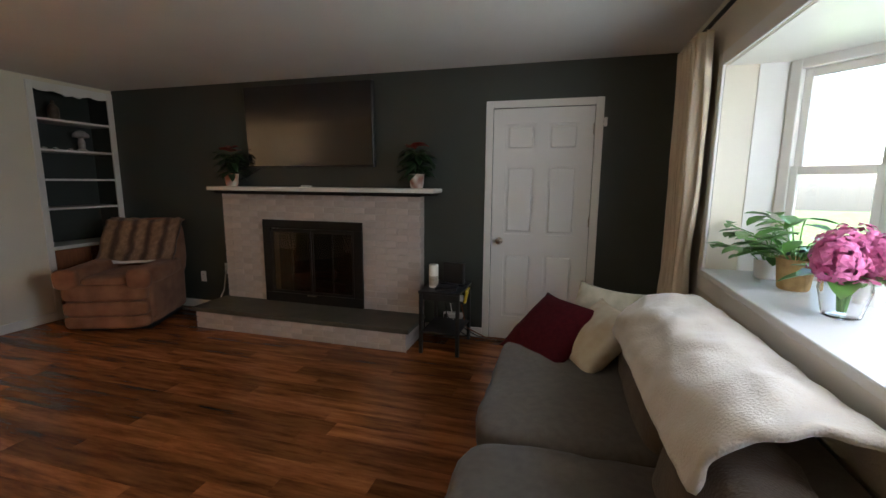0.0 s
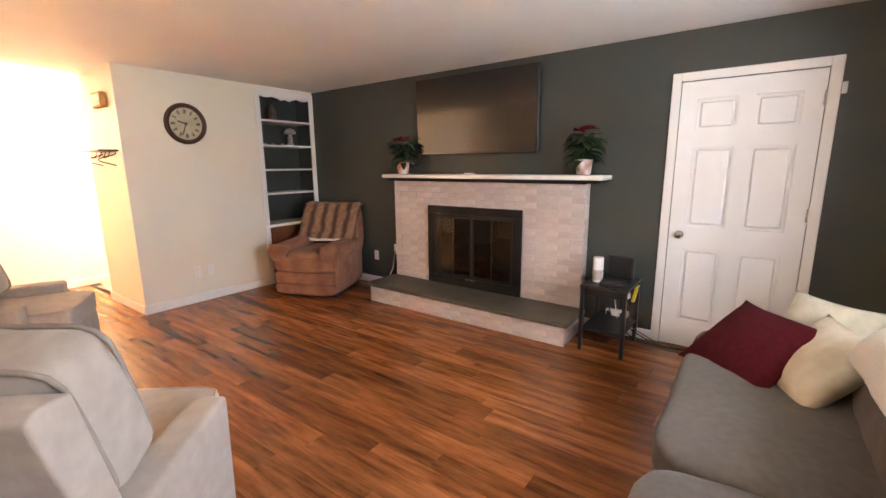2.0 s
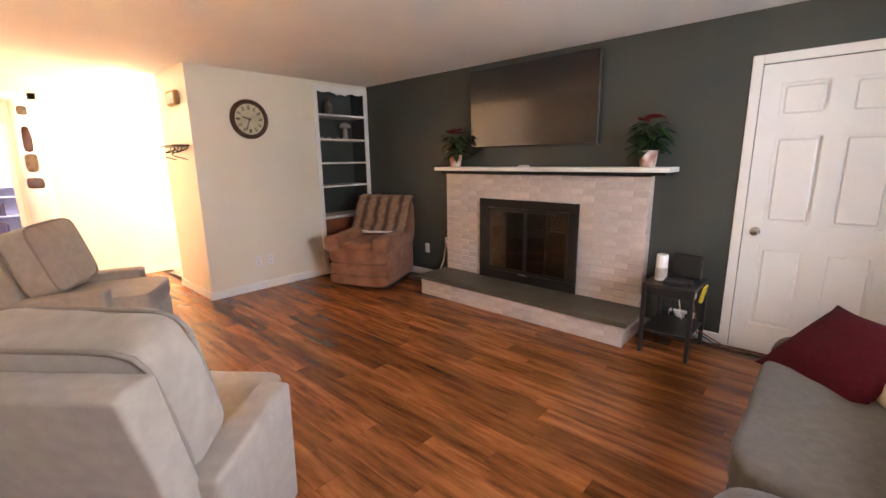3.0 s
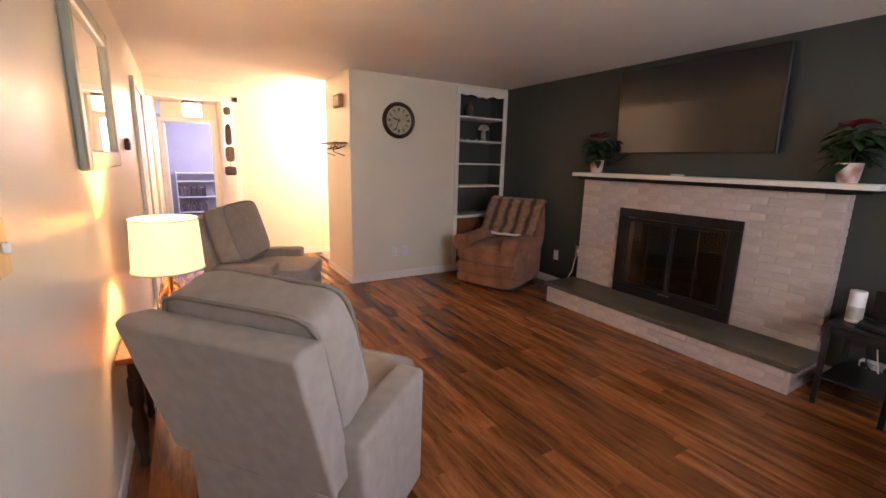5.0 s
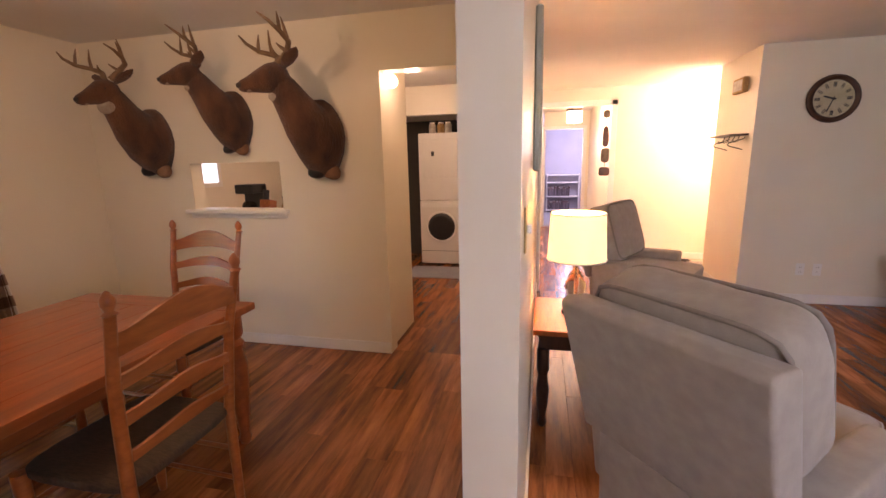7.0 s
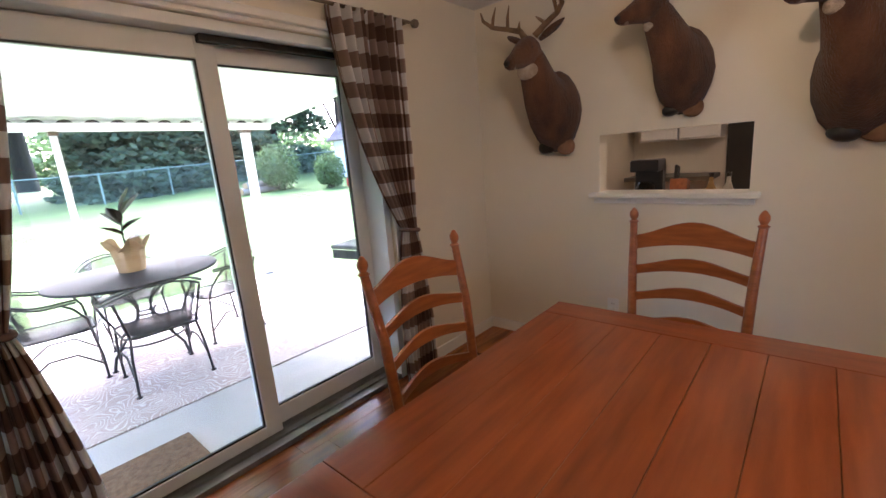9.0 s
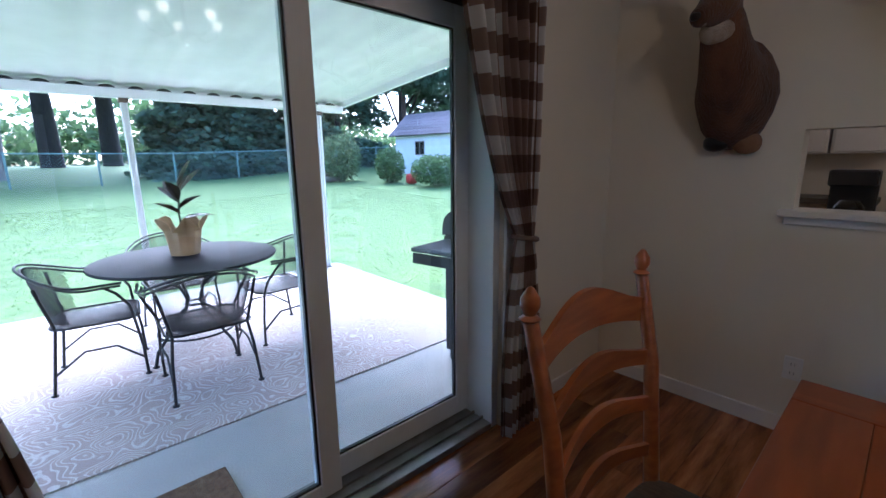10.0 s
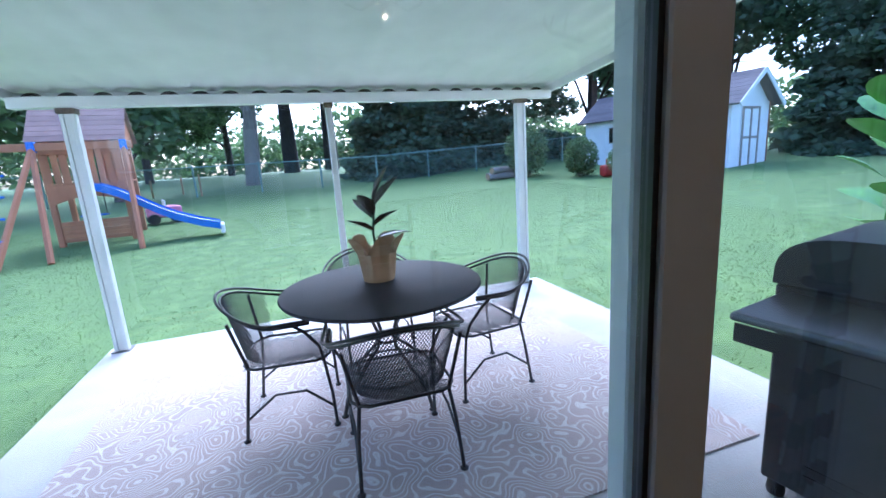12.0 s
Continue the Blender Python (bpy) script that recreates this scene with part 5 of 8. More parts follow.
def ladder_chair():
    """Ladder-back chair; origin under the middle of the back, faces +y."""
    t = thing("dining_chair", "honey pine ladder-back dining chair with rush seat", "chair", group="chairs round the table")
    for s in (-1, 1):
        b = bmesh.new()
        tube(b, [(0.215 * s, 0.0, 0), (0.218 * s, 0.0, 0.45), (0.232 * s, -0.035, 0.8), (0.245 * s, -0.085, 1.03)], [0.019, 0.021, 0.019, 0.016], 10)
        post = part("back_post", b, M_PINE, t, smooth=40)
        part("finial", lathe([(0.017, 0), (0.022, 0.006), (0.012, 0.014), (0.02, 0.032), (0.019, 0.048), (0.008, 0.066), (0.003, 0.07)], 12, (0.245 * s, -0.086, 1.025)), M_PINE, post, smooth=40)
        part("front_leg", lathe([(0.015, 0), (0.021, 0.08), (0.023, 0.25), (0.018, 0.30), (0.024, 0.33), (0.024, 0.455)], 12, (0.235 * s, 0.42, 0)), M_PINE, t, smooth=40)
        for z in (0.14, 0.28):
            b = bmesh.new()
            tube(b, [(0.216 * s, 0.0, z), (0.232 * s, 0.42, z)], 0.010, 8)
            part("side_stretcher", b, M_PINE, t, smooth=40)
    for z in (0.2, 0.33):
        b = bmesh.new()
        tube(b, [(-0.235, 0.42, z), (0.235, 0.42, z)], 0.010, 8)
        part("front_stretcher", b, M_PINE, t, smooth=40)
    for z, y, w, h in ((0.56, -0.012, 0.214, 0.05), (0.69, -0.025, 0.222, 0.055), (0.815, -0.042, 0.228, 0.06), (0.942, -0.072, 0.236, 0.090)):
        # curved slat with an arched top edge
        bm = bmesh.new()
        n = 18
        rows = []
        for i in range(n + 1):
            u = 2 * i / n - 1
            back = -0.035 * (1 - u * u)
            rise = h * (0.30 + 0.70 * max(0, math.cos(u * math.pi / 2)) ** 1.6)
            low = -h * 0.45 + 0.028 * (1 - u * u)
            rows.append([bm.verts.new((u * w, y + back + d, z + q)) for d, q in ((-0.007, low), (0.007, low), (0.007, rise), (-0.007, rise))])
        for a, b2 in zip(rows, rows[1:]):
            for k in range(4):
                bm.faces.new((a[k], a[(k + 1) % 4], b2[(k + 1) % 4], b2[k]))
        bm.faces.new(rows[0][::-1])
        bm.faces.new(rows[-1])
        part("back_slat", bm, M_PINE, t, smooth=35)
    part("seat", cushion(0.49, 0.46, 0.045, 6, 8, 0.002, 1, m=Matrix.Translation((0, 0.21, 0.455))), M_RUSH, t, "woven rush seat", smooth=0)
    return t


c0 = ladder_chair()
c0.matrix_world = pose(-1.335, -3.40, 0, 0, 0, 0)
copy_thing(c0, pose(-1.185, -1.93, 0, 0, 0, 180))
copy_thing(c0, pose(-2.20, -2.74, 0, 0, 0, -92))

# mounted deer heads
M_HIDE = mat("brown_deer_hide", (0.135, 0.054, 0.024), (0.040, 0.016, 0.008), rough=0.92, scale=9, stretch=(1, 1, 0.45), bump=1.0, bump_scale=110, sheen=0.15)
M_HIDEPALE = mat("pale_deer_throat", (0.52, 0.45, 0.37), (0.28, 0.20, 0.14), rough=0.92, scale=14, bump=0.8, bump_scale=150)
M_ANTLER = mat("antler_bone", (0.26, 0.16, 0.085), (0.14, 0.08, 0.04), rough=0.6, scale=12, bump=0.4)
M_CHEST = mat("tan_chest_fur", (0.30, 0.16, 0.085), (0.19, 0.095, 0.05), rough=0.92, scale=14, bump=0.8, bump_scale=150)
M_NOSE = mat("black_nose", (0.012, 0.010, 0.010), rough=0.3)


def sweep(bm, rows, n=18):
    """An oval tube; rows of centre, forward direction, half width, half height."""
    rings = []
    for c, d, w, h in rows:
        c, d = Vector(c), Vector(d).normalized()
        side = d.cross(Vector((0, 0, 1)))
        side = side.normalized() if side.length > 0.05 else Vector((0, 1, 0))
        up = side.cross(d)
        ring = []
        for k in range(n):
            a = 2 * math.pi * k / n
            p = c + side * w * math.cos(a) + up * h * math.sin(a)
            p += (p - c) * 0.06 * noise.noise(p * 9)
            ring.append(bm.verts.new(p))
        rings.append(ring)
    for a, b2 in zip(rings, rings[1:]):
        for k in range(n):
            bm.faces.new((a[k], a[(k + 1) % n], b2[(k + 1) % n], b2[k]))
    bm.faces.new(rings[0][::-1])
    bm.faces.new(rings[-1])
    return bm


def deer(y, z, turn, size, label, seed):
    """Shoulder mount on the wall: +x out of the wall; the head turns towards -y."""
    rnd = random.Random(seed)
    t = thing("deer_mount", label, "mounted deer", Matrix.Translation((DX + 0.002, y, z)) @ Matrix.Diagonal((size, size, size, 1)), "deer heads on the wall")
    s = turn
    part("shoulder", sweep(bmesh.new(), [((0, 0, -0.01), (1, 0, 0.0), 0.165, 0.27), ((0.06, 0, -0.005), (1, 0, 0.05), 0.172, 0.262), ((0.13, -0.01, 0.03), (1, -0.1, 0.4), 0.15, 0.205),
                                          ((0.20, -0.03 * s, 0.10), (0.8, -0.2 * s, 0.8), 0.125, 0.155), ((0.265, -0.06 * s, 0.19), (0.6, -0.3 * s, 0.9), 0.098, 0.12), ((0.32, -0.10 * s, 0.28), (0.6, -0.4 * s, 0.75), 0.082, 0.10), ((0.355, -0.13 * s, 0.335), (0.7, -0.6 * s, 0.4), 0.07, 0.085)]), M_HIDE, t, "brown furred neck and shoulder", smooth=0)
    hd2 = Vector((0.62, -0.70 * s, -0.28)).normalized()
    b0 = Vector((0.335, -0.11 * s, 0.355))
    part("head", sweep(bmesh.new(), [(b0 - hd2 * 0.05, hd2, 0.045, 0.05), (b0, hd2, 0.080, 0.090), (b0 + hd2 * 0.06, hd2, 0.078, 0.088), (b0 + hd2 * 0.12, hd2 + Vector((0, 0, -0.05)), 0.060, 0.067), (b0 + hd2 * 0.18, hd2, 0.043, 0.049), (b0 + hd2 * 0.235, hd2, 0.031, 0.035), (b0 + hd2 * 0.255, hd2, 0.018, 0.02)]), M_HIDE, t, "brown furred head", smooth=0)
    part("nose", cushion(0.045, 0.045, 0.036, 2.5, 5, m=Matrix.Translation(b0 + hd2 * 0.245 + Vector((0, 0, 0.008)))), M_NOSE, t, "black nose", smooth=0)
    tp = b0 + Vector((0.030, -0.025 * s, -0.115))
    tk = 1.0 if seed == 1 else 0.55
    part("throat_patch", cushion(0.13 * tk, 0.14 * tk, 0.10 * tk, 2.2, 8, 0.016, seed, m=Matrix.Translation(tp) @ pose(0, 0, 0, 0, 35, 0)), M_HIDEPALE, t, "white throat patch", smooth=0)
    part("muzzle_patch", cushion(0.05, 0.05, 0.035, 2.4, 6, m=Matrix.Translation(b0 + hd2 * 0.20 + Vector((0, 0, -0.026)))), M_HIDEPALE, t, smooth=0)
    part("hide_edge", cushion(0.085, 0.12, 0.075, 2.2, 8, 0.03, seed + 2, m=Matrix.Translation((0.06, -0.05, -0.238))), M_NOSE, t, "dark fringe of hide at the chest", smooth=0)
    part("chest_patch", cushion(0.075, 0.12, 0.10, 2.2, 8, 0.03, seed + 4, m=Matrix.Translation((0.045, 0.06, -0.240))), M_CHEST, t, "tan chest fur", smooth=0)
    part("brow", cushion(0.075, 0.10, 0.05, 2.4, 7, 0.008, seed, m=Matrix.Translation(b0 + hd2 * 0.045 + Vector((0, 0, 0.058)))), M_NOSE, t, "dark forehead tuft", smooth=0)
    side = hd2.cross(Vector((0, 0, 1))).normalized()
    for q in (-1, 1):
        e0 = b0 + side * 0.062 * q + Vector((0, 0, 0.045)) - hd2 * 0.015
        part("eye", cushion(0.026, 0.026, 0.026, 2, 4, m=Matrix.Translation(b0 + hd2 * 0.075 + side * 0.060 * q + Vector((0, 0, 0.028)))), M_NOSE, t, "dark glass eye", smooth=0)
        tip = e0 + side * 0.15 * q + Vector((0, 0, 0.07)) - hd2 * 0.04
        d = (tip - e0)
        b = bmesh.new()
        sweep(b, [(e0, d, 0.018, 0.012), (e0 + d * 0.3, d, 0.044, 0.018), (e0 + d * 0.6, d, 0.047, 0.016), (e0 + d * 0.85, d, 0.027, 0.011), (tip, d, 0.004, 0.004)], 10)
        part("ear", b, M_HIDE, t, smooth=0)
        r0 = b0 + side * 0.035 * q + Vector((0, 0, 0.075))
        up3 = Vector((0, 0, 1))
        beam = [r0, r0 + side * 0.06 * q + up3 * 0.045 - hd2 * 0.035, r0 + side * 0.15 * q + up3 * 0.085 - hd2 * 0.02, r0 + side * 0.225 * q + up3 * 0.135 + hd2 * 0.05, r0 + side * 0.245 * q + up3 * 0.20 + hd2 * 0.12, r0 + side * 0.22 * q + up3 * 0.255 + hd2 * 0.17]
        b = bmesh.new()
        tube(b, beam, [0.021, 0.018, 0.016, 0.014, 0.010, 0.004], 8)
        an = part("antler", b, M_ANTLER, t, "branched bone-brown antler", smooth=40)
        for base, up2, fw in ((beam[1], 0.075, 0.035), (beam[2], 0.14, 0.015), (beam[3], 0.115, 0.0)):
            b = bmesh.new()
            k2 = rnd.uniform(0.8, 1.2)
            tube(b, [base, base + up3 * up2 * 0.5 * k2 + hd2 * fw - side * 0.012 * q, base + up3 * up2 * k2 + hd2 * fw * 1.6 - side * 0.035 * q], [0.012, 0.010, 0.003], 7)
            part("tine", b, M_ANTLER, an, smooth=40)


deer(-3.66, 1.62, 0.12, 0.94, "mounted deer head with short antlers near the corner", 1)
deer(-2.93, 1.74, 0.85, 0.82, "mounted deer head above the pass-through", 2)
deer(-2.24, 1.60, 0.8, 1.0, "mounted deer head with wide antlers by the opening", 3)

ps = thing("pass_through_sill", "white moulded sill of the kitchen pass-through", "trim", kind="structure")
part("sill_board", boxes((DX - 0.125, P0 - 0.05, PZ0 - 0.028, DX + 0.06, P1 + 0.05, PZ0 + 0.003), bevel=0.005), M_TRIM, ps)
part("sill_apron", boxes((DX + 0.001, P0 - 0.03, PZ0 - 0.065, DX + 0.02, P1 + 0.03, PZ0 - 0.029), bevel=0.004), M_TRIM, ps)

# chandelier above the table
cl = thing("chandelier", "lit five-arm chandelier above the dining table", "ceiling lamp", pose(-1.2, -2.6, 0))
part("canopy", lathe([(0.02, 2.33), (0.06, 2.345), (0.065, 2.378)], 18), M_LANTERN, cl, smooth=40)
part("stem", lathe([(0.012, 2.10), (0.03, 2.13), (0.014, 2.17), (0.01, 2.34)], 12), M_LANTERN, cl, smooth=40)
M_BULB = glow_mat("lit_bulb_shade", (1.0, 0.78, 0.50), 1.3)
for k in range(5):
    a = k * 1.2566 + 0.4
    ca, sa = math.cos(a), math.sin(a)
    b = bmesh.new()
    tube(b, [(0.02 * ca, 0.02 * sa, 2.14), (0.12 * ca, 0.12 * sa, 2.10), (0.2 * ca, 0.2 * sa, 2.14), (0.21 * ca, 0.21 * sa, 2.18)], 0.007, 7)
    arm = part("arm", b, M_LANTERN, cl, smooth=40)
    part("glass_shade", lathe([(0.012, 0), (0.026, 0.015), (0.032, 0.05), (0.028, 0.055)], 14, (0.21 * ca, 0.21 * sa, 2.18)), M_BULB, arm, "glowing glass shade", smooth=40).visible_shadow = False

# ---- sliding door ----
GY = -4.49
sd = thing("sliding_door", "white framed two-panel sliding glass patio door", "door", kind="structure")
M_TRACK = mat("grey_aluminium_track", (0.26, 0.25, 0.24), (0.18, 0.17, 0.16), rough=0.45, metal=0.6, scale=10)
for r in ((SX0, -4.53, 0.0, SX0 + 0.045, -4.30, SZ1), (SX1 - 0.045, -4.53, 0.0, SX1, -4.30, SZ1), (SX0 + 0.045, -4.53, SZ1 - 0.045, SX1 - 0.045, -4.30, SZ1)):
    part("jamb", boxes(r, bevel=0.003), M_WHITE_METAL, sd)
part("threshold", boxes((SX0 + 0.045, -4.54, -0.01, SX1 - 0.045, -4.30, 0.03), bevel=0.003), M_TRACK, sd, "grey metal threshold")
for y in (-4.36, -4.42, -4.48):
    part("track_rail", boxes((SX0 + 0.045, y - 0.004, 0.03, SX1 - 0.045, y + 0.004, 0.042)), M_TRACK, sd)
part("track_rail", boxes((SX0 + 0.045, -4.40, SZ1 - 0.075, -1.06, -4.36, SZ1 - 0.046)), M_BLACKMETAL, sd, "dark upper track")


def slide_panel(x0, x1, y, z0, z1, wl, wr, wt, wb):
    p = part("panel_frame", boxes((x0, y - 0.018, z0, x0 + wl, y + 0.018, z1), (x1 - wr, y - 0.018, z0, x1, y + 0.018, z1), (x0 + wl, y - 0.018, z0, x1 - wr, y + 0.018, z0 + wb), (x0 + wl, y - 0.018, z1 - wt, x1 - wr, y + 0.018, z1), bevel=0.003), M_WHITE_METAL, sd, "white panel frame")
    g = part("glass_pane", boxes((x0 + wl, y - 0.003, z0 + wb, x1 - wr, y + 0.003, z1 - wt)), M_GLASS, p, "clear glass pane")
    g.visible_shadow = False
    gs = part("gasket", boxes((x0 + wl, y - 0.010, z0 + wb, x0 + wl + 0.008, y + 0.010, z1 - wt), (x1 - wr - 0.008, y - 0.010, z0 + wb, x1 - wr, y + 0.010, z1 - wt), (x0 + wl + 0.008, y - 0.010, z1 - wt - 0.008, x1 - wr - 0.008, y + 0.010, z1 - wt), (x0 + wl + 0.008, y - 0.010, z0 + wb, x1 - wr - 0.008, y + 0.010, z0 + wb + 0.008)), M_BLACKPL, p, "black rubber gasket")
    return p


slide_panel(-1.915, -1.06, -4.48, 0.042, 1.985, 0.085, 0.080, 0.095, 0.10)
slide_panel(-1.135, -0.065, -4.42, 0.042, 1.985, 0.085, 0.090, 0.095, 0.06)
hnd = part("door_handle", boxes((-0.145, -4.402, 0.86, -0.12, -4.37, 1.10), bevel=0.006), M_BLACKPL, sd, "black pull handle")
dc = thing("patio_door_casing", "white casing round the sliding door", "trim", kind="structure")
for r in ((SX0 - 0.065, SY + 0.001, 0, SX0, SY + 0.018, SZ1 + 0.07), (SX1, SY + 0.001, 0, SX1 + 0.065, SY + 0.018, SZ1 + 0.07), (SX0, SY + 0.001, SZ1, SX1, SY + 0.018, SZ1 + 0.07), (SX0 - 0.1, SY + 0.018, SZ1 + 0.02, SX1 + 0.1, SY + 0.05, SZ1 + 0.055)):
    part("casing_board", boxes(r, bevel=0.004), M_TRIM, dc)

# checked curtains
def check_mat():
    m = mat("brown_check_cloth", (0.5, 0.5, 0.5), rough=0.9, bump=0.25, bump_scale=220)
    N, L = m.node_tree.nodes, m.node_tree.links
    uvn = N.new("ShaderNodeUVMap")
    uvn.uv_map = "UVMap"
    sep = N.new("ShaderNodeSeparateXYZ")
    L.new(uvn.outputs[0], sep.inputs[0])
    masks = []
    for k in range(2):
        mul = N.new("ShaderNodeMath")
        mul.operation = 'MULTIPLY'
        mul.inputs[1].default_value = 1 / 0.15
        L.new(sep.outputs[k], mul.inputs[0])
        fr = N.new("ShaderNodeMath")
        fr.operation = 'FRACT'
        L.new(mul.outputs[0], fr.inputs[0])
        gt = N.new("ShaderNodeMath")
        gt.operation = 'GREATER_THAN'
        gt.inputs[1].default_value = 0.5
        L.new(fr.outputs[0], gt.inputs[0])
        masks.append(gt)
    add = N.new("ShaderNodeMath")
    add.operation = 'ADD'
    L.new(masks[0].outputs[0], add.inputs[0])
    L.new(masks[1].outputs[0], add.inputs[1])
    half = N.new("ShaderNodeMath")
    half.operation = 'MULTIPLY'
    half.inputs[1].default_value = 0.5
    L.new(add.outputs[0], half.inputs[0])
    rp = N.new("ShaderNodeValToRGB")
    rp.color_ramp.interpolation = 'CONSTANT'
    rp.color_ramp.elements[0].color = (0.80, 0.77, 0.74, 1)
    rp.color_ramp.elements[1].position, rp.color_ramp.elements[1].color = 0.75, (0.120, 0.070, 0.052, 1)
    e = rp.color_ramp.elements.new(0.25)
    e.color = (0.33, 0.225, 0.185, 1)
    L.new(half.outputs[0], rp.inputs["Fac"])
    b = N["Principled BSDF"]
    L.new(rp.outputs["Color"], b.inputs["Base Color"])
    tr = N.new("ShaderNodeBsdfTranslucent")
    L.new(rp.outputs["Color"], tr.inputs["Color"])
    ms = N.new("ShaderNodeMixShader")
    ms.inputs[0].default_value = 0.5
    L.new(b.outputs[0], ms.inputs[1])
    L.new(tr.outputs[0], ms.inputs[2])
    L.new(ms.outputs[0], N["Material Output"].inputs["Surface"])
    return m


M_CHECK = check_mat()
M_BAND = mat("brown_tie_cloth", (0.16, 0.10, 0.075), rough=0.9, scale=30)


def tied_curtain(label, x_rod, x_tie, w_rod, w_tie, w_low, seed):
    zt = 0.98
    def width(z):
        if z > zt:
            k = min(1, (z - zt) / (2.14 - zt))
            return w_tie + (w_rod - w_tie) * (1 - (1 - k) ** 1.9)
        k = (zt - z) / zt
        return w_tie + (w_low - w_tie) * min(1, k * 1.6) ** 0.7
    def mid(z):
        k = max(0, min(1, (z - zt) / (2.14 - zt)))
        return x_tie + (x_rod - x_tie) * (1 - (1 - k) ** 1.9)
    t = thing("checked_curtain", label, "curtain", pose(0, SY + 0.085, 0), "checked curtains at the patio door")
    thicken(part("cloth", cloth_sheet(width, mid, 0.02, 2.16, 0.035, 7, seed, 90, 60, 1.2), M_CHECK, t, smooth=0))
    b = bmesh.new()
    tube(b, [(x_tie + (w_tie / 2 + 0.012) * math.cos(q * 0.35), 0.052 * math.sin(q * 0.35), zt + 0.01 * math.cos(q * 0.35)) for q in range(18)], 0.012, 6, closed=True)
    part("tie_band", b, M_BAND, t, "brown cloth tie", smooth=0)


tied_curtain("brown and white checked curtain tied beside the door", -1.85, -2.01, 0.48, 0.10, 0.26, 1.0)
tied_curtain("brown and white checked curtain tied back at the wall", -0.13, -0.22, 0.60, 0.08, 0.30, 4.0)
rd = thing("curtain_rod", "dark curtain rod with ring finials over the patio door", "curtain rod")
b = bmesh.new()
tube(b, [(-2.20, SY + 0.085, 2.16), (0.30, SY + 0.085, 2.16)], 0.010, 8)
part("rod", b, M_LANTERN, rd, smooth=40)
for x in (-2.215, 0.315):
    part("finial", cushion(0.05, 0.05, 0.05, 2, 5, m=Matrix.Translation((x, SY + 0.085, 2.16))), M_LANTERN, rd, smooth=0)
for x in (-2.14, 0.24):
    part("bracket", boxes((x, SY + 0.001, 2.145, x + 0.014, SY + 0.09, 2.157)), M_LANTERN, rd)

# ---- kitchen seen through the opening ----
M_APPL = mat("white_enamel", (0.74, 0.72, 0.68), (0.70, 0.68, 0.64), rough=0.3, scale=5)
KX = -5.75
fr = thing("refrigerator", "white top-freezer refrigerator in an alcove", "refrigerator")
part("body", boxes((KX - 0.62, -1.70, 0.02, KX - 0.06, -0.99, 1.68), bevel=0.008), M_APPL, fr)
part("freezer_door", boxes((KX - 0.055, -1.70, 1.165, KX, -0.99, 1.68), bevel=0.010, seg=2), M_APPL, fr)
part("main_door", boxes((KX - 0.055, -1.70, 0.10, KX, -0.99, 1.15), bevel=0.010, seg=2), M_APPL, fr)
part("kick_plate", boxes((KX - 0.06, -1.69, 0.0, KX - 0.02, -1.0, 0.09)), M_BLACKPL, fr)
part("badge", boxes((KX + 0.0005, -1.10, 1.60, KX + 0.003, -1.04, 1.62)), M_CHROME, fr)
for z0, z1 in ((1.20, 1.50), (0.78, 1.12)):
    part("handle", boxes((KX + 0.001, -1.665, z0, KX + 0.035, -1.64, z1), bevel=0.008), M_APPL, fr)
wd = thing("stacked_laundry", "white washer with dryer stacked on top", "washing machine")
wa = part("washer", boxes((KX - 0.60, -2.36, 0.02, KX - 0.02, -1.76, 0.90), bevel=0.012, seg=2), M_APPL, wd)
part("drawer_line", boxes((KX - 0.019, -2.35, 0.20, KX - 0.017, -1.77, 0.205)), M_BLACKPL, wa)
dr = part("drum_door", lathe([(0.185, 0), (0.19, 0.012), (0.165, 0.03), (0.14, 0.032), (0.02, 0.028)], 32), M_BLACKPL, wa, "round black drum window", smooth=40)
dr.matrix_local = Matrix.Translation((KX - 0.02, -2.06, 0.545)) @ pose(0, 0, 0, 0, 90, 0)
rr = bmesh.new()
tube(rr, [(KX - 0.012, -2.06 + 0.20 * math.cos(q * 0.2094), 0.545 + 0.20 * math.sin(q * 0.2094)) for q in range(30)], 0.014, 6, closed=True)
part("drum_ring", rr, M_WHITEPL, wa, smooth=0)
part("control_strip", boxes((KX - 0.02, -2.33, 0.81, KX - 0.012, -1.79, 0.87), bevel=0.003), M_WHITEPL, wa)
dy2 = part("dryer", boxes((KX - 0.60, -2.36, 0.905, KX - 0.02, -1.76, 1.80), bevel=0.012, seg=2), M_APPL, wd)
part("dryer_door", boxes((KX - 0.02, -2.30, 1.22, KX - 0.008, -1.82, 1.72), bevel=0.006), M_APPL, dy2)
part("door_pull", boxes((KX - 0.008, -2.18, 1.50, KX - 0.002, -2.14, 1.56), bevel=0.002), M_BLACKPL, dy2)
mw = thing("microwave", "white microwave oven on top of the refrigerator", "microwave", pose(KX - 0.25, -1.36, 1.682))
part("case", boxes((-0.18, -0.27, 0, 0.18, 0.27, 0.26), bevel=0.008), M_APPL, mw)
part("door_window", boxes((0.181, -0.24, 0.04, 0.186, 0.13, 0.22), bevel=0.003), M_CERAMIC, mw)
part("control_panel", boxes((0.181, 0.15, 0.03, 0.185, 0.25, 0.23), bevel=0.002), M_WHITEPL, mw)
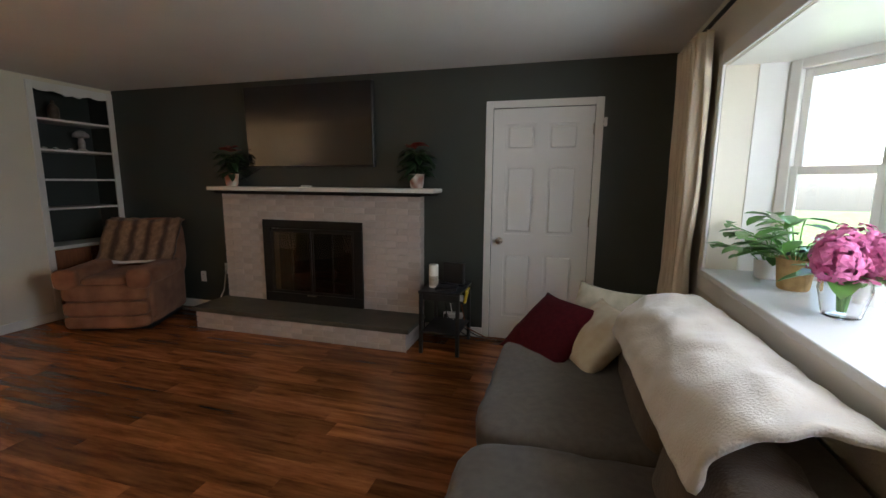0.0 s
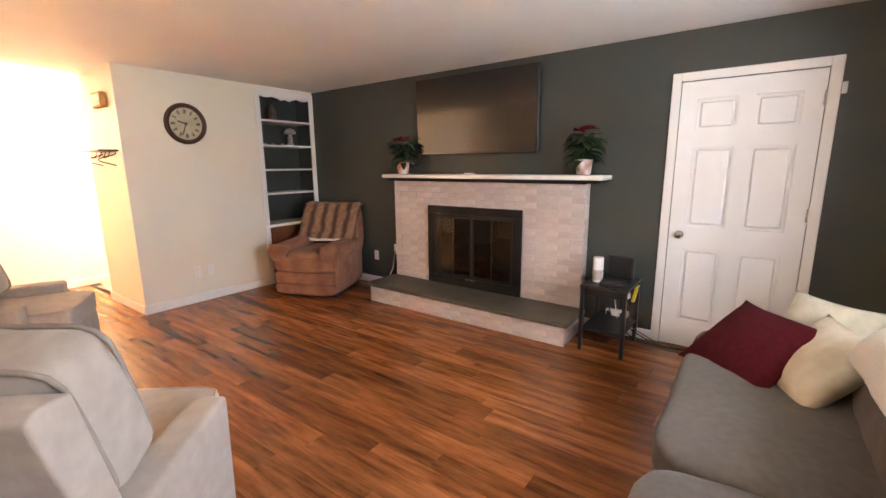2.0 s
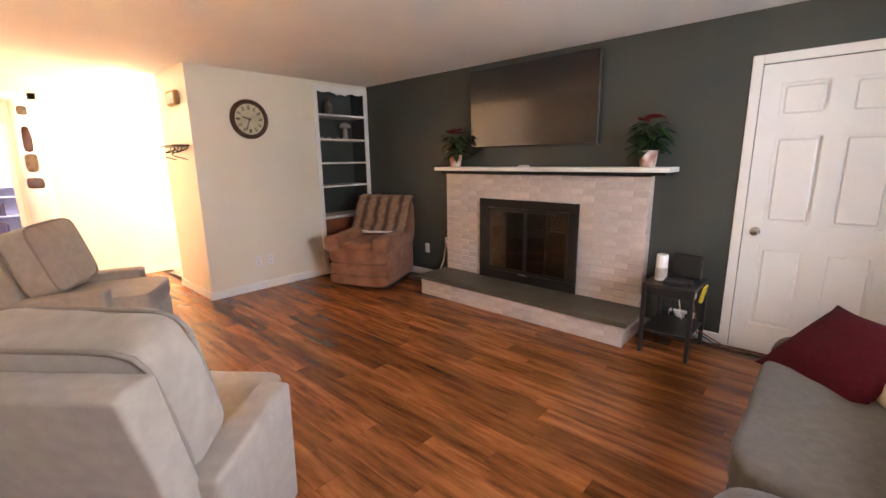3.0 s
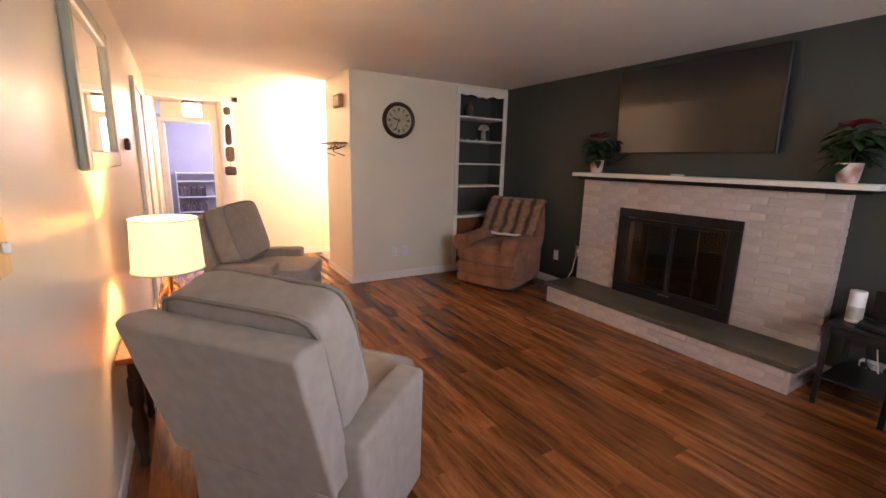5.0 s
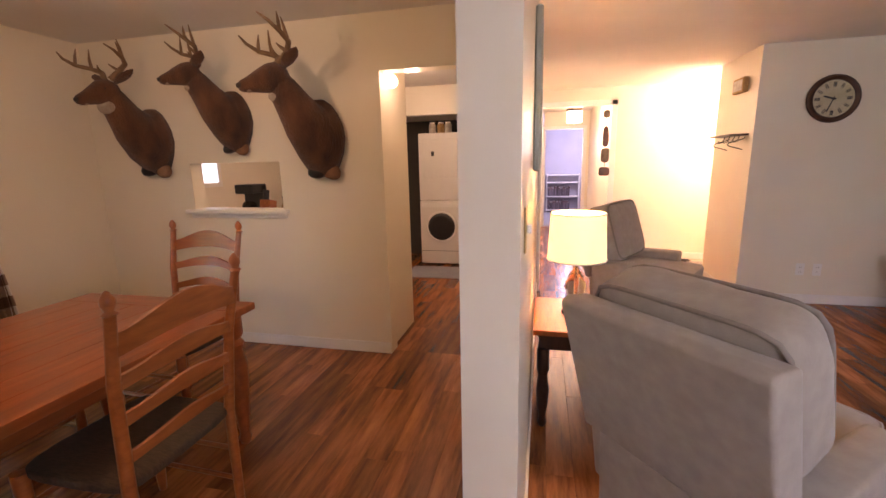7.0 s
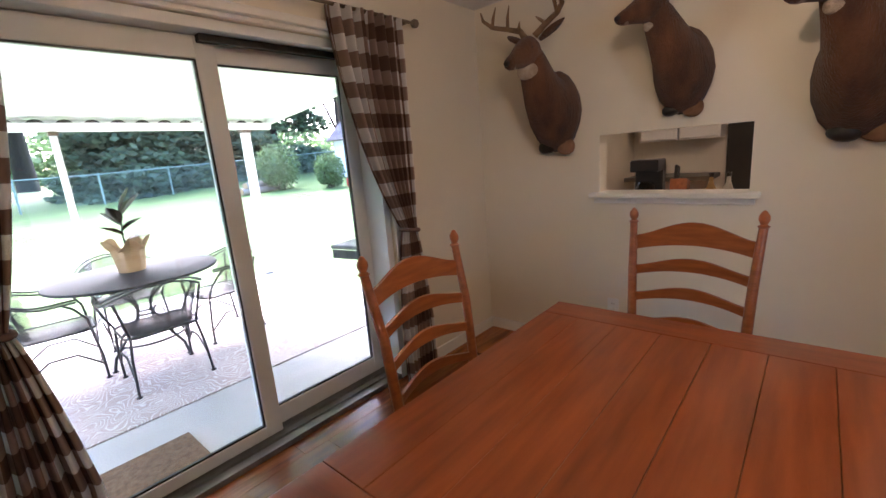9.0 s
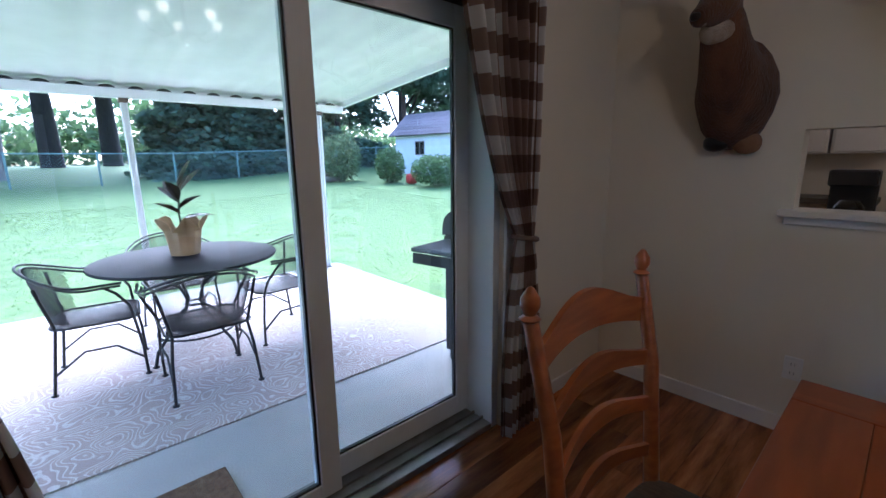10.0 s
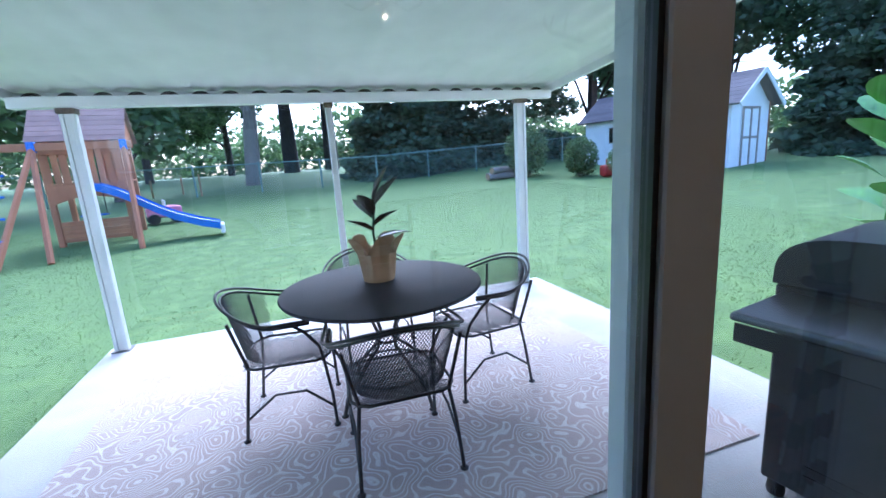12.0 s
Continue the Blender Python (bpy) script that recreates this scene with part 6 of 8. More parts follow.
for i, y in enumerate((-2.20, -2.08, -1.98)):
    t = thing("jar", "pale storage jar on top of the dryer", "jar", pose(KX - 0.2, y, 1.801), "jars on the dryer")
    part("body", lathe([(0.045, 0), (0.05, 0.01), (0.05, 0.11), (0.035, 0.13)], 16), M_CERAMIC if i != 1 else M_WICKER, t, smooth=40)
    part("lid", lathe([(0.038, 0.131), (0.038, 0.15), (0.01, 0.155)], 16), M_WHITEPL, t, smooth=40)
ac = thing("alcove_casing", "white trim round the appliance alcove", "trim", kind="structure")
for r in ((KX + 0.02, -0.985, 0, KX + 0.05, -0.935, 2.08), (KX + 0.02, -3.2, 2.02, KX + 0.05, -0.985, 2.08)):
    part("casing_board", boxes(r, bevel=0.003), M_TRIM, ac)
# near-black sheet before the kitchen wall: the alcove's shade as colour
M_ALCOVE_SHADE = mat("alcove_shade_colour", (0.05, 0.045, 0.04), rough=0.9)
tagged(part("wall_alcove_shade", boxes((-6.49, -3.2, 0, -6.46, -0.99, 2.02)), M_ALCOVE_SHADE), "near-black sheet standing in for the shade behind the appliances", "wall", kind="structure")
km = thing("kitchen_mat", "grey mat on the floor before the washer", "mat", pose(-5.35, -2.02, 0.001))
part("weave", boxes((-0.28, -0.40, 0, 0.28, 0.40, 0.012), bevel=0.004), M_CARPET, km)
kl = thing("kitchen_ceiling_lamp", "lit globe lamp on the kitchen ceiling", "ceiling lamp", pose(-4.3, -2.3, 0))
part("globe", lathe([(0.02, 2.24), (0.09, 2.26), (0.13, 2.31), (0.12, 2.345)], 22), M_LIT, kl, smooth=40).visible_shadow = False
part("base", lathe([(0.10, 2.345), (0.10, 2.378)], 20), M_LANTERN, kl)
sc = thing("wall_sconce", "small lit sconce inside the kitchen opening", "wall lamp", pose(-3.12, -1.78, 1.98))
part("globe", cushion(0.09, 0.09, 0.09, 2, 7), M_LIT, sc, smooth=0).visible_shadow = False
part("mount", boxes((-0.03, -0.02, 0.04, 0.03, 0.03, 0.07), bevel=0.005), M_BRASS, sc)
wall("wall_kitchen_side", [(-3.6, -1.93, 0, DX - 0.12, -1.83, CEIL)], M_CREAM, "cream stub wall beside the kitchen opening")
ka = thing("smoke_alarm", "round brown fitting on the kitchen ceiling", "smoke alarm", pose(-4.6, -1.45, 2.345))
part("case", lathe([(0.05, 0), (0.075, 0.01), (0.08, 0.033)], 20), M_CLOCKWOOD, ka, smooth=40)
kc = thing("kitchen_counter", "kitchen counter with dark worktop behind the pass-through", "kitchen cabinet")
part("cabinet_body", boxes((-3.65, -4.2, 0.0, DX - 0.13, -2.0, 0.88)), M_REDWOOD, kc)
part("worktop", boxes((-3.68, -4.2, 0.88, DX - 0.13, -2.0, 0.92), bevel=0.004), M_SLATE, kc)
kw = thing("kitchen_cabinet", "cream wall cupboards on the kitchen's far wall", "kitchen cabinet")
for y in (-4.1, -3.65):
    d = part("cupboard", boxes((-6.45, y, 1.35, -6.12, y + 0.43, 2.1), bevel=0.005), M_APPL, kw)
    part("cupboard_door", boxes((-6.119, y + 0.02, 1.37, -6.10, y + 0.41, 2.08), bevel=0.005), M_TRIM, d)
part("far_worktop", boxes((-6.45, -4.2, 0.88, -5.85, -3.25, 0.93), bevel=0.004), M_SLATE, kw)
cm2 = thing("coffee_maker", "black coffee maker on the worktop behind the pass-through", "coffee maker", pose(-3.42, -3.24, 0.921))
part("base", boxes((-0.10, -0.09, 0, 0.10, 0.09, 0.04), bevel=0.006), M_BLACKPL, cm2)
part("tower", boxes((-0.10, -0.09, 0.04, -0.02, 0.09, 0.33), bevel=0.006), M_BLACKPL, cm2)
part("top", boxes((-0.10, -0.09, 0.26, 0.10, 0.09, 0.34), bevel=0.008), M_BLACKPL, cm2)
part("carafe", lathe([(0.05, 0.045), (0.065, 0.07), (0.06, 0.16), (0.04, 0.19)], 16, (0.04, 0, 0)), M_SMOKED, cm2, smooth=40)
kb = thing("knife_block", "wooden knife block with black handles", "knife block", pose(-3.30, -3.02, 0.921, 0, -12, 0))
part("block", boxes((-0.05, -0.05, 0, 0.05, 0.05, 0.21), bevel=0.004), M_PINE, kb)
for i in range(4):
    part("knife_handle", boxes((-0.03 + 0.02 * i, -0.03, 0.211, -0.018 + 0.02 * i, -0.012, 0.30), bevel=0.003), M_BLACKPL, kb)
for i, y in enumerate((-2.84, -2.75)):
    t = thing("bottle", "small bottle on the kitchen worktop", "bottle", pose(-3.30, y, 0.921), "bottles on the worktop")
    part("body", lathe([(0.025, 0), (0.03, 0.01), (0.03, 0.14), (0.012, 0.19), (0.012, 0.22)], 14), (M_WICKER, M_CERAMIC)[i], t, smooth=40)
    part("cap", lathe([(0.014, 0.221), (0.014, 0.245)], 12), M_BLACKPL, t)
kwin = thing("window_2", "small bright kitchen window", "window", kind="structure")
part("window_frame", boxes((-4.30, SY + 0.001, 1.20, -4.25, SY + 0.02, 1.75), (-3.75, SY + 0.001, 1.20, -3.70, SY + 0.02, 1.75), (-4.25, SY + 0.001, 1.20, -3.75, SY + 0.02, 1.25), (-4.25, SY + 0.001, 1.70, -3.75, SY + 0.02, 1.75)), M_TRIM, kwin)
part("pane", boxes((-4.25, SY + 0.002, 1.25, -3.75, SY + 0.008, 1.70)), glow_mat("daylight_pane", (0.75, 0.9, 1.0), 0.12), kwin)

# ---- patio ----
M_IRON = mat("black_wrought_iron", (0.018, 0.018, 0.020), (0.03, 0.03, 0.032), rough=0.45, scale=12)
M_TABLETOP = mat("dark_mesh_tabletop", (0.030, 0.031, 0.034), (0.02, 0.021, 0.023), rough=0.62, scale=6, bump=0.3, bump_scale=180, spec=0.2)
PZ = -0.058


def rug_mat():
    m = mat("paisley_rug", (0.47, 0.385, 0.35), (0.40, 0.325, 0.295), rough=0.95, scale=3, bump=0.3, bump_scale=200)
    N, L = m.node_tree.nodes, m.node_tree.links

    def math_node(op, a, b):
        n2 = N.new("ShaderNodeMath")
        n2.operation = op
        L.new(a, n2.inputs[0])
        if isinstance(b, (int, float)):
            n2.inputs[1].default_value = b
        elif b is not None:
            L.new(b, n2.inputs[1])
        return n2.outputs[0]

    tc = N.new("ShaderNodeTexCoord")
    no = N.new("ShaderNodeTexNoise")
    no.inputs["Scale"].default_value, no.inputs["Detail"].default_value = 5.6, 0.8
    vo = N.new("ShaderNodeTexVoronoi")
    vo.feature = 'SMOOTH_F1'
    vo.inputs["Scale"].default_value = 5.2
    vo.inputs["Smoothness"].default_value = 0.35
    L.new(tc.outputs["Object"], no.inputs["Vector"])
    L.new(tc.outputs["Object"], vo.inputs["Vector"])
    height = math_node('ADD', math_node('MULTIPLY', no.outputs["Fac"], 11.0), math_node('MULTIPLY', vo.outputs["Distance"], 8.0))
    line = math_node('PINGPONG', height, 0.5)
    rp = N.new("ShaderNodeValToRGB")
    rp.color_ramp.elements[0].position, rp.color_ramp.elements[0].color = 0.31, (0, 0, 0, 1)
    rp.color_ramp.elements[1].position, rp.color_ramp.elements[1].color = 0.39, (1, 1, 1, 1)
    L.new(line, rp.inputs["Fac"])
    mx = N.new("ShaderNodeMix")
    mx.data_type = 'RGBA'
    old = next(n for n in N if n.type == 'VALTORGB' and n is not rp)
    L.new(rp.outputs["Color"], mx.inputs["Factor"])
    L.new(old.outputs["Color"], mx.inputs["A"])
    mx.inputs["B"].default_value = (0.60, 0.56, 0.53, 1)
    L.new(mx.outputs["Result"], N["Principled BSDF"].inputs["Base Color"])
    return m


rug = thing("patio_rug", "grey outdoor rug with white paisley swirls", "rug", pose(-1.03, -6.55, PZ))
part("weave", boxes((-1.67, -1.20, 0, 1.67, 1.20, 0.008), bevel=0.003), rug_mat(), rug)
M_COIR = mat("brown_coir", (0.22, 0.14, 0.08), (0.13, 0.08, 0.045), rough=0.98, scale=40, bump=0.9, bump_scale=150)
dm = thing("doormat", "brown coir doormat outside the patio door", "mat", pose(-0.53, -4.80, PZ))
part("mat", boxes((-0.32, -0.19, 0, 0.30, 0.19, 0.018), bevel=0.004), M_COIR, dm)

# roof of ribbed aluminium pans
pc = thing("patio_cover", "white ribbed aluminium patio roof on slim posts", "patio cover", kind="structure")
bm = bmesh.new()
RX0, RX1, RY0, RY1, RZ0, RZ1 = -3.42, 1.28, -4.50, -8.42, 2.43, 2.07
nx = 20 * 12
prof = [0.0, 0.001, 0.004, 0.008, 0.012, 0.015, 0.016, 0.015, 0.012, 0.008, 0.004, 0.001]
arc = [0.0, 0.0, 0.008, 0.026, 0.038, 0.044, 0.046, 0.044, 0.038, 0.026, 0.008, 0.0]
for side_z in (0.0, -0.004):
    rows = []
    for y, z in ((RY0, RZ0), (RY1, RZ1)):
        rows.append([bm.verts.new((RX0 + (RX1 - RX0) * i / nx, y, z + prof[i % 12] + side_z)) for i in range(nx + 1)])
    for i in range(nx):
        q = (rows[0][i], rows[0][i + 1], rows[1][i + 1], rows[1][i])
        bm.faces.new(q if side_z == 0 else q[::-1])
part("roof_sheet", bm, M_WHITE_METAL, pc, "white ribbed roof sheet", smooth=0)
part("front_beam", boxes((RX0 + 0.03, -8.29, 1.948, RX1 - 0.03, -8.20, 2.034), bevel=0.006), M_WHITE_METAL, pc)
for x in (RX0, RX1 - 0.04):
    b = bmesh.new()
    vs = box(b, x, RY1, 0, x + 0.04, RY0, 0.10)
    for v2 in vs:
        v2.co.z += RZ0 - 0.07 + (RZ1 - RZ0) * (v2.co.y - RY0) / (RY1 - RY0)
    part("side_fascia", b, M_WHITE_METAL, pc)
for x, w in ((-3.03, 0.055), (0.90, 0.05), (-1.06, 0.028)):
    p = part("post", boxes((x - w, -8.285, PZ, x - w * 0.45, -8.215, 1.946), (x - w * 0.45, -8.275, PZ, x + w * 0.45, -8.225, 1.946), (x + w * 0.45, -8.285, PZ, x + w, -8.215, 1.946), bevel=0.004), M_WHITE_METAL, pc, "white fluted metal post")
    part("post_bracket", boxes((x - w - 0.012, -8.30, 1.905, x + w + 0.012, -8.195, 1.947), bevel=0.004), M_LANTERN, p, "rusty bracket")
    part("post_foot", boxes((x - w - 0.02, -8.31, PZ, x + w + 0.02, -8.19, PZ + 0.008)), M_TRACK, p)
# black half-moons above the beam draw the shaded gaps under the ribs
b = bmesh.new()
yc = -8.295
zc = RZ0 + (RZ1 - RZ0) * (yc - RY0) / (RY1 - RY0) - 0.006
rows = [[b.verts.new((RX0 + 0.04 + (RX1 - RX0 - 0.08) * i / nx, y, z)) for i in range(nx + 1) for z in (2.0, 2.030 + arc[i % 12])] for y in (yc, yc - 0.012)]
for i in range(nx):
    for r in rows:
        b.faces.new((r[2 * i], r[2 * i + 2], r[2 * i + 3], r[2 * i + 1]))
    b.faces.new((rows[0][2 * i + 1], rows[0][2 * i + 3], rows[1][2 * i + 3], rows[1][2 * i + 1]))
part("scallop_shade", b, M_BLACKPL, pc, "black strip drawn as the shaded gaps under the roof ribs")
part("closure_strip", boxes((RX0 + 0.04, yc - 0.030, 1.99, RX1 - 0.04, yc - 0.016, zc)), M_WHITE_METAL, pc)
part("ledger", boxes((RX0, -4.53, 2.36, RX1, -4.502, 2.44)), M_WHITE_METAL, pc)

# house outside
tagged(part("house_wall", boxes((EX + 0.151, -4.51, -0.3, 8, -4.45, 3.2), (-9, -4.52, -0.3, -6.63, -4.45, 3.2)), M_SIDING), "pale siding of the house", "wall", kind="structure")

# round table
pt = thing("patio_table", "round black iron patio table", "table", pose(-1.11, -6.55, PZ + 0.008))
part("tabletop", lathe([(0.575, 0.690), (0.595, 0.694), (0.600, 0.704), (0.595, 0.714), (0.57, 0.712), (0.03, 0.710), (0.005, 0.710)], 64), M_TABLETOP, pt, "dark mesh top", smooth=40)
for k in range(4):
    a = k * math.pi / 2 + 0.5
    ca, sa = math.cos(a), math.sin(a)
    b = bmesh.new()
    tube(b, [(r * ca, r * sa, z) for r, z in ((0.36, 0.008), (0.33, 0.10), (0.20, 0.22), (0.075, 0.33), (0.06, 0.40), (0.10, 0.50), (0.22, 0.60), (0.34, 0.66), (0.42, 0.69))], 0.011, 8)
    lg = part("leg", b, M_IRON, pt, smooth=40)
    part("foot_pad", lathe([(0.02, 0), (0.022, 0.006), (0.012, 0.012)], 12, (0.36 * ca, 0.36 * sa, 0)), M_IRON, lg)
for z, r in ((0.36, 0.07), (0.16, 0.26)):
    b = bmesh.new()
    tube(b, [(r * math.cos(q * 0.2618), r * math.sin(q * 0.2618), z) for q in range(24)], 0.008, 6, closed=True)
    part("ring", b, M_IRON, pt, smooth=0)


def wire_sheet(bm, f, nu, nv, r, su=12):
    """Diagonal wires laid on the surface f(u, v), both ways."""
    for k in range(-nv, nu):
        for sgn in (1, -1):
            pts = []
            for i in range(su + 1):
                v2 = i / su
                u = (k + v2 * nv) / nu
                if sgn < 0:
                    u = 1 - u
                if 0 <= u <= 1:
                    pts.append(f(u, v2))
            if len(pts) > 1:
                tube(bm, pts, r, 3)


def iron_chair():
    """Tub chair of iron rod and mesh; faces +y, origin on the floor."""
    t = thing("patio_chair", "black wrought iron tub chair with mesh seat", "chair", group="chairs round the patio table")
    hoop = []
    for i in range(25):
        a = math.pi * (-0.12 + 1.24 * i / 24)
        hoop.append((0.31 * math.cos(a), -0.02 - 0.29 * math.sin(a) + (0.08 if i in (0, 24) else 0), 0.64 + 0.12 * math.sin(max(0, min(math.pi, a))) ** 1.5))
    for dz, sc2 in ((0, 1.0), (0.022, 1.06)):
        b = bmesh.new()
        tube(b, [(x * sc2, y * sc2, z + dz) for x, y, z in hoop], 0.008, 7)
        part("arm_hoop", b, M_IRON, t, smooth=40)
    # seat
    b = bmesh.new()
    wire_sheet(b, lambda u, v2: (-0.23 + 0.46 * u, -0.20 + 0.43 * v2, 0.405 - 0.02 * math.sin(math.pi * u) * math.sin(math.pi * v2)), 26, 22, 0.0022, 6)
    part("seat_mesh", b, M_IRON, t)
    b = bmesh.new()
    ring = [(0.235 * max(-1, min(1, 1.25 * math.cos(a))), 0.015 + 0.225 * max(-1, min(1, 1.25 * math.sin(a))), 0.405) for a in [2 * math.pi * q / 32 for q in range(32)]]
    tube(b, ring, 0.008, 6, closed=True)
    part("seat_ring", b, M_IRON, t, smooth=0)
    # back: mesh from the seat's rear edge up to the hoop
    def back(u, v2):
        a = math.pi * (0.14 + 0.72 * u)
        r0, r1 = 0.225, 0.30
        r = r0 + (r1 - r0) * v2
        z1 = 0.64 + 0.12 * math.sin(a) ** 1.5
        return (r * math.cos(a), -0.01 - r * 0.97 * math.sin(a), 0.42 + (z1 - 0.42) * v2)
    b = bmesh.new()
    wire_sheet(b, back, 40, 16, 0.0022, 10)
    part("back_mesh", b, M_IRON, t)
    for s in (-1, 1):
        b = bmesh.new()
        tube(b, [(0.24 * s, -0.235, 0.0), (0.225 * s, -0.20, 0.25), (0.205 * s, -0.18, 0.40), (0.235 * s, -0.21, 0.55), (0.26 * s, -0.235, 0.68)], 0.009, 8)
        lg = part("back_leg", b, M_IRON, t, smooth=40)
        part("foot_pad", lathe([(0.019, 0), (0.02, 0.006), (0.01, 0.012)], 10, (0.24 * s, -0.235, 0)), M_IRON, lg)
        b = bmesh.new()
        tube(b, [(0.23 * s, 0.24, 0.0), (0.235 * s, 0.235, 0.20), (0.225 * s, 0.21, 0.40), (0.27 * s, 0.20, 0.50), (0.305 * s, 0.14, 0.60), (0.30 * s, 0.08, 0.645)], 0.009, 8)
        lg = part("front_leg", b, M_IRON, t, smooth=40)
        part("foot_pad", lathe([(0.019, 0), (0.02, 0.006), (0.01, 0.012)], 10, (0.23 * s, 0.24, 0)), M_IRON, lg)
        b = bmesh.new()
        tube(b, [(0.232 * s, 0.235, 0.12), (0.235 * s, 0.10, 0.24), (0.23 * s, -0.06, 0.24), (0.236 * s, -0.22, 0.12)], 0.007, 6)
        part("side_brace", b, M_IRON, t, smooth=40)
    return t


ic = iron_chair()
ic.matrix_world = pose(-1.04, -5.955, PZ + 0.008, 0, 0, 178)
copy_thing(ic, pose(-0.53, -6.58, PZ + 0.008, 0, 0, 84))
copy_thing(ic, pose(-1.70, -6.48, PZ + 0.008, 0, 0, -84))
copy_thing(ic, pose(-1.12, -7.14, PZ + 0.008, 0, 0, 3))

# plant on the table, wrapped in kraft paper
M_KRAFT = mat("kraft_paper", (0.46, 0.31, 0.17), (0.36, 0.23, 0.12), rough=0.8, scale=10, bump=0.3)
M_RUBBERLEAF = mat("dark_rubber_leaf", (0.020, 0.040, 0.025), (0.035, 0.016, 0.018), rough=0.25, scale=6)
kp = thing("rubber_plant", "rubber plant in kraft paper wrap on the patio table", "potted plant", pose(-1.115, -6.66, PZ + 0.008 + 0.7145))
bm = bmesh.new()
n = 40
rings = []
for r, z, amp in ((0.095, 0.0, 0.0), (0.098, 0.02, 0.004), (0.105, 0.10, 0.008), (0.112, 0.18, 0.014), (0.15, 0.235, 0.03), (0.14, 0.232, 0.03), (0.105, 0.18, 0.012), (0.09, 0.02, 0.0)):
    rings.append([bm.verts.new(((r + amp * math.sin(7 * 2 * math.pi * k / n)) * math.cos(2 * math.pi * k / n), (r + amp * math.sin(7 * 2 * math.pi * k / n)) * math.sin(2 * math.pi * k / n), z + (0.05 * math.sin(5 * 2 * math.pi * k / n) if amp > 0.02 else 0))) for k in range(n)])
for a, b2 in zip(rings, rings[1:]):
    for k in range(n):
        bm.faces.new((a[k], a[(k + 1) % n], b2[(k + 1) % n], b2[k]))
bm.faces.new(rings[0][::-1])
part("paper_wrap", bm, M_KRAFT, kp, "crumpled kraft paper wrap", smooth=30)
part("soil", lathe([(0.088, 0.03), (0.098, 0.15)], 16), M_SOOT, kp)
b = bmesh.new()
tube(b, [(0, 0, 0.14), (0.01, 0.0, 0.3), (-0.01, 0.01, 0.48)], 0.008, 7)
part("stem", b, M_LEAF, kp, smooth=0)
for z, a, L, up in ((0.26, 3.3, 0.25, 0.03), (0.30, 0.5, 0.2, 0.12), (0.34, 2.2, 0.2, 0.12), (0.38, 5.2, 0.2, 0.14), (0.40, 1.0, 0.19, 0.17), (0.45, 3.6, 0.22, 0.2), (0.47, 2.6, 0.12, 0.25)):
    b = bmesh.new()
    leaf(b, (0, 0, z), (L * math.cos(a), L * math.sin(a), z + up), 0.10, 0.02, 0.2)
    part("leaf", b, M_RUBBERLEAF, kp, smooth=0)

# gas grill
M_GRILL = mat("grey_grill_metal", (0.045, 0.047, 0.05), (0.032, 0.034, 0.036), rough=0.42, metal=0.2, scale=6)
M_STEEL = mat("dull_steel", (0.42, 0.42, 0.42), (0.33, 0.33, 0.33), rough=0.4, metal=0.9, scale=6)
M_SHELF = mat("grey_shelf_paint", (0.16, 0.165, 0.175), (0.12, 0.125, 0.13), rough=0.35, metal=0.3, scale=6)
gr = thing("gas_grill", "dark gas grill with side shelves and cabinet", "grill", pose(-2.60, -4.91, PZ, 0, 0, 10))
part("cabinet", boxes((-0.36, -0.24, 0.08, 0.36, 0.24, 0.76), bevel=0.008), M_GRILL, gr)
for x in (-0.355, 0.003):
    d = part("cabinet_door", boxes((x, 0.241, 0.10, x + 0.352, 0.258, 0.70), bevel=0.005), M_GRILL, gr)
    part("door_handle", boxes((x + (0.30 if x < -0.1 else 0.03), 0.259, 0.48, x + (0.32 if x < -0.1 else 0.05), 0.285, 0.64), bevel=0.004), M_STEEL, d)
    for z in (0.15, 0.18, 0.21, 0.62):
        part("vent_slot", boxes((x + 0.10, 0.2585, z, x + 0.22, 0.261, z + 0.012)), M_BLACKPL, d)
for z in (0.16, 0.20, 0.60, 0.64):
    part("side_vent", boxes((0.361, -0.10, z, 0.364, 0.10, z + 0.014)), M_BLACKPL, gr)
part("firebox", boxes((-0.36, -0.25, 0.76, 0.36, 0.26, 0.90), bevel=0.010), M_GRILL, gr)
outl = [(0.26 * math.copysign(abs(math.cos(a)) ** 0.7, math.cos(a)), 0.90 + 0.185 * math.sin(a) ** 0.6) for a in [math.pi * q / 16 for q in range(17)]]
ld = part("lid", extrude_outline(outl, -0.36, 0.36), M_GRILL, gr, "curved hood", smooth=30)
ld.matrix_local = pose(0, 0, 0, 0, 0, 90)
b = bmesh.new()
tube(b, [(-0.26, 0.24, 0.98), (-0.26, 0.31, 0.99), (0.26, 0.31, 0.99), (0.26, 0.24, 0.98)], 0.012, 8)
part("lid_handle", b, M_STEEL, gr, smooth=40)
for x0, x1 in ((0.222, 0.585), (-0.75, -0.362)):
    ss = part("side_shelf", boxes((x0, -0.22, 0.85, x1, 0.23, 0.88), bevel=0.012, seg=2), M_SHELF, gr, "grey side shelf")
    part("shelf_lip", boxes((x0 + 0.02, 0.231, 0.785, x1 - 0.02, 0.238, 0.85), bevel=0.003), M_GRILL, ss)
    part("shelf_end", boxes((x1 - 0.006 if x0 > 0 else x0, -0.2, 0.785, x1 if x0 > 0 else x0 + 0.006, 0.2, 0.849)), M_GRILL, ss)
for x in (-0.30, 0.30):
    for y in (-0.2, 0.2):
        part("caster", lathe([(0.03, 0), (0.035, 0.02), (0.03, 0.06), (0.015, 0.08)], 12, (x, y, 0)), M_BLACKPL, gr, smooth=40)
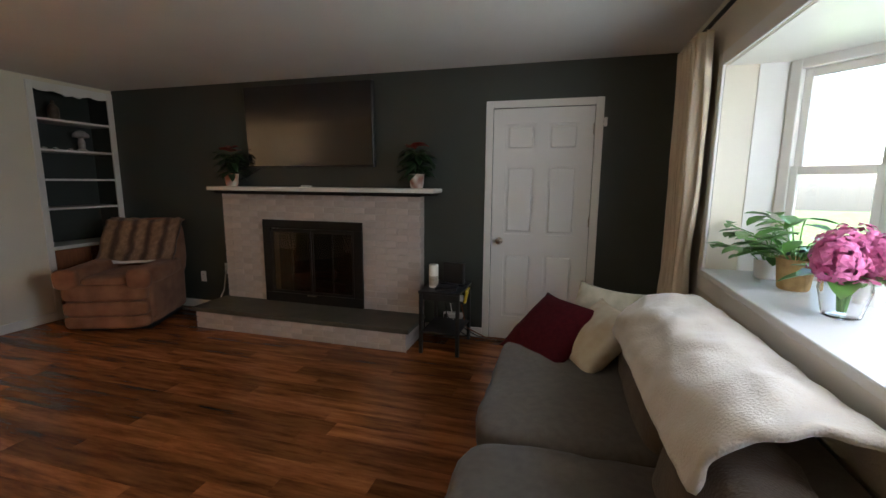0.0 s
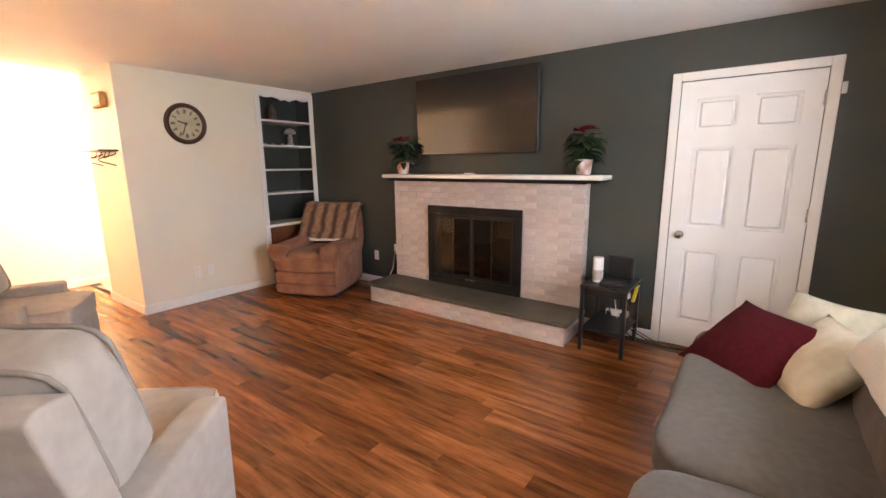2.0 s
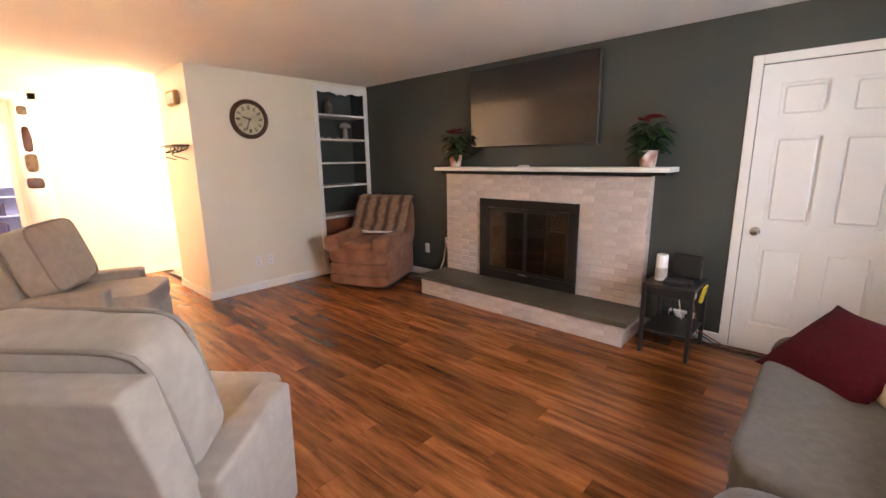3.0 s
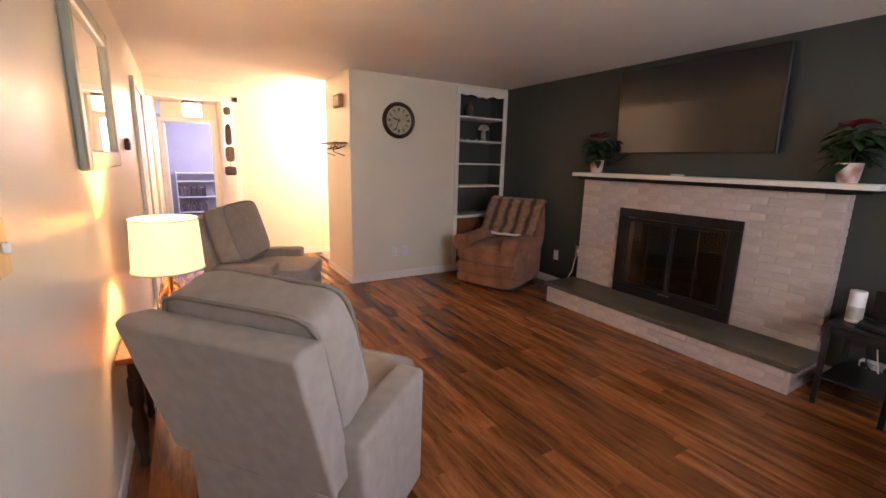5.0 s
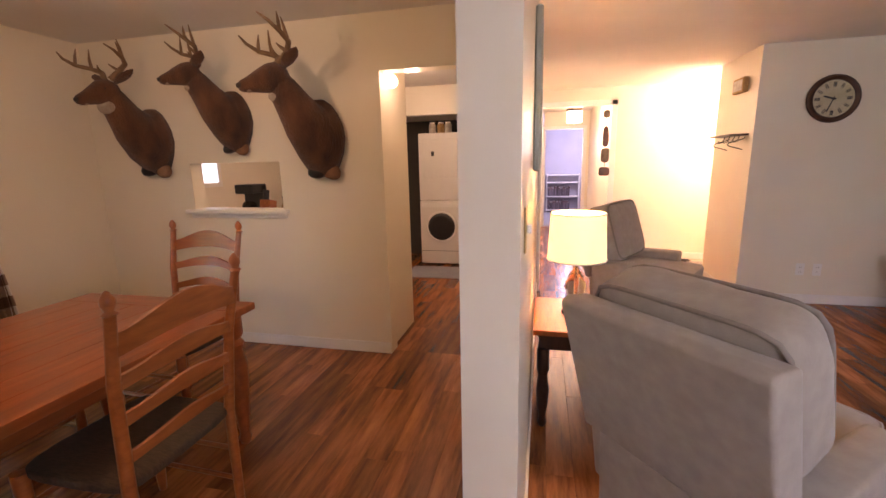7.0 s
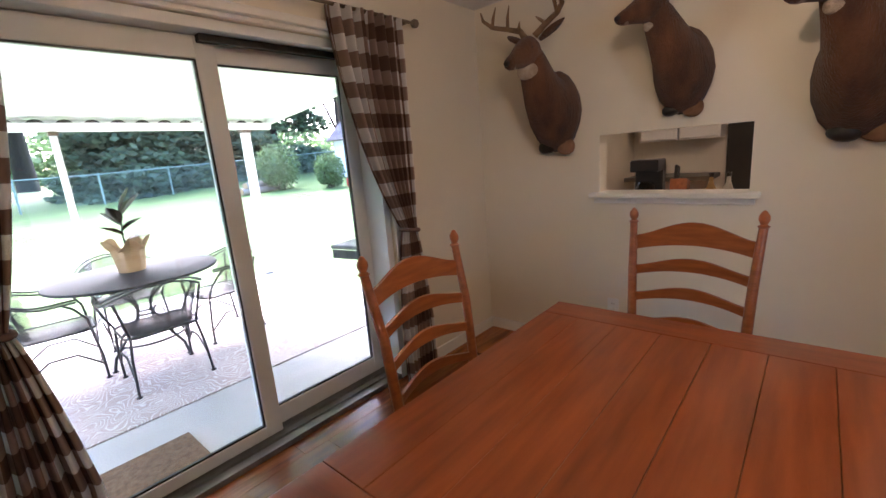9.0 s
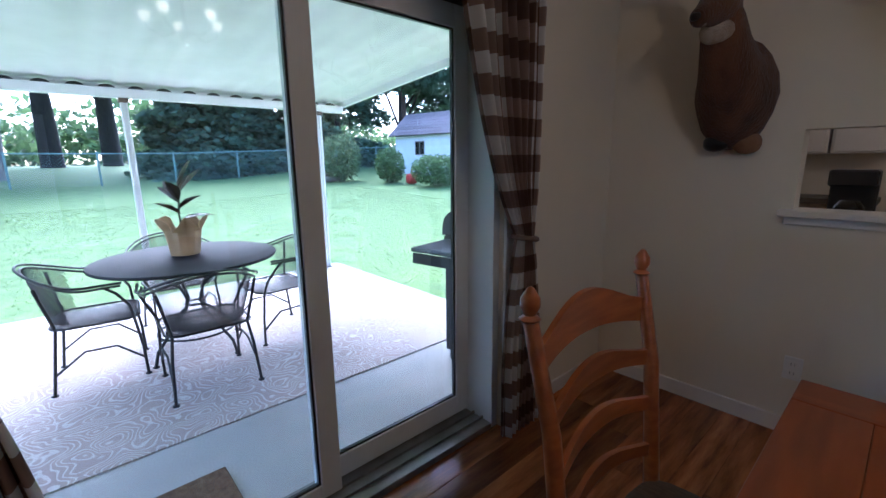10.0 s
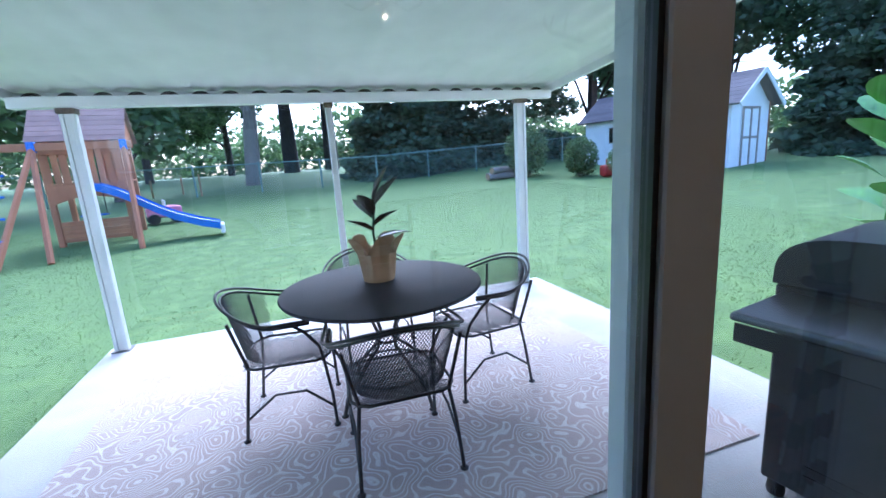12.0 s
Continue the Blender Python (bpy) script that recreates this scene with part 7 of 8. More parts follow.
for i in range(3):
    kn = part("control_knob", lathe([(0.026, 0), (0.024, 0.03), (0.01, 0.034)], 14), M_BLACKPL, gr, smooth=40)
    kn.matrix_local = Matrix.Translation((-0.2 + 0.2 * i, 0.26, 0.83)) @ pose(0, 0, 0, -90, 0, 0)
for c in gr.children_recursive:
    if not c.name.startswith(("side_shelf", "shelf_")):
        c.data.transform(c.matrix_basis.inverted() @ Matrix.Translation((-0.07, 0, 0)) @ Matrix.Diagonal((0.8, 1, 1, 1)) @ c.matrix_basis)
bp = thing("broadleaf_plant", "tall potted plant with broad bright leaves", "potted plant", pose(-3.92, -5.55, -0.14))
M_BARKSOIL = mat("dark_soil", (0.05, 0.035, 0.025), (0.03, 0.022, 0.016), rough=0.98, scale=30, bump=0.8)
part("pot", lathe([(0.15, 0), (0.16, 0.02), (0.21, 0.44), (0.22, 0.47), (0.19, 0.46)], 22), M_CERAMIC, bp, "grey pot", smooth=40)
part("soil", lathe([(0.005, 0.42), (0.19, 0.42), (0.195, 0.44)], 18), M_BARKSOIL, bp)
b = bmesh.new()
tube(b, [(0, 0, 0.4), (0.02, 0, 0.9), (0, 0.02, 1.56)], 0.016, 7)
part("stem", b, M_LEAF2, bp, smooth=0)
for k in range(12):
    a, z = k * 2.3, 0.95 + 0.058 * k
    up = 0.14 + 0.012 * k
    root, tip = Vector((0.03 * math.cos(a), 0.03 * math.sin(a), z)), Vector((0.27 * math.cos(a), 0.27 * math.sin(a), z + up))
    d = tip - root
    side = d.cross(Vector((0, 0, 1))).normalized()
    nrm = side.cross(d).normalized()
    b = bmesh.new()
    rows = []
    for q, w in ((0.0, 0.06), (0.15, 0.22), (0.3, 0.72), (0.5, 1.0), (0.7, 0.98), (0.86, 0.74), (0.96, 0.38), (1.0, 0.08)):
        c0 = root + d * q - Vector((0, 0, 0.06)) * q * q
        rows.append([b.verts.new(c0 + side * w * 0.125 * e + nrm * 0.02 * abs(e) * w) for e in (-1, -0.5, 0, 0.5, 1)])
    for r0, r1 in zip(rows, rows[1:]):
        for e in range(4):
            b.faces.new((r0[e], r0[e + 1], r1[e + 1], r1[e]))
    part("leaf", b, M_LEAF2, bp, smooth=0)

# ---- garden ----
def lawn_at(x, y):
    return -0.14 + 0.045 * min(max(-8.6 - y, 0.0), 30.0) + 0.035 * min(max(-4 - x, 0.0), 14.0) * min(max((-4.6 - y) / 4, 0.0), 1.0)


def garden(name, x, y, label, category, turn=0.0, group="", sink=0.0):
    return thing(name, label, category, pose(x, y, lawn_at(x, y) - sink, 0, 0, turn), group)


# grass blades near the patio
rng = np.random.default_rng(3)
n = 90000
gx = rng.uniform(-9, 7, n)
gy = -4.6 - 12.5 * rng.random(n) ** 1.0
keep = ~((gx > -3.34) & (gx < 1.10) & (gy > -8.42))
gx, gy = gx[keep], gy[keep]
gz = -0.14 + 0.045 * np.clip(-8.6 - gy, 0, 30) + 0.035 * np.clip(-4 - gx, 0, 14) * np.clip((-4.6 - gy) / 4, 0, 1)
m_ = len(gx)
ang2 = rng.uniform(0, 6.283, m_)
hh = rng.uniform(0.006, 0.03, m_)
wx, wy = np.cos(ang2) * 0.005, np.sin(ang2) * 0.005
lx, ly = rng.normal(0, 0.03, m_), rng.normal(0, 0.03, m_)
co = np.empty((m_ * 3, 3))
co[0::3] = np.stack([gx - wx, gy - wy, gz - 0.005], 1)
co[1::3] = np.stack([gx + wx, gy + wy, gz - 0.005], 1)
co[2::3] = np.stack([gx + lx, gy + ly, gz + hh], 1)
me = bpy.data.meshes.new("grass")
me.from_pydata(co.tolist(), [], np.arange(m_ * 3).reshape(-1, 3).tolist())
grass_mesh = me
tagged(new("grass", me), "short green grass blades of the lawn", "grass", kind="stuff")

# chain-link fence
M_FENCE = mat("galvanised_fence", (0.24, 0.34, 0.30), (0.16, 0.25, 0.22), rough=0.5, metal=0.3, scale=5)
fe = tagged(new("chain_link_fence"), "low galvanised chain-link fence across the lawn", "fence")
FYY = -23.6
for i in range(16):
    x = 12.9 - 2.45 * i
    z = lawn_at(x, FYY)
    b = bmesh.new()
    tube(b, [(x, FYY, z), (x, FYY, z + 1.22)], 0.035, 8)
    post = part("fence_post", b, M_FENCE, fe, smooth=40)
    part("post_cap", cushion(0.09, 0.09, 0.06, 2, 4, m=Matrix.Translation((x, FYY, z + 1.23))), M_FENCE, post, smooth=0)
    if i < 15:
        x2 = x - 2.45
        z2 = lawn_at(x2, FYY)
        b = bmesh.new()
        tube(b, [(x, FYY, z + 1.19), (x2, FYY, z2 + 1.19)], 0.022, 6)
        part("top_rail", b, M_FENCE, fe, smooth=40)
        b = bmesh.new()
        for k in range(-10, 21):
            for sgn in (1, -1):
                a0, a1 = k * 0.12, (k + 10) * 0.12
                lo, hi = max(a0, 0), min(a1, 2.45)
                if hi - lo < 0.05:
                    continue
                h0, h1 = (lo - a0) / 1.2 * 1.15, (hi - a0) / 1.2 * 1.15
                xa, xb = (x - lo, x - hi) if sgn > 0 else (x - 2.45 + lo, x - 2.45 + hi)
                tube(b, [(xa, FYY, lawn_at(xa, FYY) + 0.03 + h0), (xb, FYY, lawn_at(xb, FYY) + 0.03 + h1)], 0.0025, 3)
        part("wire_mesh", b, M_FENCE, fe, "sparse wire mesh")

# shed
M_SHEDWALL = mat("white_shed_boards", (0.86, 0.86, 0.85), (0.78, 0.78, 0.77), rough=0.6, scale=3, vary=0.03)
M_SHINGLE = mat("grey_brown_shingles", (0.22, 0.19, 0.19), (0.15, 0.13, 0.13), rough=0.9, scale=10, bump=0.5, vary=0.2)
M_SHEDDOOR = mat("shed_door_trim", (0.30, 0.26, 0.22), rough=0.7)
sh = garden("garden_shed", -14.34, -14.64, "white wooden shed with grey shingle roof", "shed", 189)
W, Ld, EH, PH = 2.25, 6.2, 2.15, 3.1
part("wall", boxes((0, 0, -0.3, 0.08, Ld, EH)), M_SHEDWALL, sh)
part("wall", boxes((W - 0.08, 0, -0.3, W, Ld, EH)), M_SHEDWALL, sh)
for y in (0.0, Ld - 0.08):
    g = part("gable_wall", extrude_outline([(0.08, -0.3), (W - 0.08, -0.3), (W - 0.08, EH), (W / 2, PH), (0.08, EH)], y, y + 0.08), M_SHEDWALL, sh)
for i in range(14):
    z = 0.02 + 0.15 * i
    part("siding_board", boxes((-0.012, 0.0, z, -0.001, Ld, z + 0.14)), M_SHEDWALL, sh)
for s in (0, 1):
    sl = math.hypot(W / 2 + 0.22, PH - EH + 0.16)
    a = math.degrees(math.atan2(PH - EH + 0.16, W / 2 + 0.22))
    r = part("roof_slope", boxes((0, -0.35, 0, sl, Ld + 0.25, 0.06)), M_SHINGLE, sh, "grey-brown shingle slope")
    r.matrix_local = (Matrix.Translation((-0.22, 0, EH - 0.16)) @ pose(0, 0, 0, 0, -a, 0)) if s == 0 else (Matrix.Translation((W / 2, 0, PH)) @ pose(0, 0, 0, 0, a, 0))
    for k in range(8):
        part("shingle_course", boxes((sl * k / 8, -0.36, 0.0605, sl * k / 8 + sl / 8 - 0.01, Ld + 0.26, 0.068)), M_SHINGLE, r)
    f = part("barge_board", boxes((0, -0.40, -0.08, sl, -0.36, 0.06)), M_SHEDWALL, r)
ds = part("shed_door", boxes((0.62, -0.03, 0.0, 1.62, -0.005, 1.95)), M_SHEDWALL, sh, "white double door")
for r in ((0.60, -0.05, 0.0, 0.68, -0.031, 1.97), (1.56, -0.05, 0.0, 1.64, -0.031, 1.97), (0.68, -0.05, 1.89, 1.56, -0.031, 1.97), (0.68, -0.05, 0.92, 1.56, -0.031, 1.0), (1.08, -0.05, 0.0, 1.16, -0.031, 1.89)):
    part("door_trim", boxes(r), M_SHEDDOOR, ds, "grey-brown trim")
part("corner_board", boxes((W, -0.02, -0.1, W + 0.06, 0.10, EH)), M_REDWOOD, sh)
wi = part("window", boxes((-0.03, 4.3, 1.1, -0.0125, 4.9, 1.75)), M_SHEDDOOR, sh)
for y in (4.34, 4.62):
    part("pane", boxes((-0.034, y, 1.14, -0.0305, y + 0.24, 1.71)), M_SCREEN, wi)


def leaf_cloud(name, centres, n, size, material, parent, seed, flat=0.6, label=""):
    """Many small leaf clumps scattered in overlapping ellipsoids: rows of centre and half sizes."""
    g = np.random.default_rng(seed)
    c = np.array([r[:3] for r in centres])
    h = np.array([r[3:6] for r in centres])
    w = (h.prod(axis=1)) ** 0.66
    pick = g.choice(len(c), n, p=w / w.sum())
    d = g.normal(0, 1, (n, 3))
    d /= np.linalg.norm(d, axis=1)[:, None]
    p = c[pick] + d * h[pick] * (g.uniform(0.35, 1.0, n) ** 0.5)[:, None]
    a = g.normal(0, 1, (n, 3))
    a[:, 2] *= flat
    a /= np.linalg.norm(a, axis=1)[:, None]
    b = np.cross(a, g.normal(0, 1, (n, 3)))
    b /= np.linalg.norm(b, axis=1)[:, None]
    s = size * g.uniform(0.5, 1.3, n)[:, None]
    co = np.empty((n * 4, 3))
    co[0::4], co[1::4], co[2::4], co[3::4] = p - a * s, p + b * s * 0.55, p + a * s, p - b * s * 0.55
    me = bpy.data.meshes.new(name)
    me.from_pydata(co.tolist(), [], np.arange(n * 4).reshape(-1, 4).tolist())
    me.materials.append(material)
    ob = new(name, me)
    ob.parent = parent
    if label:
        ob["label"] = label
    return ob


def leaf_mat(name, a, b):
    m = mat(name, a, b, rough=0.7, scale=0.7, detail=3)
    N, L = m.node_tree.nodes, m.node_tree.links
    geo = N.new("ShaderNodeNewGeometry")
    hsv = N.new("ShaderNodeHueSaturation")
    mr = N.new("ShaderNodeMapRange")
    mr.inputs["To Min"].default_value, mr.inputs["To Max"].default_value = 0.55, 1.45
    L.new(geo.outputs["Random Per Island"], mr.inputs["Value"])
    L.new(mr.outputs[0], hsv.inputs["Value"])
    ramp = next(n for n in N if n.type == 'VALTORGB')
    L.new(ramp.outputs["Color"], hsv.inputs["Color"])
    b = N["Principled BSDF"]
    L.new(hsv.outputs["Color"], b.inputs["Base Color"])
    tr = N.new("ShaderNodeBsdfTranslucent")
    L.new(hsv.outputs["Color"], tr.inputs["Color"])
    ms = N.new("ShaderNodeMixShader")
    ms.inputs[0].default_value = 0.45
    L.new(b.outputs[0], ms.inputs[1])
    L.new(tr.outputs[0], ms.inputs[2])
    L.new(ms.outputs[0], N["Material Output"].inputs["Surface"])
    return m


grass_mesh.materials.append(leaf_mat("grass_blades", (0.140, 0.225, 0.060), (0.085, 0.148, 0.038)))
M_CROWN = leaf_mat("summer_leaves", (0.150, 0.225, 0.085), (0.095, 0.155, 0.060))
M_CROWN2 = leaf_mat("light_leaves", (0.16, 0.23, 0.10), (0.105, 0.165, 0.075))
M_SPRUCE = leaf_mat("spruce_needles", (0.115, 0.178, 0.105), (0.072, 0.118, 0.072))
M_BARK = mat("dark_bark", (0.06, 0.048, 0.040), (0.03, 0.025, 0.022), rough=0.95, scale=6, stretch=(3, 3, 0.6), bump=0.8, bump_scale=25)
M_PALEBARK = mat("pale_bark", (0.32, 0.28, 0.24), (0.18, 0.15, 0.13), rough=0.9, scale=4, stretch=(3, 3, 0.8), bump=0.6, bump_scale=25)


def broad_tree(x, y, h, r, seed, bark, leaves, label, n=11000, lean=0.0, low=0.32, trunk=0.26, size=0.20):
    rnd = random.Random(seed)
    t = garden("tree", x, y, label, "tree", group="trees behind the lawn")
    b = bmesh.new()
    top = h * 0.62
    tube(b, [(0, 0, -0.3), (0, 0, 0.1), (lean * 0.3, 0, top * 0.35), (lean * 0.7, 0.1, top * 0.7), (lean, 0, top)], [trunk * 1.5, trunk * 1.15, trunk, trunk * 0.7, trunk * 0.35], 10)
    part("trunk", b, bark, t, smooth=40)
    cents = []
    for k in range(9):
        a = k * 2.4 + rnd.random()
        z0 = h * rnd.uniform(low * 0.8, 0.6)
        L = r * rnd.uniform(0.55, 0.95)
        z1 = z0 + h * rnd.uniform(0.08, 0.28)
        tip = (lean * 0.6 + L * math.cos(a), L * math.sin(a), z1)
        b = bmesh.new()
        tube(b, [(lean * z0 / top, 0, z0), (tip[0] * 0.5, tip[1] * 0.5, z0 + (z1 - z0) * 0.65), tip], [trunk * 0.42, trunk * 0.25, 0.03], 6)
        part("limb", b, bark, t, smooth=40)
        cents.append((*tip, r * rnd.uniform(0.3, 0.45), r * rnd.uniform(0.3, 0.45), h * rnd.uniform(0.07, 0.12)))
        cents.append((tip[0] * 0.55, tip[1] * 0.55, z1 + h * 0.1, r * 0.35, r * 0.35, h * 0.09))
    for k in range(4):
        a = k * 1.6
        cents.append((lean + 0.35 * r * math.cos(a), 0.35 * r * math.sin(a), h * rnd.uniform(0.75, 0.9), r * 0.45, r * 0.45, h * 0.12))
    leaf_cloud("crown", cents, n, size, leaves, t, seed)


def spruce(x, y, h, r, seed, label, n=20000, size=0.19):
    t = garden("spruce_tree", x, y, label, "tree", group="trees behind the lawn")
    b = bmesh.new()
    tube(b, [(0, 0, -0.3), (0, 0, h * 0.5), (0, 0, h)], [0.24, 0.14, 0.02], 8)
    part("trunk", b, M_BARK, t, smooth=40)
    rnd = random.Random(seed)
    cents = []
    lv = 13
    for i in range(lv):
        z = 0.3 + (h - 0.6) * i / (lv - 1)
        rr2 = r * (1 - i / lv) ** 0.8
        for k in range(max(3, int(9 * (1 - i / lv)) + 2)):
            a = rnd.uniform(0, 6.283)
            q = rr2 * rnd.uniform(0.55, 0.85)
            cents.append((q * math.cos(a), q * math.sin(a), z - 0.22 * q + rnd.uniform(-0.15, 0.15), rr2 * 0.44, rr2 * 0.44, h / lv * 0.62))
    leaf_cloud("needles", cents, n, size, M_SPRUCE, t, seed, 0.35)


broad_tree(1.3, -28.2, 12, 4.2, 11, M_PALEBARK, M_CROWN2, "pale-barked tree with forked limbs behind the fence", lean=-0.6, low=0.34, trunk=0.34)
broad_tree(-0.6, -38, 14, 5.5, 12, M_BARK, M_CROWN, "dark-trunked shade tree beyond the fence", low=0.3, trunk=0.5)
broad_tree(-3.6, -39, 15, 5.5, 13, M_BARK, M_CROWN, "dark-trunked shade tree beyond the fence", low=0.28, trunk=0.5)
broad_tree(8.0, -36, 8, 3.4, 14, M_BARK, M_CROWN2, "small light green tree beyond the fence", low=0.26, trunk=0.22)
broad_tree(4.2, -44, 10, 4.4, 15, M_BARK, M_CROWN2, "light green tree beyond the fence", low=0.28, trunk=0.25)
broad_tree(12.5, -40, 11, 4.8, 16, M_BARK, M_CROWN2, "light green tree beyond the fence", low=0.25, trunk=0.25)
broad_tree(8.8, -21.5, 9, 3.6, 17, M_BARK, M_CROWN, "dense leafy tree behind the playset", n=16000, low=0.10)
broad_tree(12.5, -18.5, 10, 4.2, 18, M_BARK, M_CROWN, "dense leafy tree behind the playset", n=16000, low=0.08)
broad_tree(5.9, -24.5, 9, 3.0, 19, M_BARK, M_CROWN, "dense leafy tree behind the playset", n=9000, low=0.10)
spruce(-6.6, -27.2, 11, 3.1, 21, "dark spruce with low boughs behind the fence", n=22000)
spruce(-10.6, -29.5, 13, 3.2, 22, "tall dark spruce behind the fence")
spruce(-14.2, -28.0, 13, 3.4, 23, "tall dark spruce behind the fence", n=16000)
broad_tree(-8.8, -33, 14, 4.6, 24, M_BARK, M_CROWN, "dark shade tree behind the spruces", low=0.2, n=13000)
broad_tree(-18.5, -27.0, 15, 5.0, 25, M_BARK, M_SPRUCE, "tall dark tree behind the shed", low=0.12, n=24000)
broad_tree(-24.0, -22.5, 15, 5.4, 26, M_BARK, M_SPRUCE, "tall dark tree behind the shed", low=0.12, n=24000)
broad_tree(-29.0, -15.5, 15, 5.4, 27, M_BARK, M_SPRUCE, "tall dark tree behind the shed", low=0.12, n=24000)
spruce(-22.0, -14.5, 12, 3.2, 28, "tall dark spruce beside the shed")

# far belt of woods
bd = tagged(new("far_woods"), "distant belt of green woods", "woods", kind="stuff")
g = np.random.default_rng(77)
rows_c = []
for k in range(80):
    a = radians(-72 + 150 * k / 79)
    d = g.uniform(62, 85)
    rows_c.append((-1 + d * math.sin(a) * -1, -4 - d * math.cos(a), g.uniform(1.5, 6), 5.0, 3.5, g.uniform(2.5, 5)))
leaf_cloud("foliage", rows_c, 30000, 0.55, M_CROWN, bd, 78)
M_FIELD = mat("pale_field", (0.42, 0.44, 0.34), (0.34, 0.38, 0.26), rough=0.95, scale=0.2)
tagged(part("far_field", boxes((-70, -60, 1.20, 60, -52, 1.235)), M_FIELD), "pale mown strip beyond the trees", "field", kind="structure")


# neighbour's house seen through the bay window
nh = thing("neighbour_house", "white neighbour house with a grey roof", "house", pose(13.0, 7.0, -0.15))
part("wall", boxes((0, 0, 0, 7, 12, 2.7)), M_SHEDWALL, nh)
for z in range(10):
    part("siding_board", boxes((-0.015, 0, 0.1 + 0.26 * z, -0.001, 12, 0.1 + 0.26 * z + 0.25)), M_SHEDWALL, nh)
part("roof", extrude_outline([(-0.5, 2.65), (7.5, 2.65), (3.5, 4.6)], -0.4, 12.4), M_SHINGLE, nh)
for y in (2.0, 5.0, 9.0):
    w2 = part("window", boxes((-0.05, y, 1.0, -0.016, y + 1.1, 2.1)), M_TRIM, nh)
    for a in (0.06, 0.57):
        part("pane", boxes((-0.056, y + a, 1.06, -0.051, y + a + 0.47, 2.04)), M_SCREEN, w2)
M_CARPAINT = mat("silver_car_paint", (0.42, 0.44, 0.47), rough=0.25, metal=0.5, coat=0.6)
car = thing("parked_car", "silver car parked beside the neighbour house", "car", pose(9.3, 8.2, -0.14, 0, 0, 90))
part("body", cushion(4.3, 1.7, 0.75, 7, 12, m=Matrix.Translation((0, 0, 0.62))), M_CARPAINT, car, smooth=0)
part("cabin", cushion(2.4, 1.5, 0.75, 4.5, 10, m=Matrix.Translation((-0.2, 0, 1.08))), M_SCREEN, car, "dark glass cabin", smooth=0)
part("car_roof", cushion(1.7, 1.36, 0.16, 5, 8, m=Matrix.Translation((-0.2, 0, 1.43))), M_CARPAINT, car, smooth=0)
for x in (-1.35, 1.35):
    for y in (-0.78, 0.78):
        wl = part("wheel", lathe([(0.29, -0.10), (0.32, -0.07), (0.32, 0.07), (0.29, 0.10)], 20), M_BLACKPL, car, smooth=40)
        wl.matrix_local = Matrix.Translation((x, y, 0.31)) @ pose(0, 0, 0, 90, 0, 0)

# clipped shrubs and garden bits
def shrub(x, y, w, d, h, seed, label, material, n=2600):
    t = garden("shrub", x, y, label, "shrub", group="shrubs by the shed")
    b = bmesh.new()
    for k in range(5):
        tube(b, [(0.05 * k - 0.1, 0, -0.05), (0.12 * k * w - 0.24 * w, 0.05, h * 0.5)], 0.02, 5)
    part("stems", b, M_BARK, t)
    leaf_cloud("leaves", [(0, 0, h * 0.5, w / 2, d / 2, h * 0.52), (w * 0.2, 0, h * 0.55, w * 0.3, d * 0.4, h * 0.45), (-w * 0.2, 0, h * 0.5, w * 0.3, d * 0.42, h * 0.48)], n, 0.06, material, t, seed)


shrub(-10.45, -17.2, 1.25, 1.1, 1.35, 31, "round clipped dark green shrub near the shed", M_CROWN)
shrub(-11.0, -15.0, 2.2, 1.5, 1.15, 32, "broad clipped dark green shrub before the shed", M_CROWN, 3600)
shrub(-9.3, -19.0, 1.8, 1.3, 1.9, 33, "feathery light green bush by the lawn's edge", M_CROWN2, 2600)
shrub(-12.4, -14.6, 0.7, 0.6, 0.7, 34, "small leafy pot plant before the shed", M_CROWN2, 900)
M_BLUEPOT = mat("pale_blue_pot", (0.45, 0.55, 0.58), rough=0.5)
fp2 = garden("flower_pot", -12.05, -14.4, "pale blue flower pot before the shed", "flower pot")
part("pot", lathe([(0.13, 0), (0.2, 0.3), (0.22, 0.32), (0.18, 0.31)], 16), M_BLUEPOT, fp2, smooth=40)
leaf_cloud("leaves", [(0, 0, 0.5, 0.25, 0.25, 0.22)], 300, 0.06, M_CROWN2, fp2, 35)
M_REDTOY = mat("red_plastic", (0.42, 0.03, 0.03), rough=0.4)
rt = garden("red_toy", -10.75, -16.2, "red plastic garden toy between the shrubs", "toy")
part("body", cushion(0.4, 0.35, 0.4, 4, 6, m=Matrix.Translation((0, 0, 0.22))), M_REDTOY, rt, smooth=0)
part("handle", boxes((-0.03, -0.03, 0.4, 0.03, 0.03, 0.6), bevel=0.01), M_REDTOY, rt)
pb = garden("picnic_bench", -12.9, -14.0, "small red and teal children's bench", "bench", 20)
part("seat", boxes((-0.5, -0.16, 0.30, 0.5, 0.16, 0.34), bevel=0.006), M_REDTOY, pb)
for x in (-0.4, 0.4):
    part("leg", boxes((x - 0.03, -0.14, 0, x + 0.03, 0.14, 0.299)), M_BLUEPOT, pb)
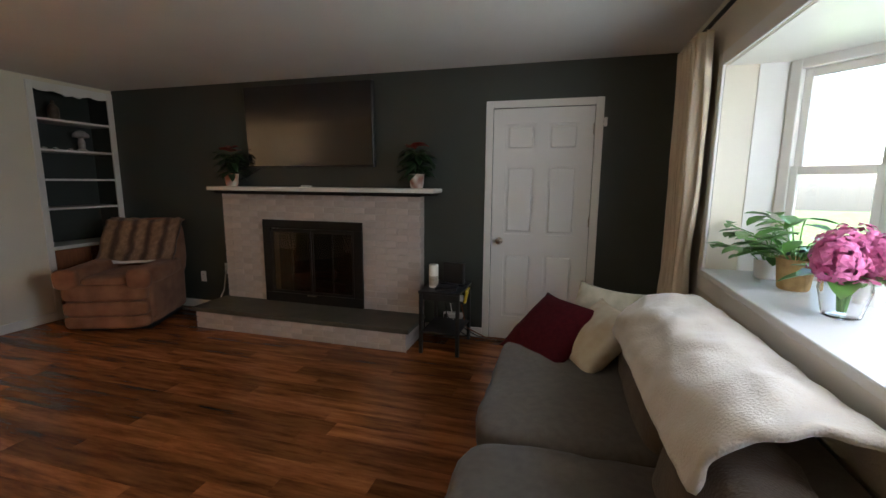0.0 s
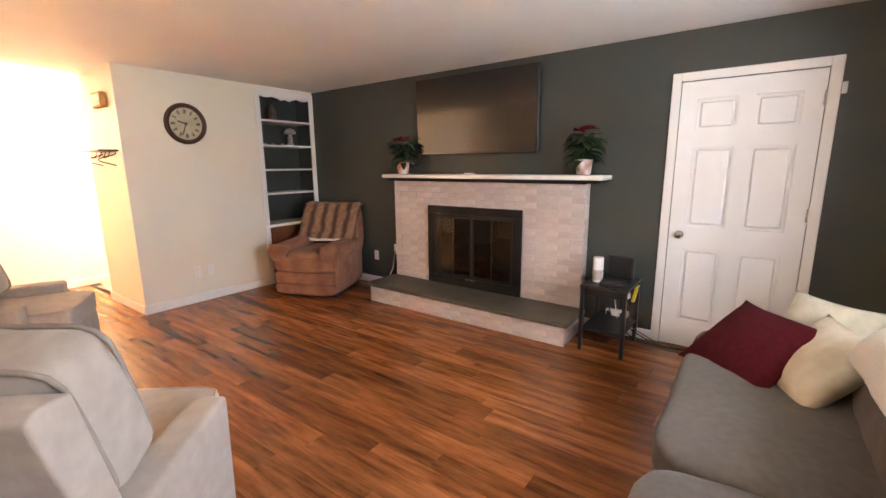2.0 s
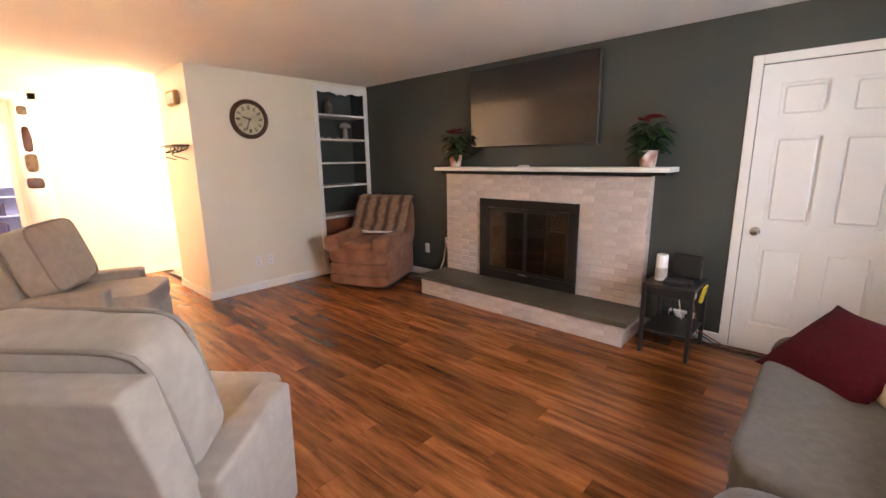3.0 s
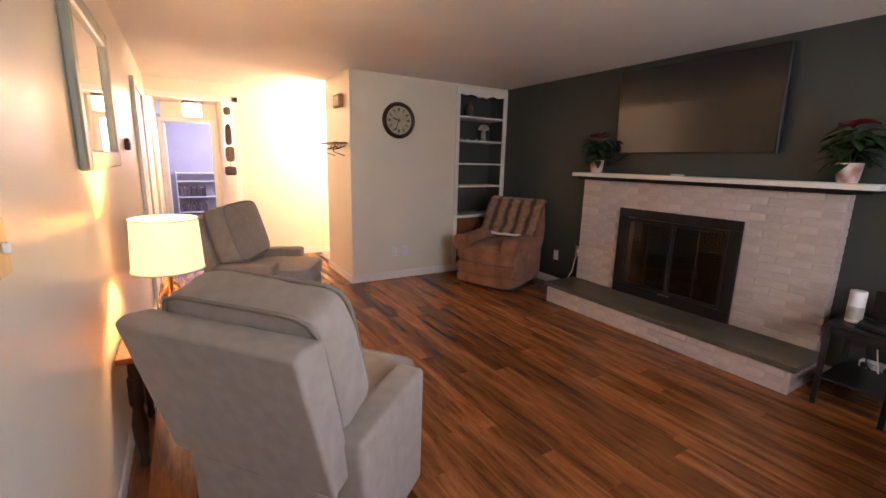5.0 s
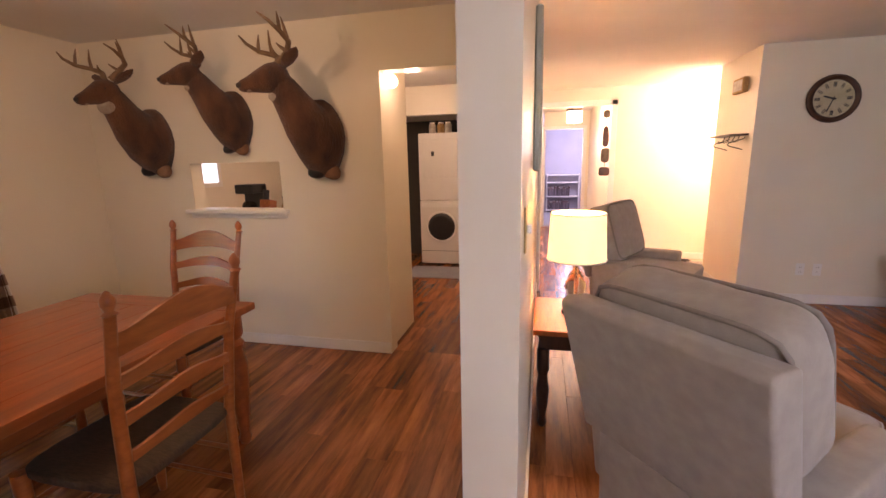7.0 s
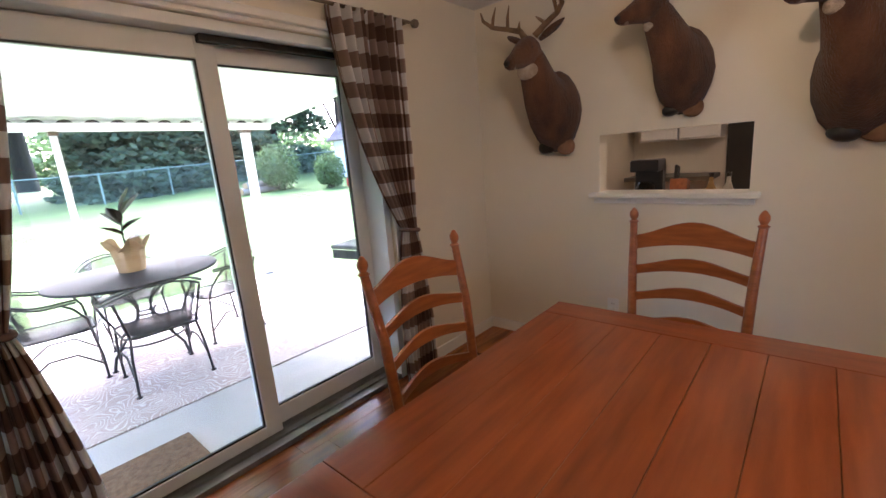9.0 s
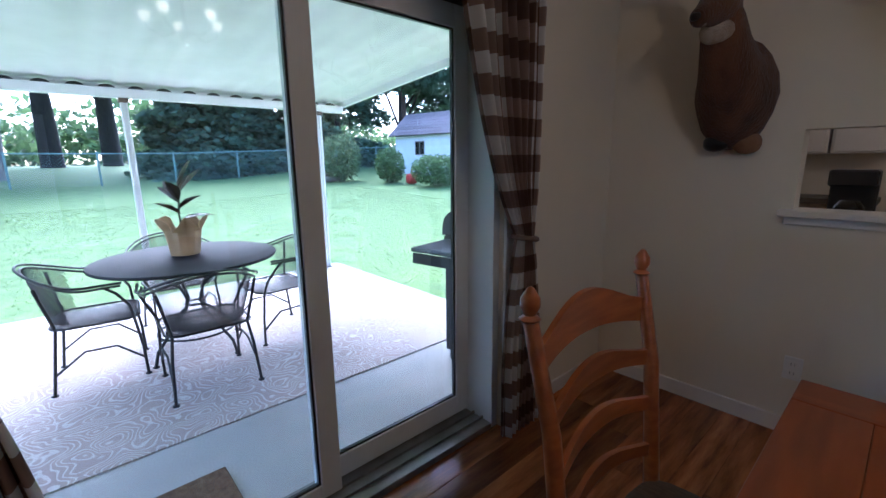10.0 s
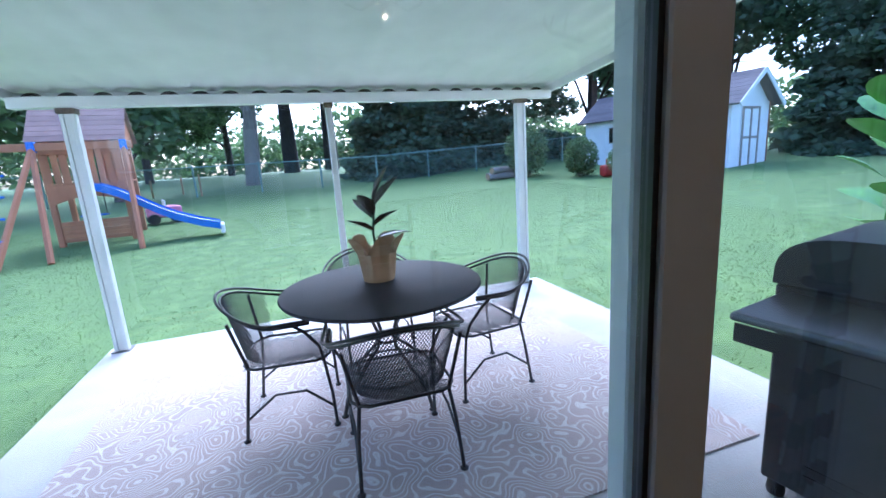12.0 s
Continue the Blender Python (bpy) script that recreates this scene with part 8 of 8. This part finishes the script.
for i, (dx2, dy3, dz) in enumerate(((0, 0, 0.12), (0.15, 0.22, 0.12), (0.05, 0.1, 0.33))):
    lgx = garden("log", -8.6 + dx2, -19.5 + dy3, "cut log lying at the lawn's edge", "log", 12 * i, "log pile", -dz + 0.12)
    b = bmesh.new()
    tube(b, [(-0.85 + 0.1 * i, 0, 0.12), (0, 0.02, 0.13), (0.8, 0, 0.12)], 0.13, 10)
    part("bark", b, M_PALEBARK, lgx, smooth=40)
    for x in (-0.852 + 0.1 * i, 0.802):
        part("cut_end", lathe([(0.11, -0.002), (0.11, 0.002)], 12), M_KRAFT, lgx).matrix_local = Matrix.Translation((x, 0, 0.12)) @ pose(0, 0, 0, 0, 90, 0)

# utility pole and wires
M_POLE = mat("brown_pole", (0.12, 0.075, 0.055), (0.08, 0.05, 0.038), rough=0.9, scale=5)
up = garden("utility_pole", -17.3, -25.2, "brown wooden utility pole carrying wires", "utility pole")
b = bmesh.new()
tube(b, [(0, 0, -0.3), (0, 0, 9)], [0.17, 0.13], 10)
part("pole", b, M_POLE, up, smooth=40)
part("crossarm", boxes((-1.0, -0.06, 7.9, 1.0, 0.06, 8.05)), M_POLE, up)
for i, (z, za) in enumerate(((6.3, 4.9), (5.5, 4.3), (4.7, 3.9))):
    b = bmesh.new()
    tube(b, [(0, 0, z), (10, -2, z - 0.9), (22, -6, z - 0.8), (40, -10, z)], 0.022, 5)
    part("wire", b, M_BLACKPL, up, smooth=0)
    b = bmesh.new()
    tube(b, [(0, 0, z), (-8, 6, z - 0.7), (-20, 16, z)], 0.022, 5)
    part("wire", b, M_BLACKPL, up, smooth=0)

# playset with slide
M_CEDAR = mat("cedar_planks", (0.50, 0.21, 0.10), (0.38, 0.15, 0.068), rough=0.7, scale=4, stretch=(2, 2, 0.4), vary=0.12)
M_BLUE = mat("blue_plastic", (0.05, 0.17, 0.60), (0.04, 0.14, 0.52), rough=0.35, scale=3)
M_ROOFWOOD = mat("weathered_roof_boards", (0.34, 0.22, 0.18), (0.25, 0.16, 0.13), rough=0.85, scale=5, vary=0.15)
pl = garden("playset", 3.40, -15.35, "cedar playset with tower, swing beam and slide", "playset", 8)
for x in (-0.62, 0.62):
    for y in (-0.6, 0.6):
        part("post", boxes((x - 0.05, y - 0.05, -0.1, x + 0.05, y + 0.05, 2.05), bevel=0.006), M_CEDAR, pl)
for i in range(9):
    part("deck_board", boxes((-0.66 + 0.148 * i, -0.66, 1.20, -0.66 + 0.148 * i + 0.138, 0.66, 1.235), bevel=0.003), M_CEDAR, pl)
for y in (-0.66, 0.63):
    part("deck_beam", boxes((-0.67, y, 1.06, 0.67, y + 0.03, 1.199)), M_CEDAR, pl)
    for i in range(9):
        if y > 0 or i < 4:
            part("rail_slat", boxes((-0.64 + 0.145 * i, y, 1.236, -0.64 + 0.145 * i + 0.11, y + 0.025, 1.80), bevel=0.003), M_CEDAR, pl)
    part("top_rail", boxes((-0.67, y - 0.01, 1.80, 0.67, y + 0.035, 1.88), bevel=0.004), M_CEDAR, pl)
for x in (-0.655, 0.63):
    part("side_rail", boxes((x, -0.55, 1.80, x + 0.025, 0.55, 1.88), bevel=0.004), M_CEDAR, pl)
for i in range(5):
    part("lower_panel", boxes((-0.60, 0.60, 0.05 + 0.085 * i, 0.60, 0.625, 0.05 + 0.085 * i + 0.078), bevel=0.003), M_CEDAR, pl)
part("front_arch", extrude_outline([(-0.6, 1.06), (-0.6, 0.82)] + [(-0.6 + 1.2 * q / 10, 0.82 + 0.14 * math.sin(math.pi * q / 10)) for q in range(1, 10)] + [(0.6, 0.82), (0.6, 1.06)], 0.64, 0.665), M_CEDAR, pl)
# gable roof
for s in (1, -1):
    sl, a = 1.02, 46
    for i in range(7):
        r = part("roof_board", boxes((0.148 * i, -0.80, 0, 0.148 * i + 0.142, 0.80, 0.025), bevel=0.003), M_ROOFWOOD, pl, "weathered roof board")
        r.matrix_local = Matrix.Translation((0, 0, 2.78)) @ pose(0, 0, 0, 0, 0, 90 * s) @ pose(0, 0, 0, 0, a, 0)
for y in (-0.74, 0.70):
    part("gable_board", extrude_outline([(-0.66, 2.06), (0.66, 2.06), (0.0, 2.72)], y, y + 0.03), M_CEDAR, pl).matrix_local = pose(0, 0, 0, 0, 0, 90)
# slide
bm = bmesh.new()
rows = []
for i in range(25):
    u = i / 24
    x = -0.12 - 2.16 * u
    z = 1.12 - 1.04 * (u ** 0.9) + 0.09 * math.sin(u * math.pi * 2.2) * (1 - u) + (0.05 * (u - 0.85) / 0.15 if u > 0.85 else 0)
    yy = 0.86 + 0.61 * u
    rows.append([bm.verts.new((x, yy + q, z + e)) for q, e in ((-0.26, 0.12), (-0.23, 0.13), (-0.20, 0.02), (-0.10, 0.0), (0.10, 0.0), (0.20, 0.02), (0.23, 0.13), (0.26, 0.12), (0.25, -0.03), (-0.25, -0.03))])
for a, b2 in zip(rows, rows[1:]):
    for k in range(10):
        bm.faces.new((a[k], a[(k + 1) % 10], b2[(k + 1) % 10], b2[k]))
bm.faces.new(rows[0][::-1])
bm.faces.new(rows[-1])
bmesh.ops.recalc_face_normals(bm, faces=bm.faces[:])
part("slide", bm, M_BLUE, pl, "blue wavy plastic slide", smooth=30)
part("slide_end", boxes((-2.36, 1.22, 0.0, -2.28, 1.72, 0.20), bevel=0.02), M_WHITEPL, pl, "pale slide end")
# swing beam and frame towards the house
part("swing_beam", boxes((-0.95, 0.95, 1.86, 3.4, 1.04, 2.0), bevel=0.006), M_CEDAR, pl)
for x in (-0.8, 0.62):
    part("beam_bracket", boxes((x - 0.06, 0.93, 1.83, x + 0.06, 1.06, 2.03), bevel=0.01), M_BLUE, pl, "blue bracket")
for x0, y0 in ((0.35, 2.35), (1.0, 2.5), (-0.9, 1.9)):
    b = bmesh.new()
    tube(b, [(0.62 if x0 > 0 else -0.8, 1.0, 1.9), (x0, y0, -0.1)], 0.055, 6)
    part("frame_leg", b, M_CEDAR, pl, smooth=40)
for i in range(4):
    b = bmesh.new()
    tube(b, [(0.9, 1.6 + 0.2 * (3 - i), 0.35 + 0.36 * i), (2.1, 1.6 + 0.2 * (3 - i), 0.35 + 0.36 * i)], 0.02, 6)
    part("ladder_rung", b, M_BLUE, pl, "blue ladder rung", smooth=40)
for x in (-0.3, 0.1):
    b = bmesh.new()
    tube(b, [(x, 1.0, 1.86), (x, 1.0, 0.6)], 0.008, 5)
    part("swing_chain", b, M_BLACKMETAL, pl)
part("swing_seat", boxes((-0.32, 0.9, 0.57, 0.12, 1.1, 0.60), bevel=0.008), M_BLUE, pl)
M_PINKPL = mat("pink_plastic", (0.62, 0.20, 0.32), rough=0.4)
tc2 = garden("toy_car", 2.62, -16.9, "pink and white ride-on toy car", "toy car", 20)
part("body", cushion(0.8, 0.42, 0.3, 5, 8, m=Matrix.Translation((0, 0, 0.3))), M_PINKPL, tc2, smooth=0)
part("windscreen", boxes((-0.05, -0.17, 0.44, 0.0, 0.17, 0.60), bevel=0.01), M_WHITEPL, tc2)
for x in (-0.26, 0.26):
    for y in (-0.21, 0.21):
        wl = part("wheel", lathe([(0.13, -0.04), (0.14, -0.02), (0.14, 0.02), (0.13, 0.04)], 16), M_BLACKPL, tc2, smooth=40)
        wl.matrix_local = Matrix.Translation((x, y, 0.13)) @ pose(0, 0, 0, 90, 0, 0)
for x, y, h in ((3.0, -24.0, 0.9), (4.0, -25.6, 0.75), (5.0, -25.0, 0.7)):
    t = garden("garden_stake", x, y, "pale wooden garden stake in the grass", "stake", group="garden stakes")
    part("stake", boxes((-0.035, -0.02, -0.1, 0.035, 0.02, h), bevel=0.004), M_KRAFT, t)

# ---- pieces of walls and floors ----
BL, BH = 0.205, 0.0605
brick_mesh = {}


def brick(w, h, parent, m):
    key = (round(w, 3), round(h, 3))
    if key not in brick_mesh:
        o = part("brick", boxes((0, -0.0050, 0, w, 0.002, h), bevel=0.0022), M_BRICK, parent)
        brick_mesh[key] = o.data
    else:
        o = new("brick", brick_mesh[key])
        o.parent = parent
    o.matrix_local = m


rnd = random.Random(4)
for r in range(18):
    z = 0.210 + BH * r
    h = min(BH - 0.009, 1.283 - z)
    if h < 0.02:
        break
    x = FX0 - (BL + 0.009) * (0.5 if r % 2 else 0)
    while x < FX1:
        for a, b2 in ((max(x, FX0), min(x + BL, FX1)),):
            spans = [(a, b2)]
            if z < 1.03:
                spans = [(a, min(b2, -2.692)), (max(a, -1.598), b2)]
            for p, q in spans:
                if q - p > 0.02:
                    brick(q - p, h, fp, pose(p, FY + 0.012 - rnd.uniform(0, 0.003), z))
        x += BL + 0.009
    for k, (p, q) in enumerate(((0.0, 0.115),)):
        brick(q - p, h, fp, Matrix.Translation((FX1 - 0.012 + 0.0, FY + 0.014 + p, z)) @ pose(0, 0, 0, 0, 0, 90))
for r in range(3):
    z = 0.003 + 0.0545 * r
    x = FX0 - (BL + 0.009) * (0.5 if r % 2 else 0)
    while x < -1.01:
        p, q = max(x, FX0), min(x + BL, -1.01)
        if q - p > 0.02:
            brick(q - p, 0.0475, fp, pose(p, 2.80 - rnd.uniform(0, 0.003), z))
        x += BL + 0.009
    for p, q in ((2.80, 3.0), (3.01, 3.21)):
        brick(q - p, 0.0475, fp, Matrix.Translation((-1.022, p, z)) @ pose(0, 0, 0, 0, 0, 90))

PW, PLN = 0.125, 1.22
plank_mesh = {}


def plank(x0, x1, y, parent):
    key = round(x1 - x0, 3)
    if key not in plank_mesh:
        o = part("plank", boxes((0, 0.0004, -0.012, x1 - x0 - 0.0008, PW - 0.0004, 0.0), bevel=0.0008), M_FLOOR, parent)
        plank_mesh[key] = o.data
    else:
        o = new("plank", plank_mesh[key])
        o.parent = parent
    o.matrix_local = pose(x0, y, 0)


floor2 = tagged(new("floor_kitchen_hall"), "reddish brown wood laminate floor in hall and kitchen", "floor", kind="structure")
offs = [random.Random(9 + i).uniform(0, PLN) for i in range(64)]
for i in range(62):
    y = -4.30 + PW * i
    if y > NY:
        break
    for main in (True, False):
        if y < PL - 0.06:
            lo, hi = (DX - 0.06, EX) if main else (-6.46, DX - 0.06)
        else:
            lo, hi = (WX - 0.03, EX) if main else (-9.52, WX - 0.03)
            if not main and y > 1.20:
                continue
            if not main and y > 0.15:
                lo = -6.6
        x = lo - offs[i]
        while x < hi:
            a, b2 = max(x, lo), min(x + PLN, hi)
            if b2 - a > 0.01:
                plank(a, b2, y, floor if main else floor2)
            x += PLN
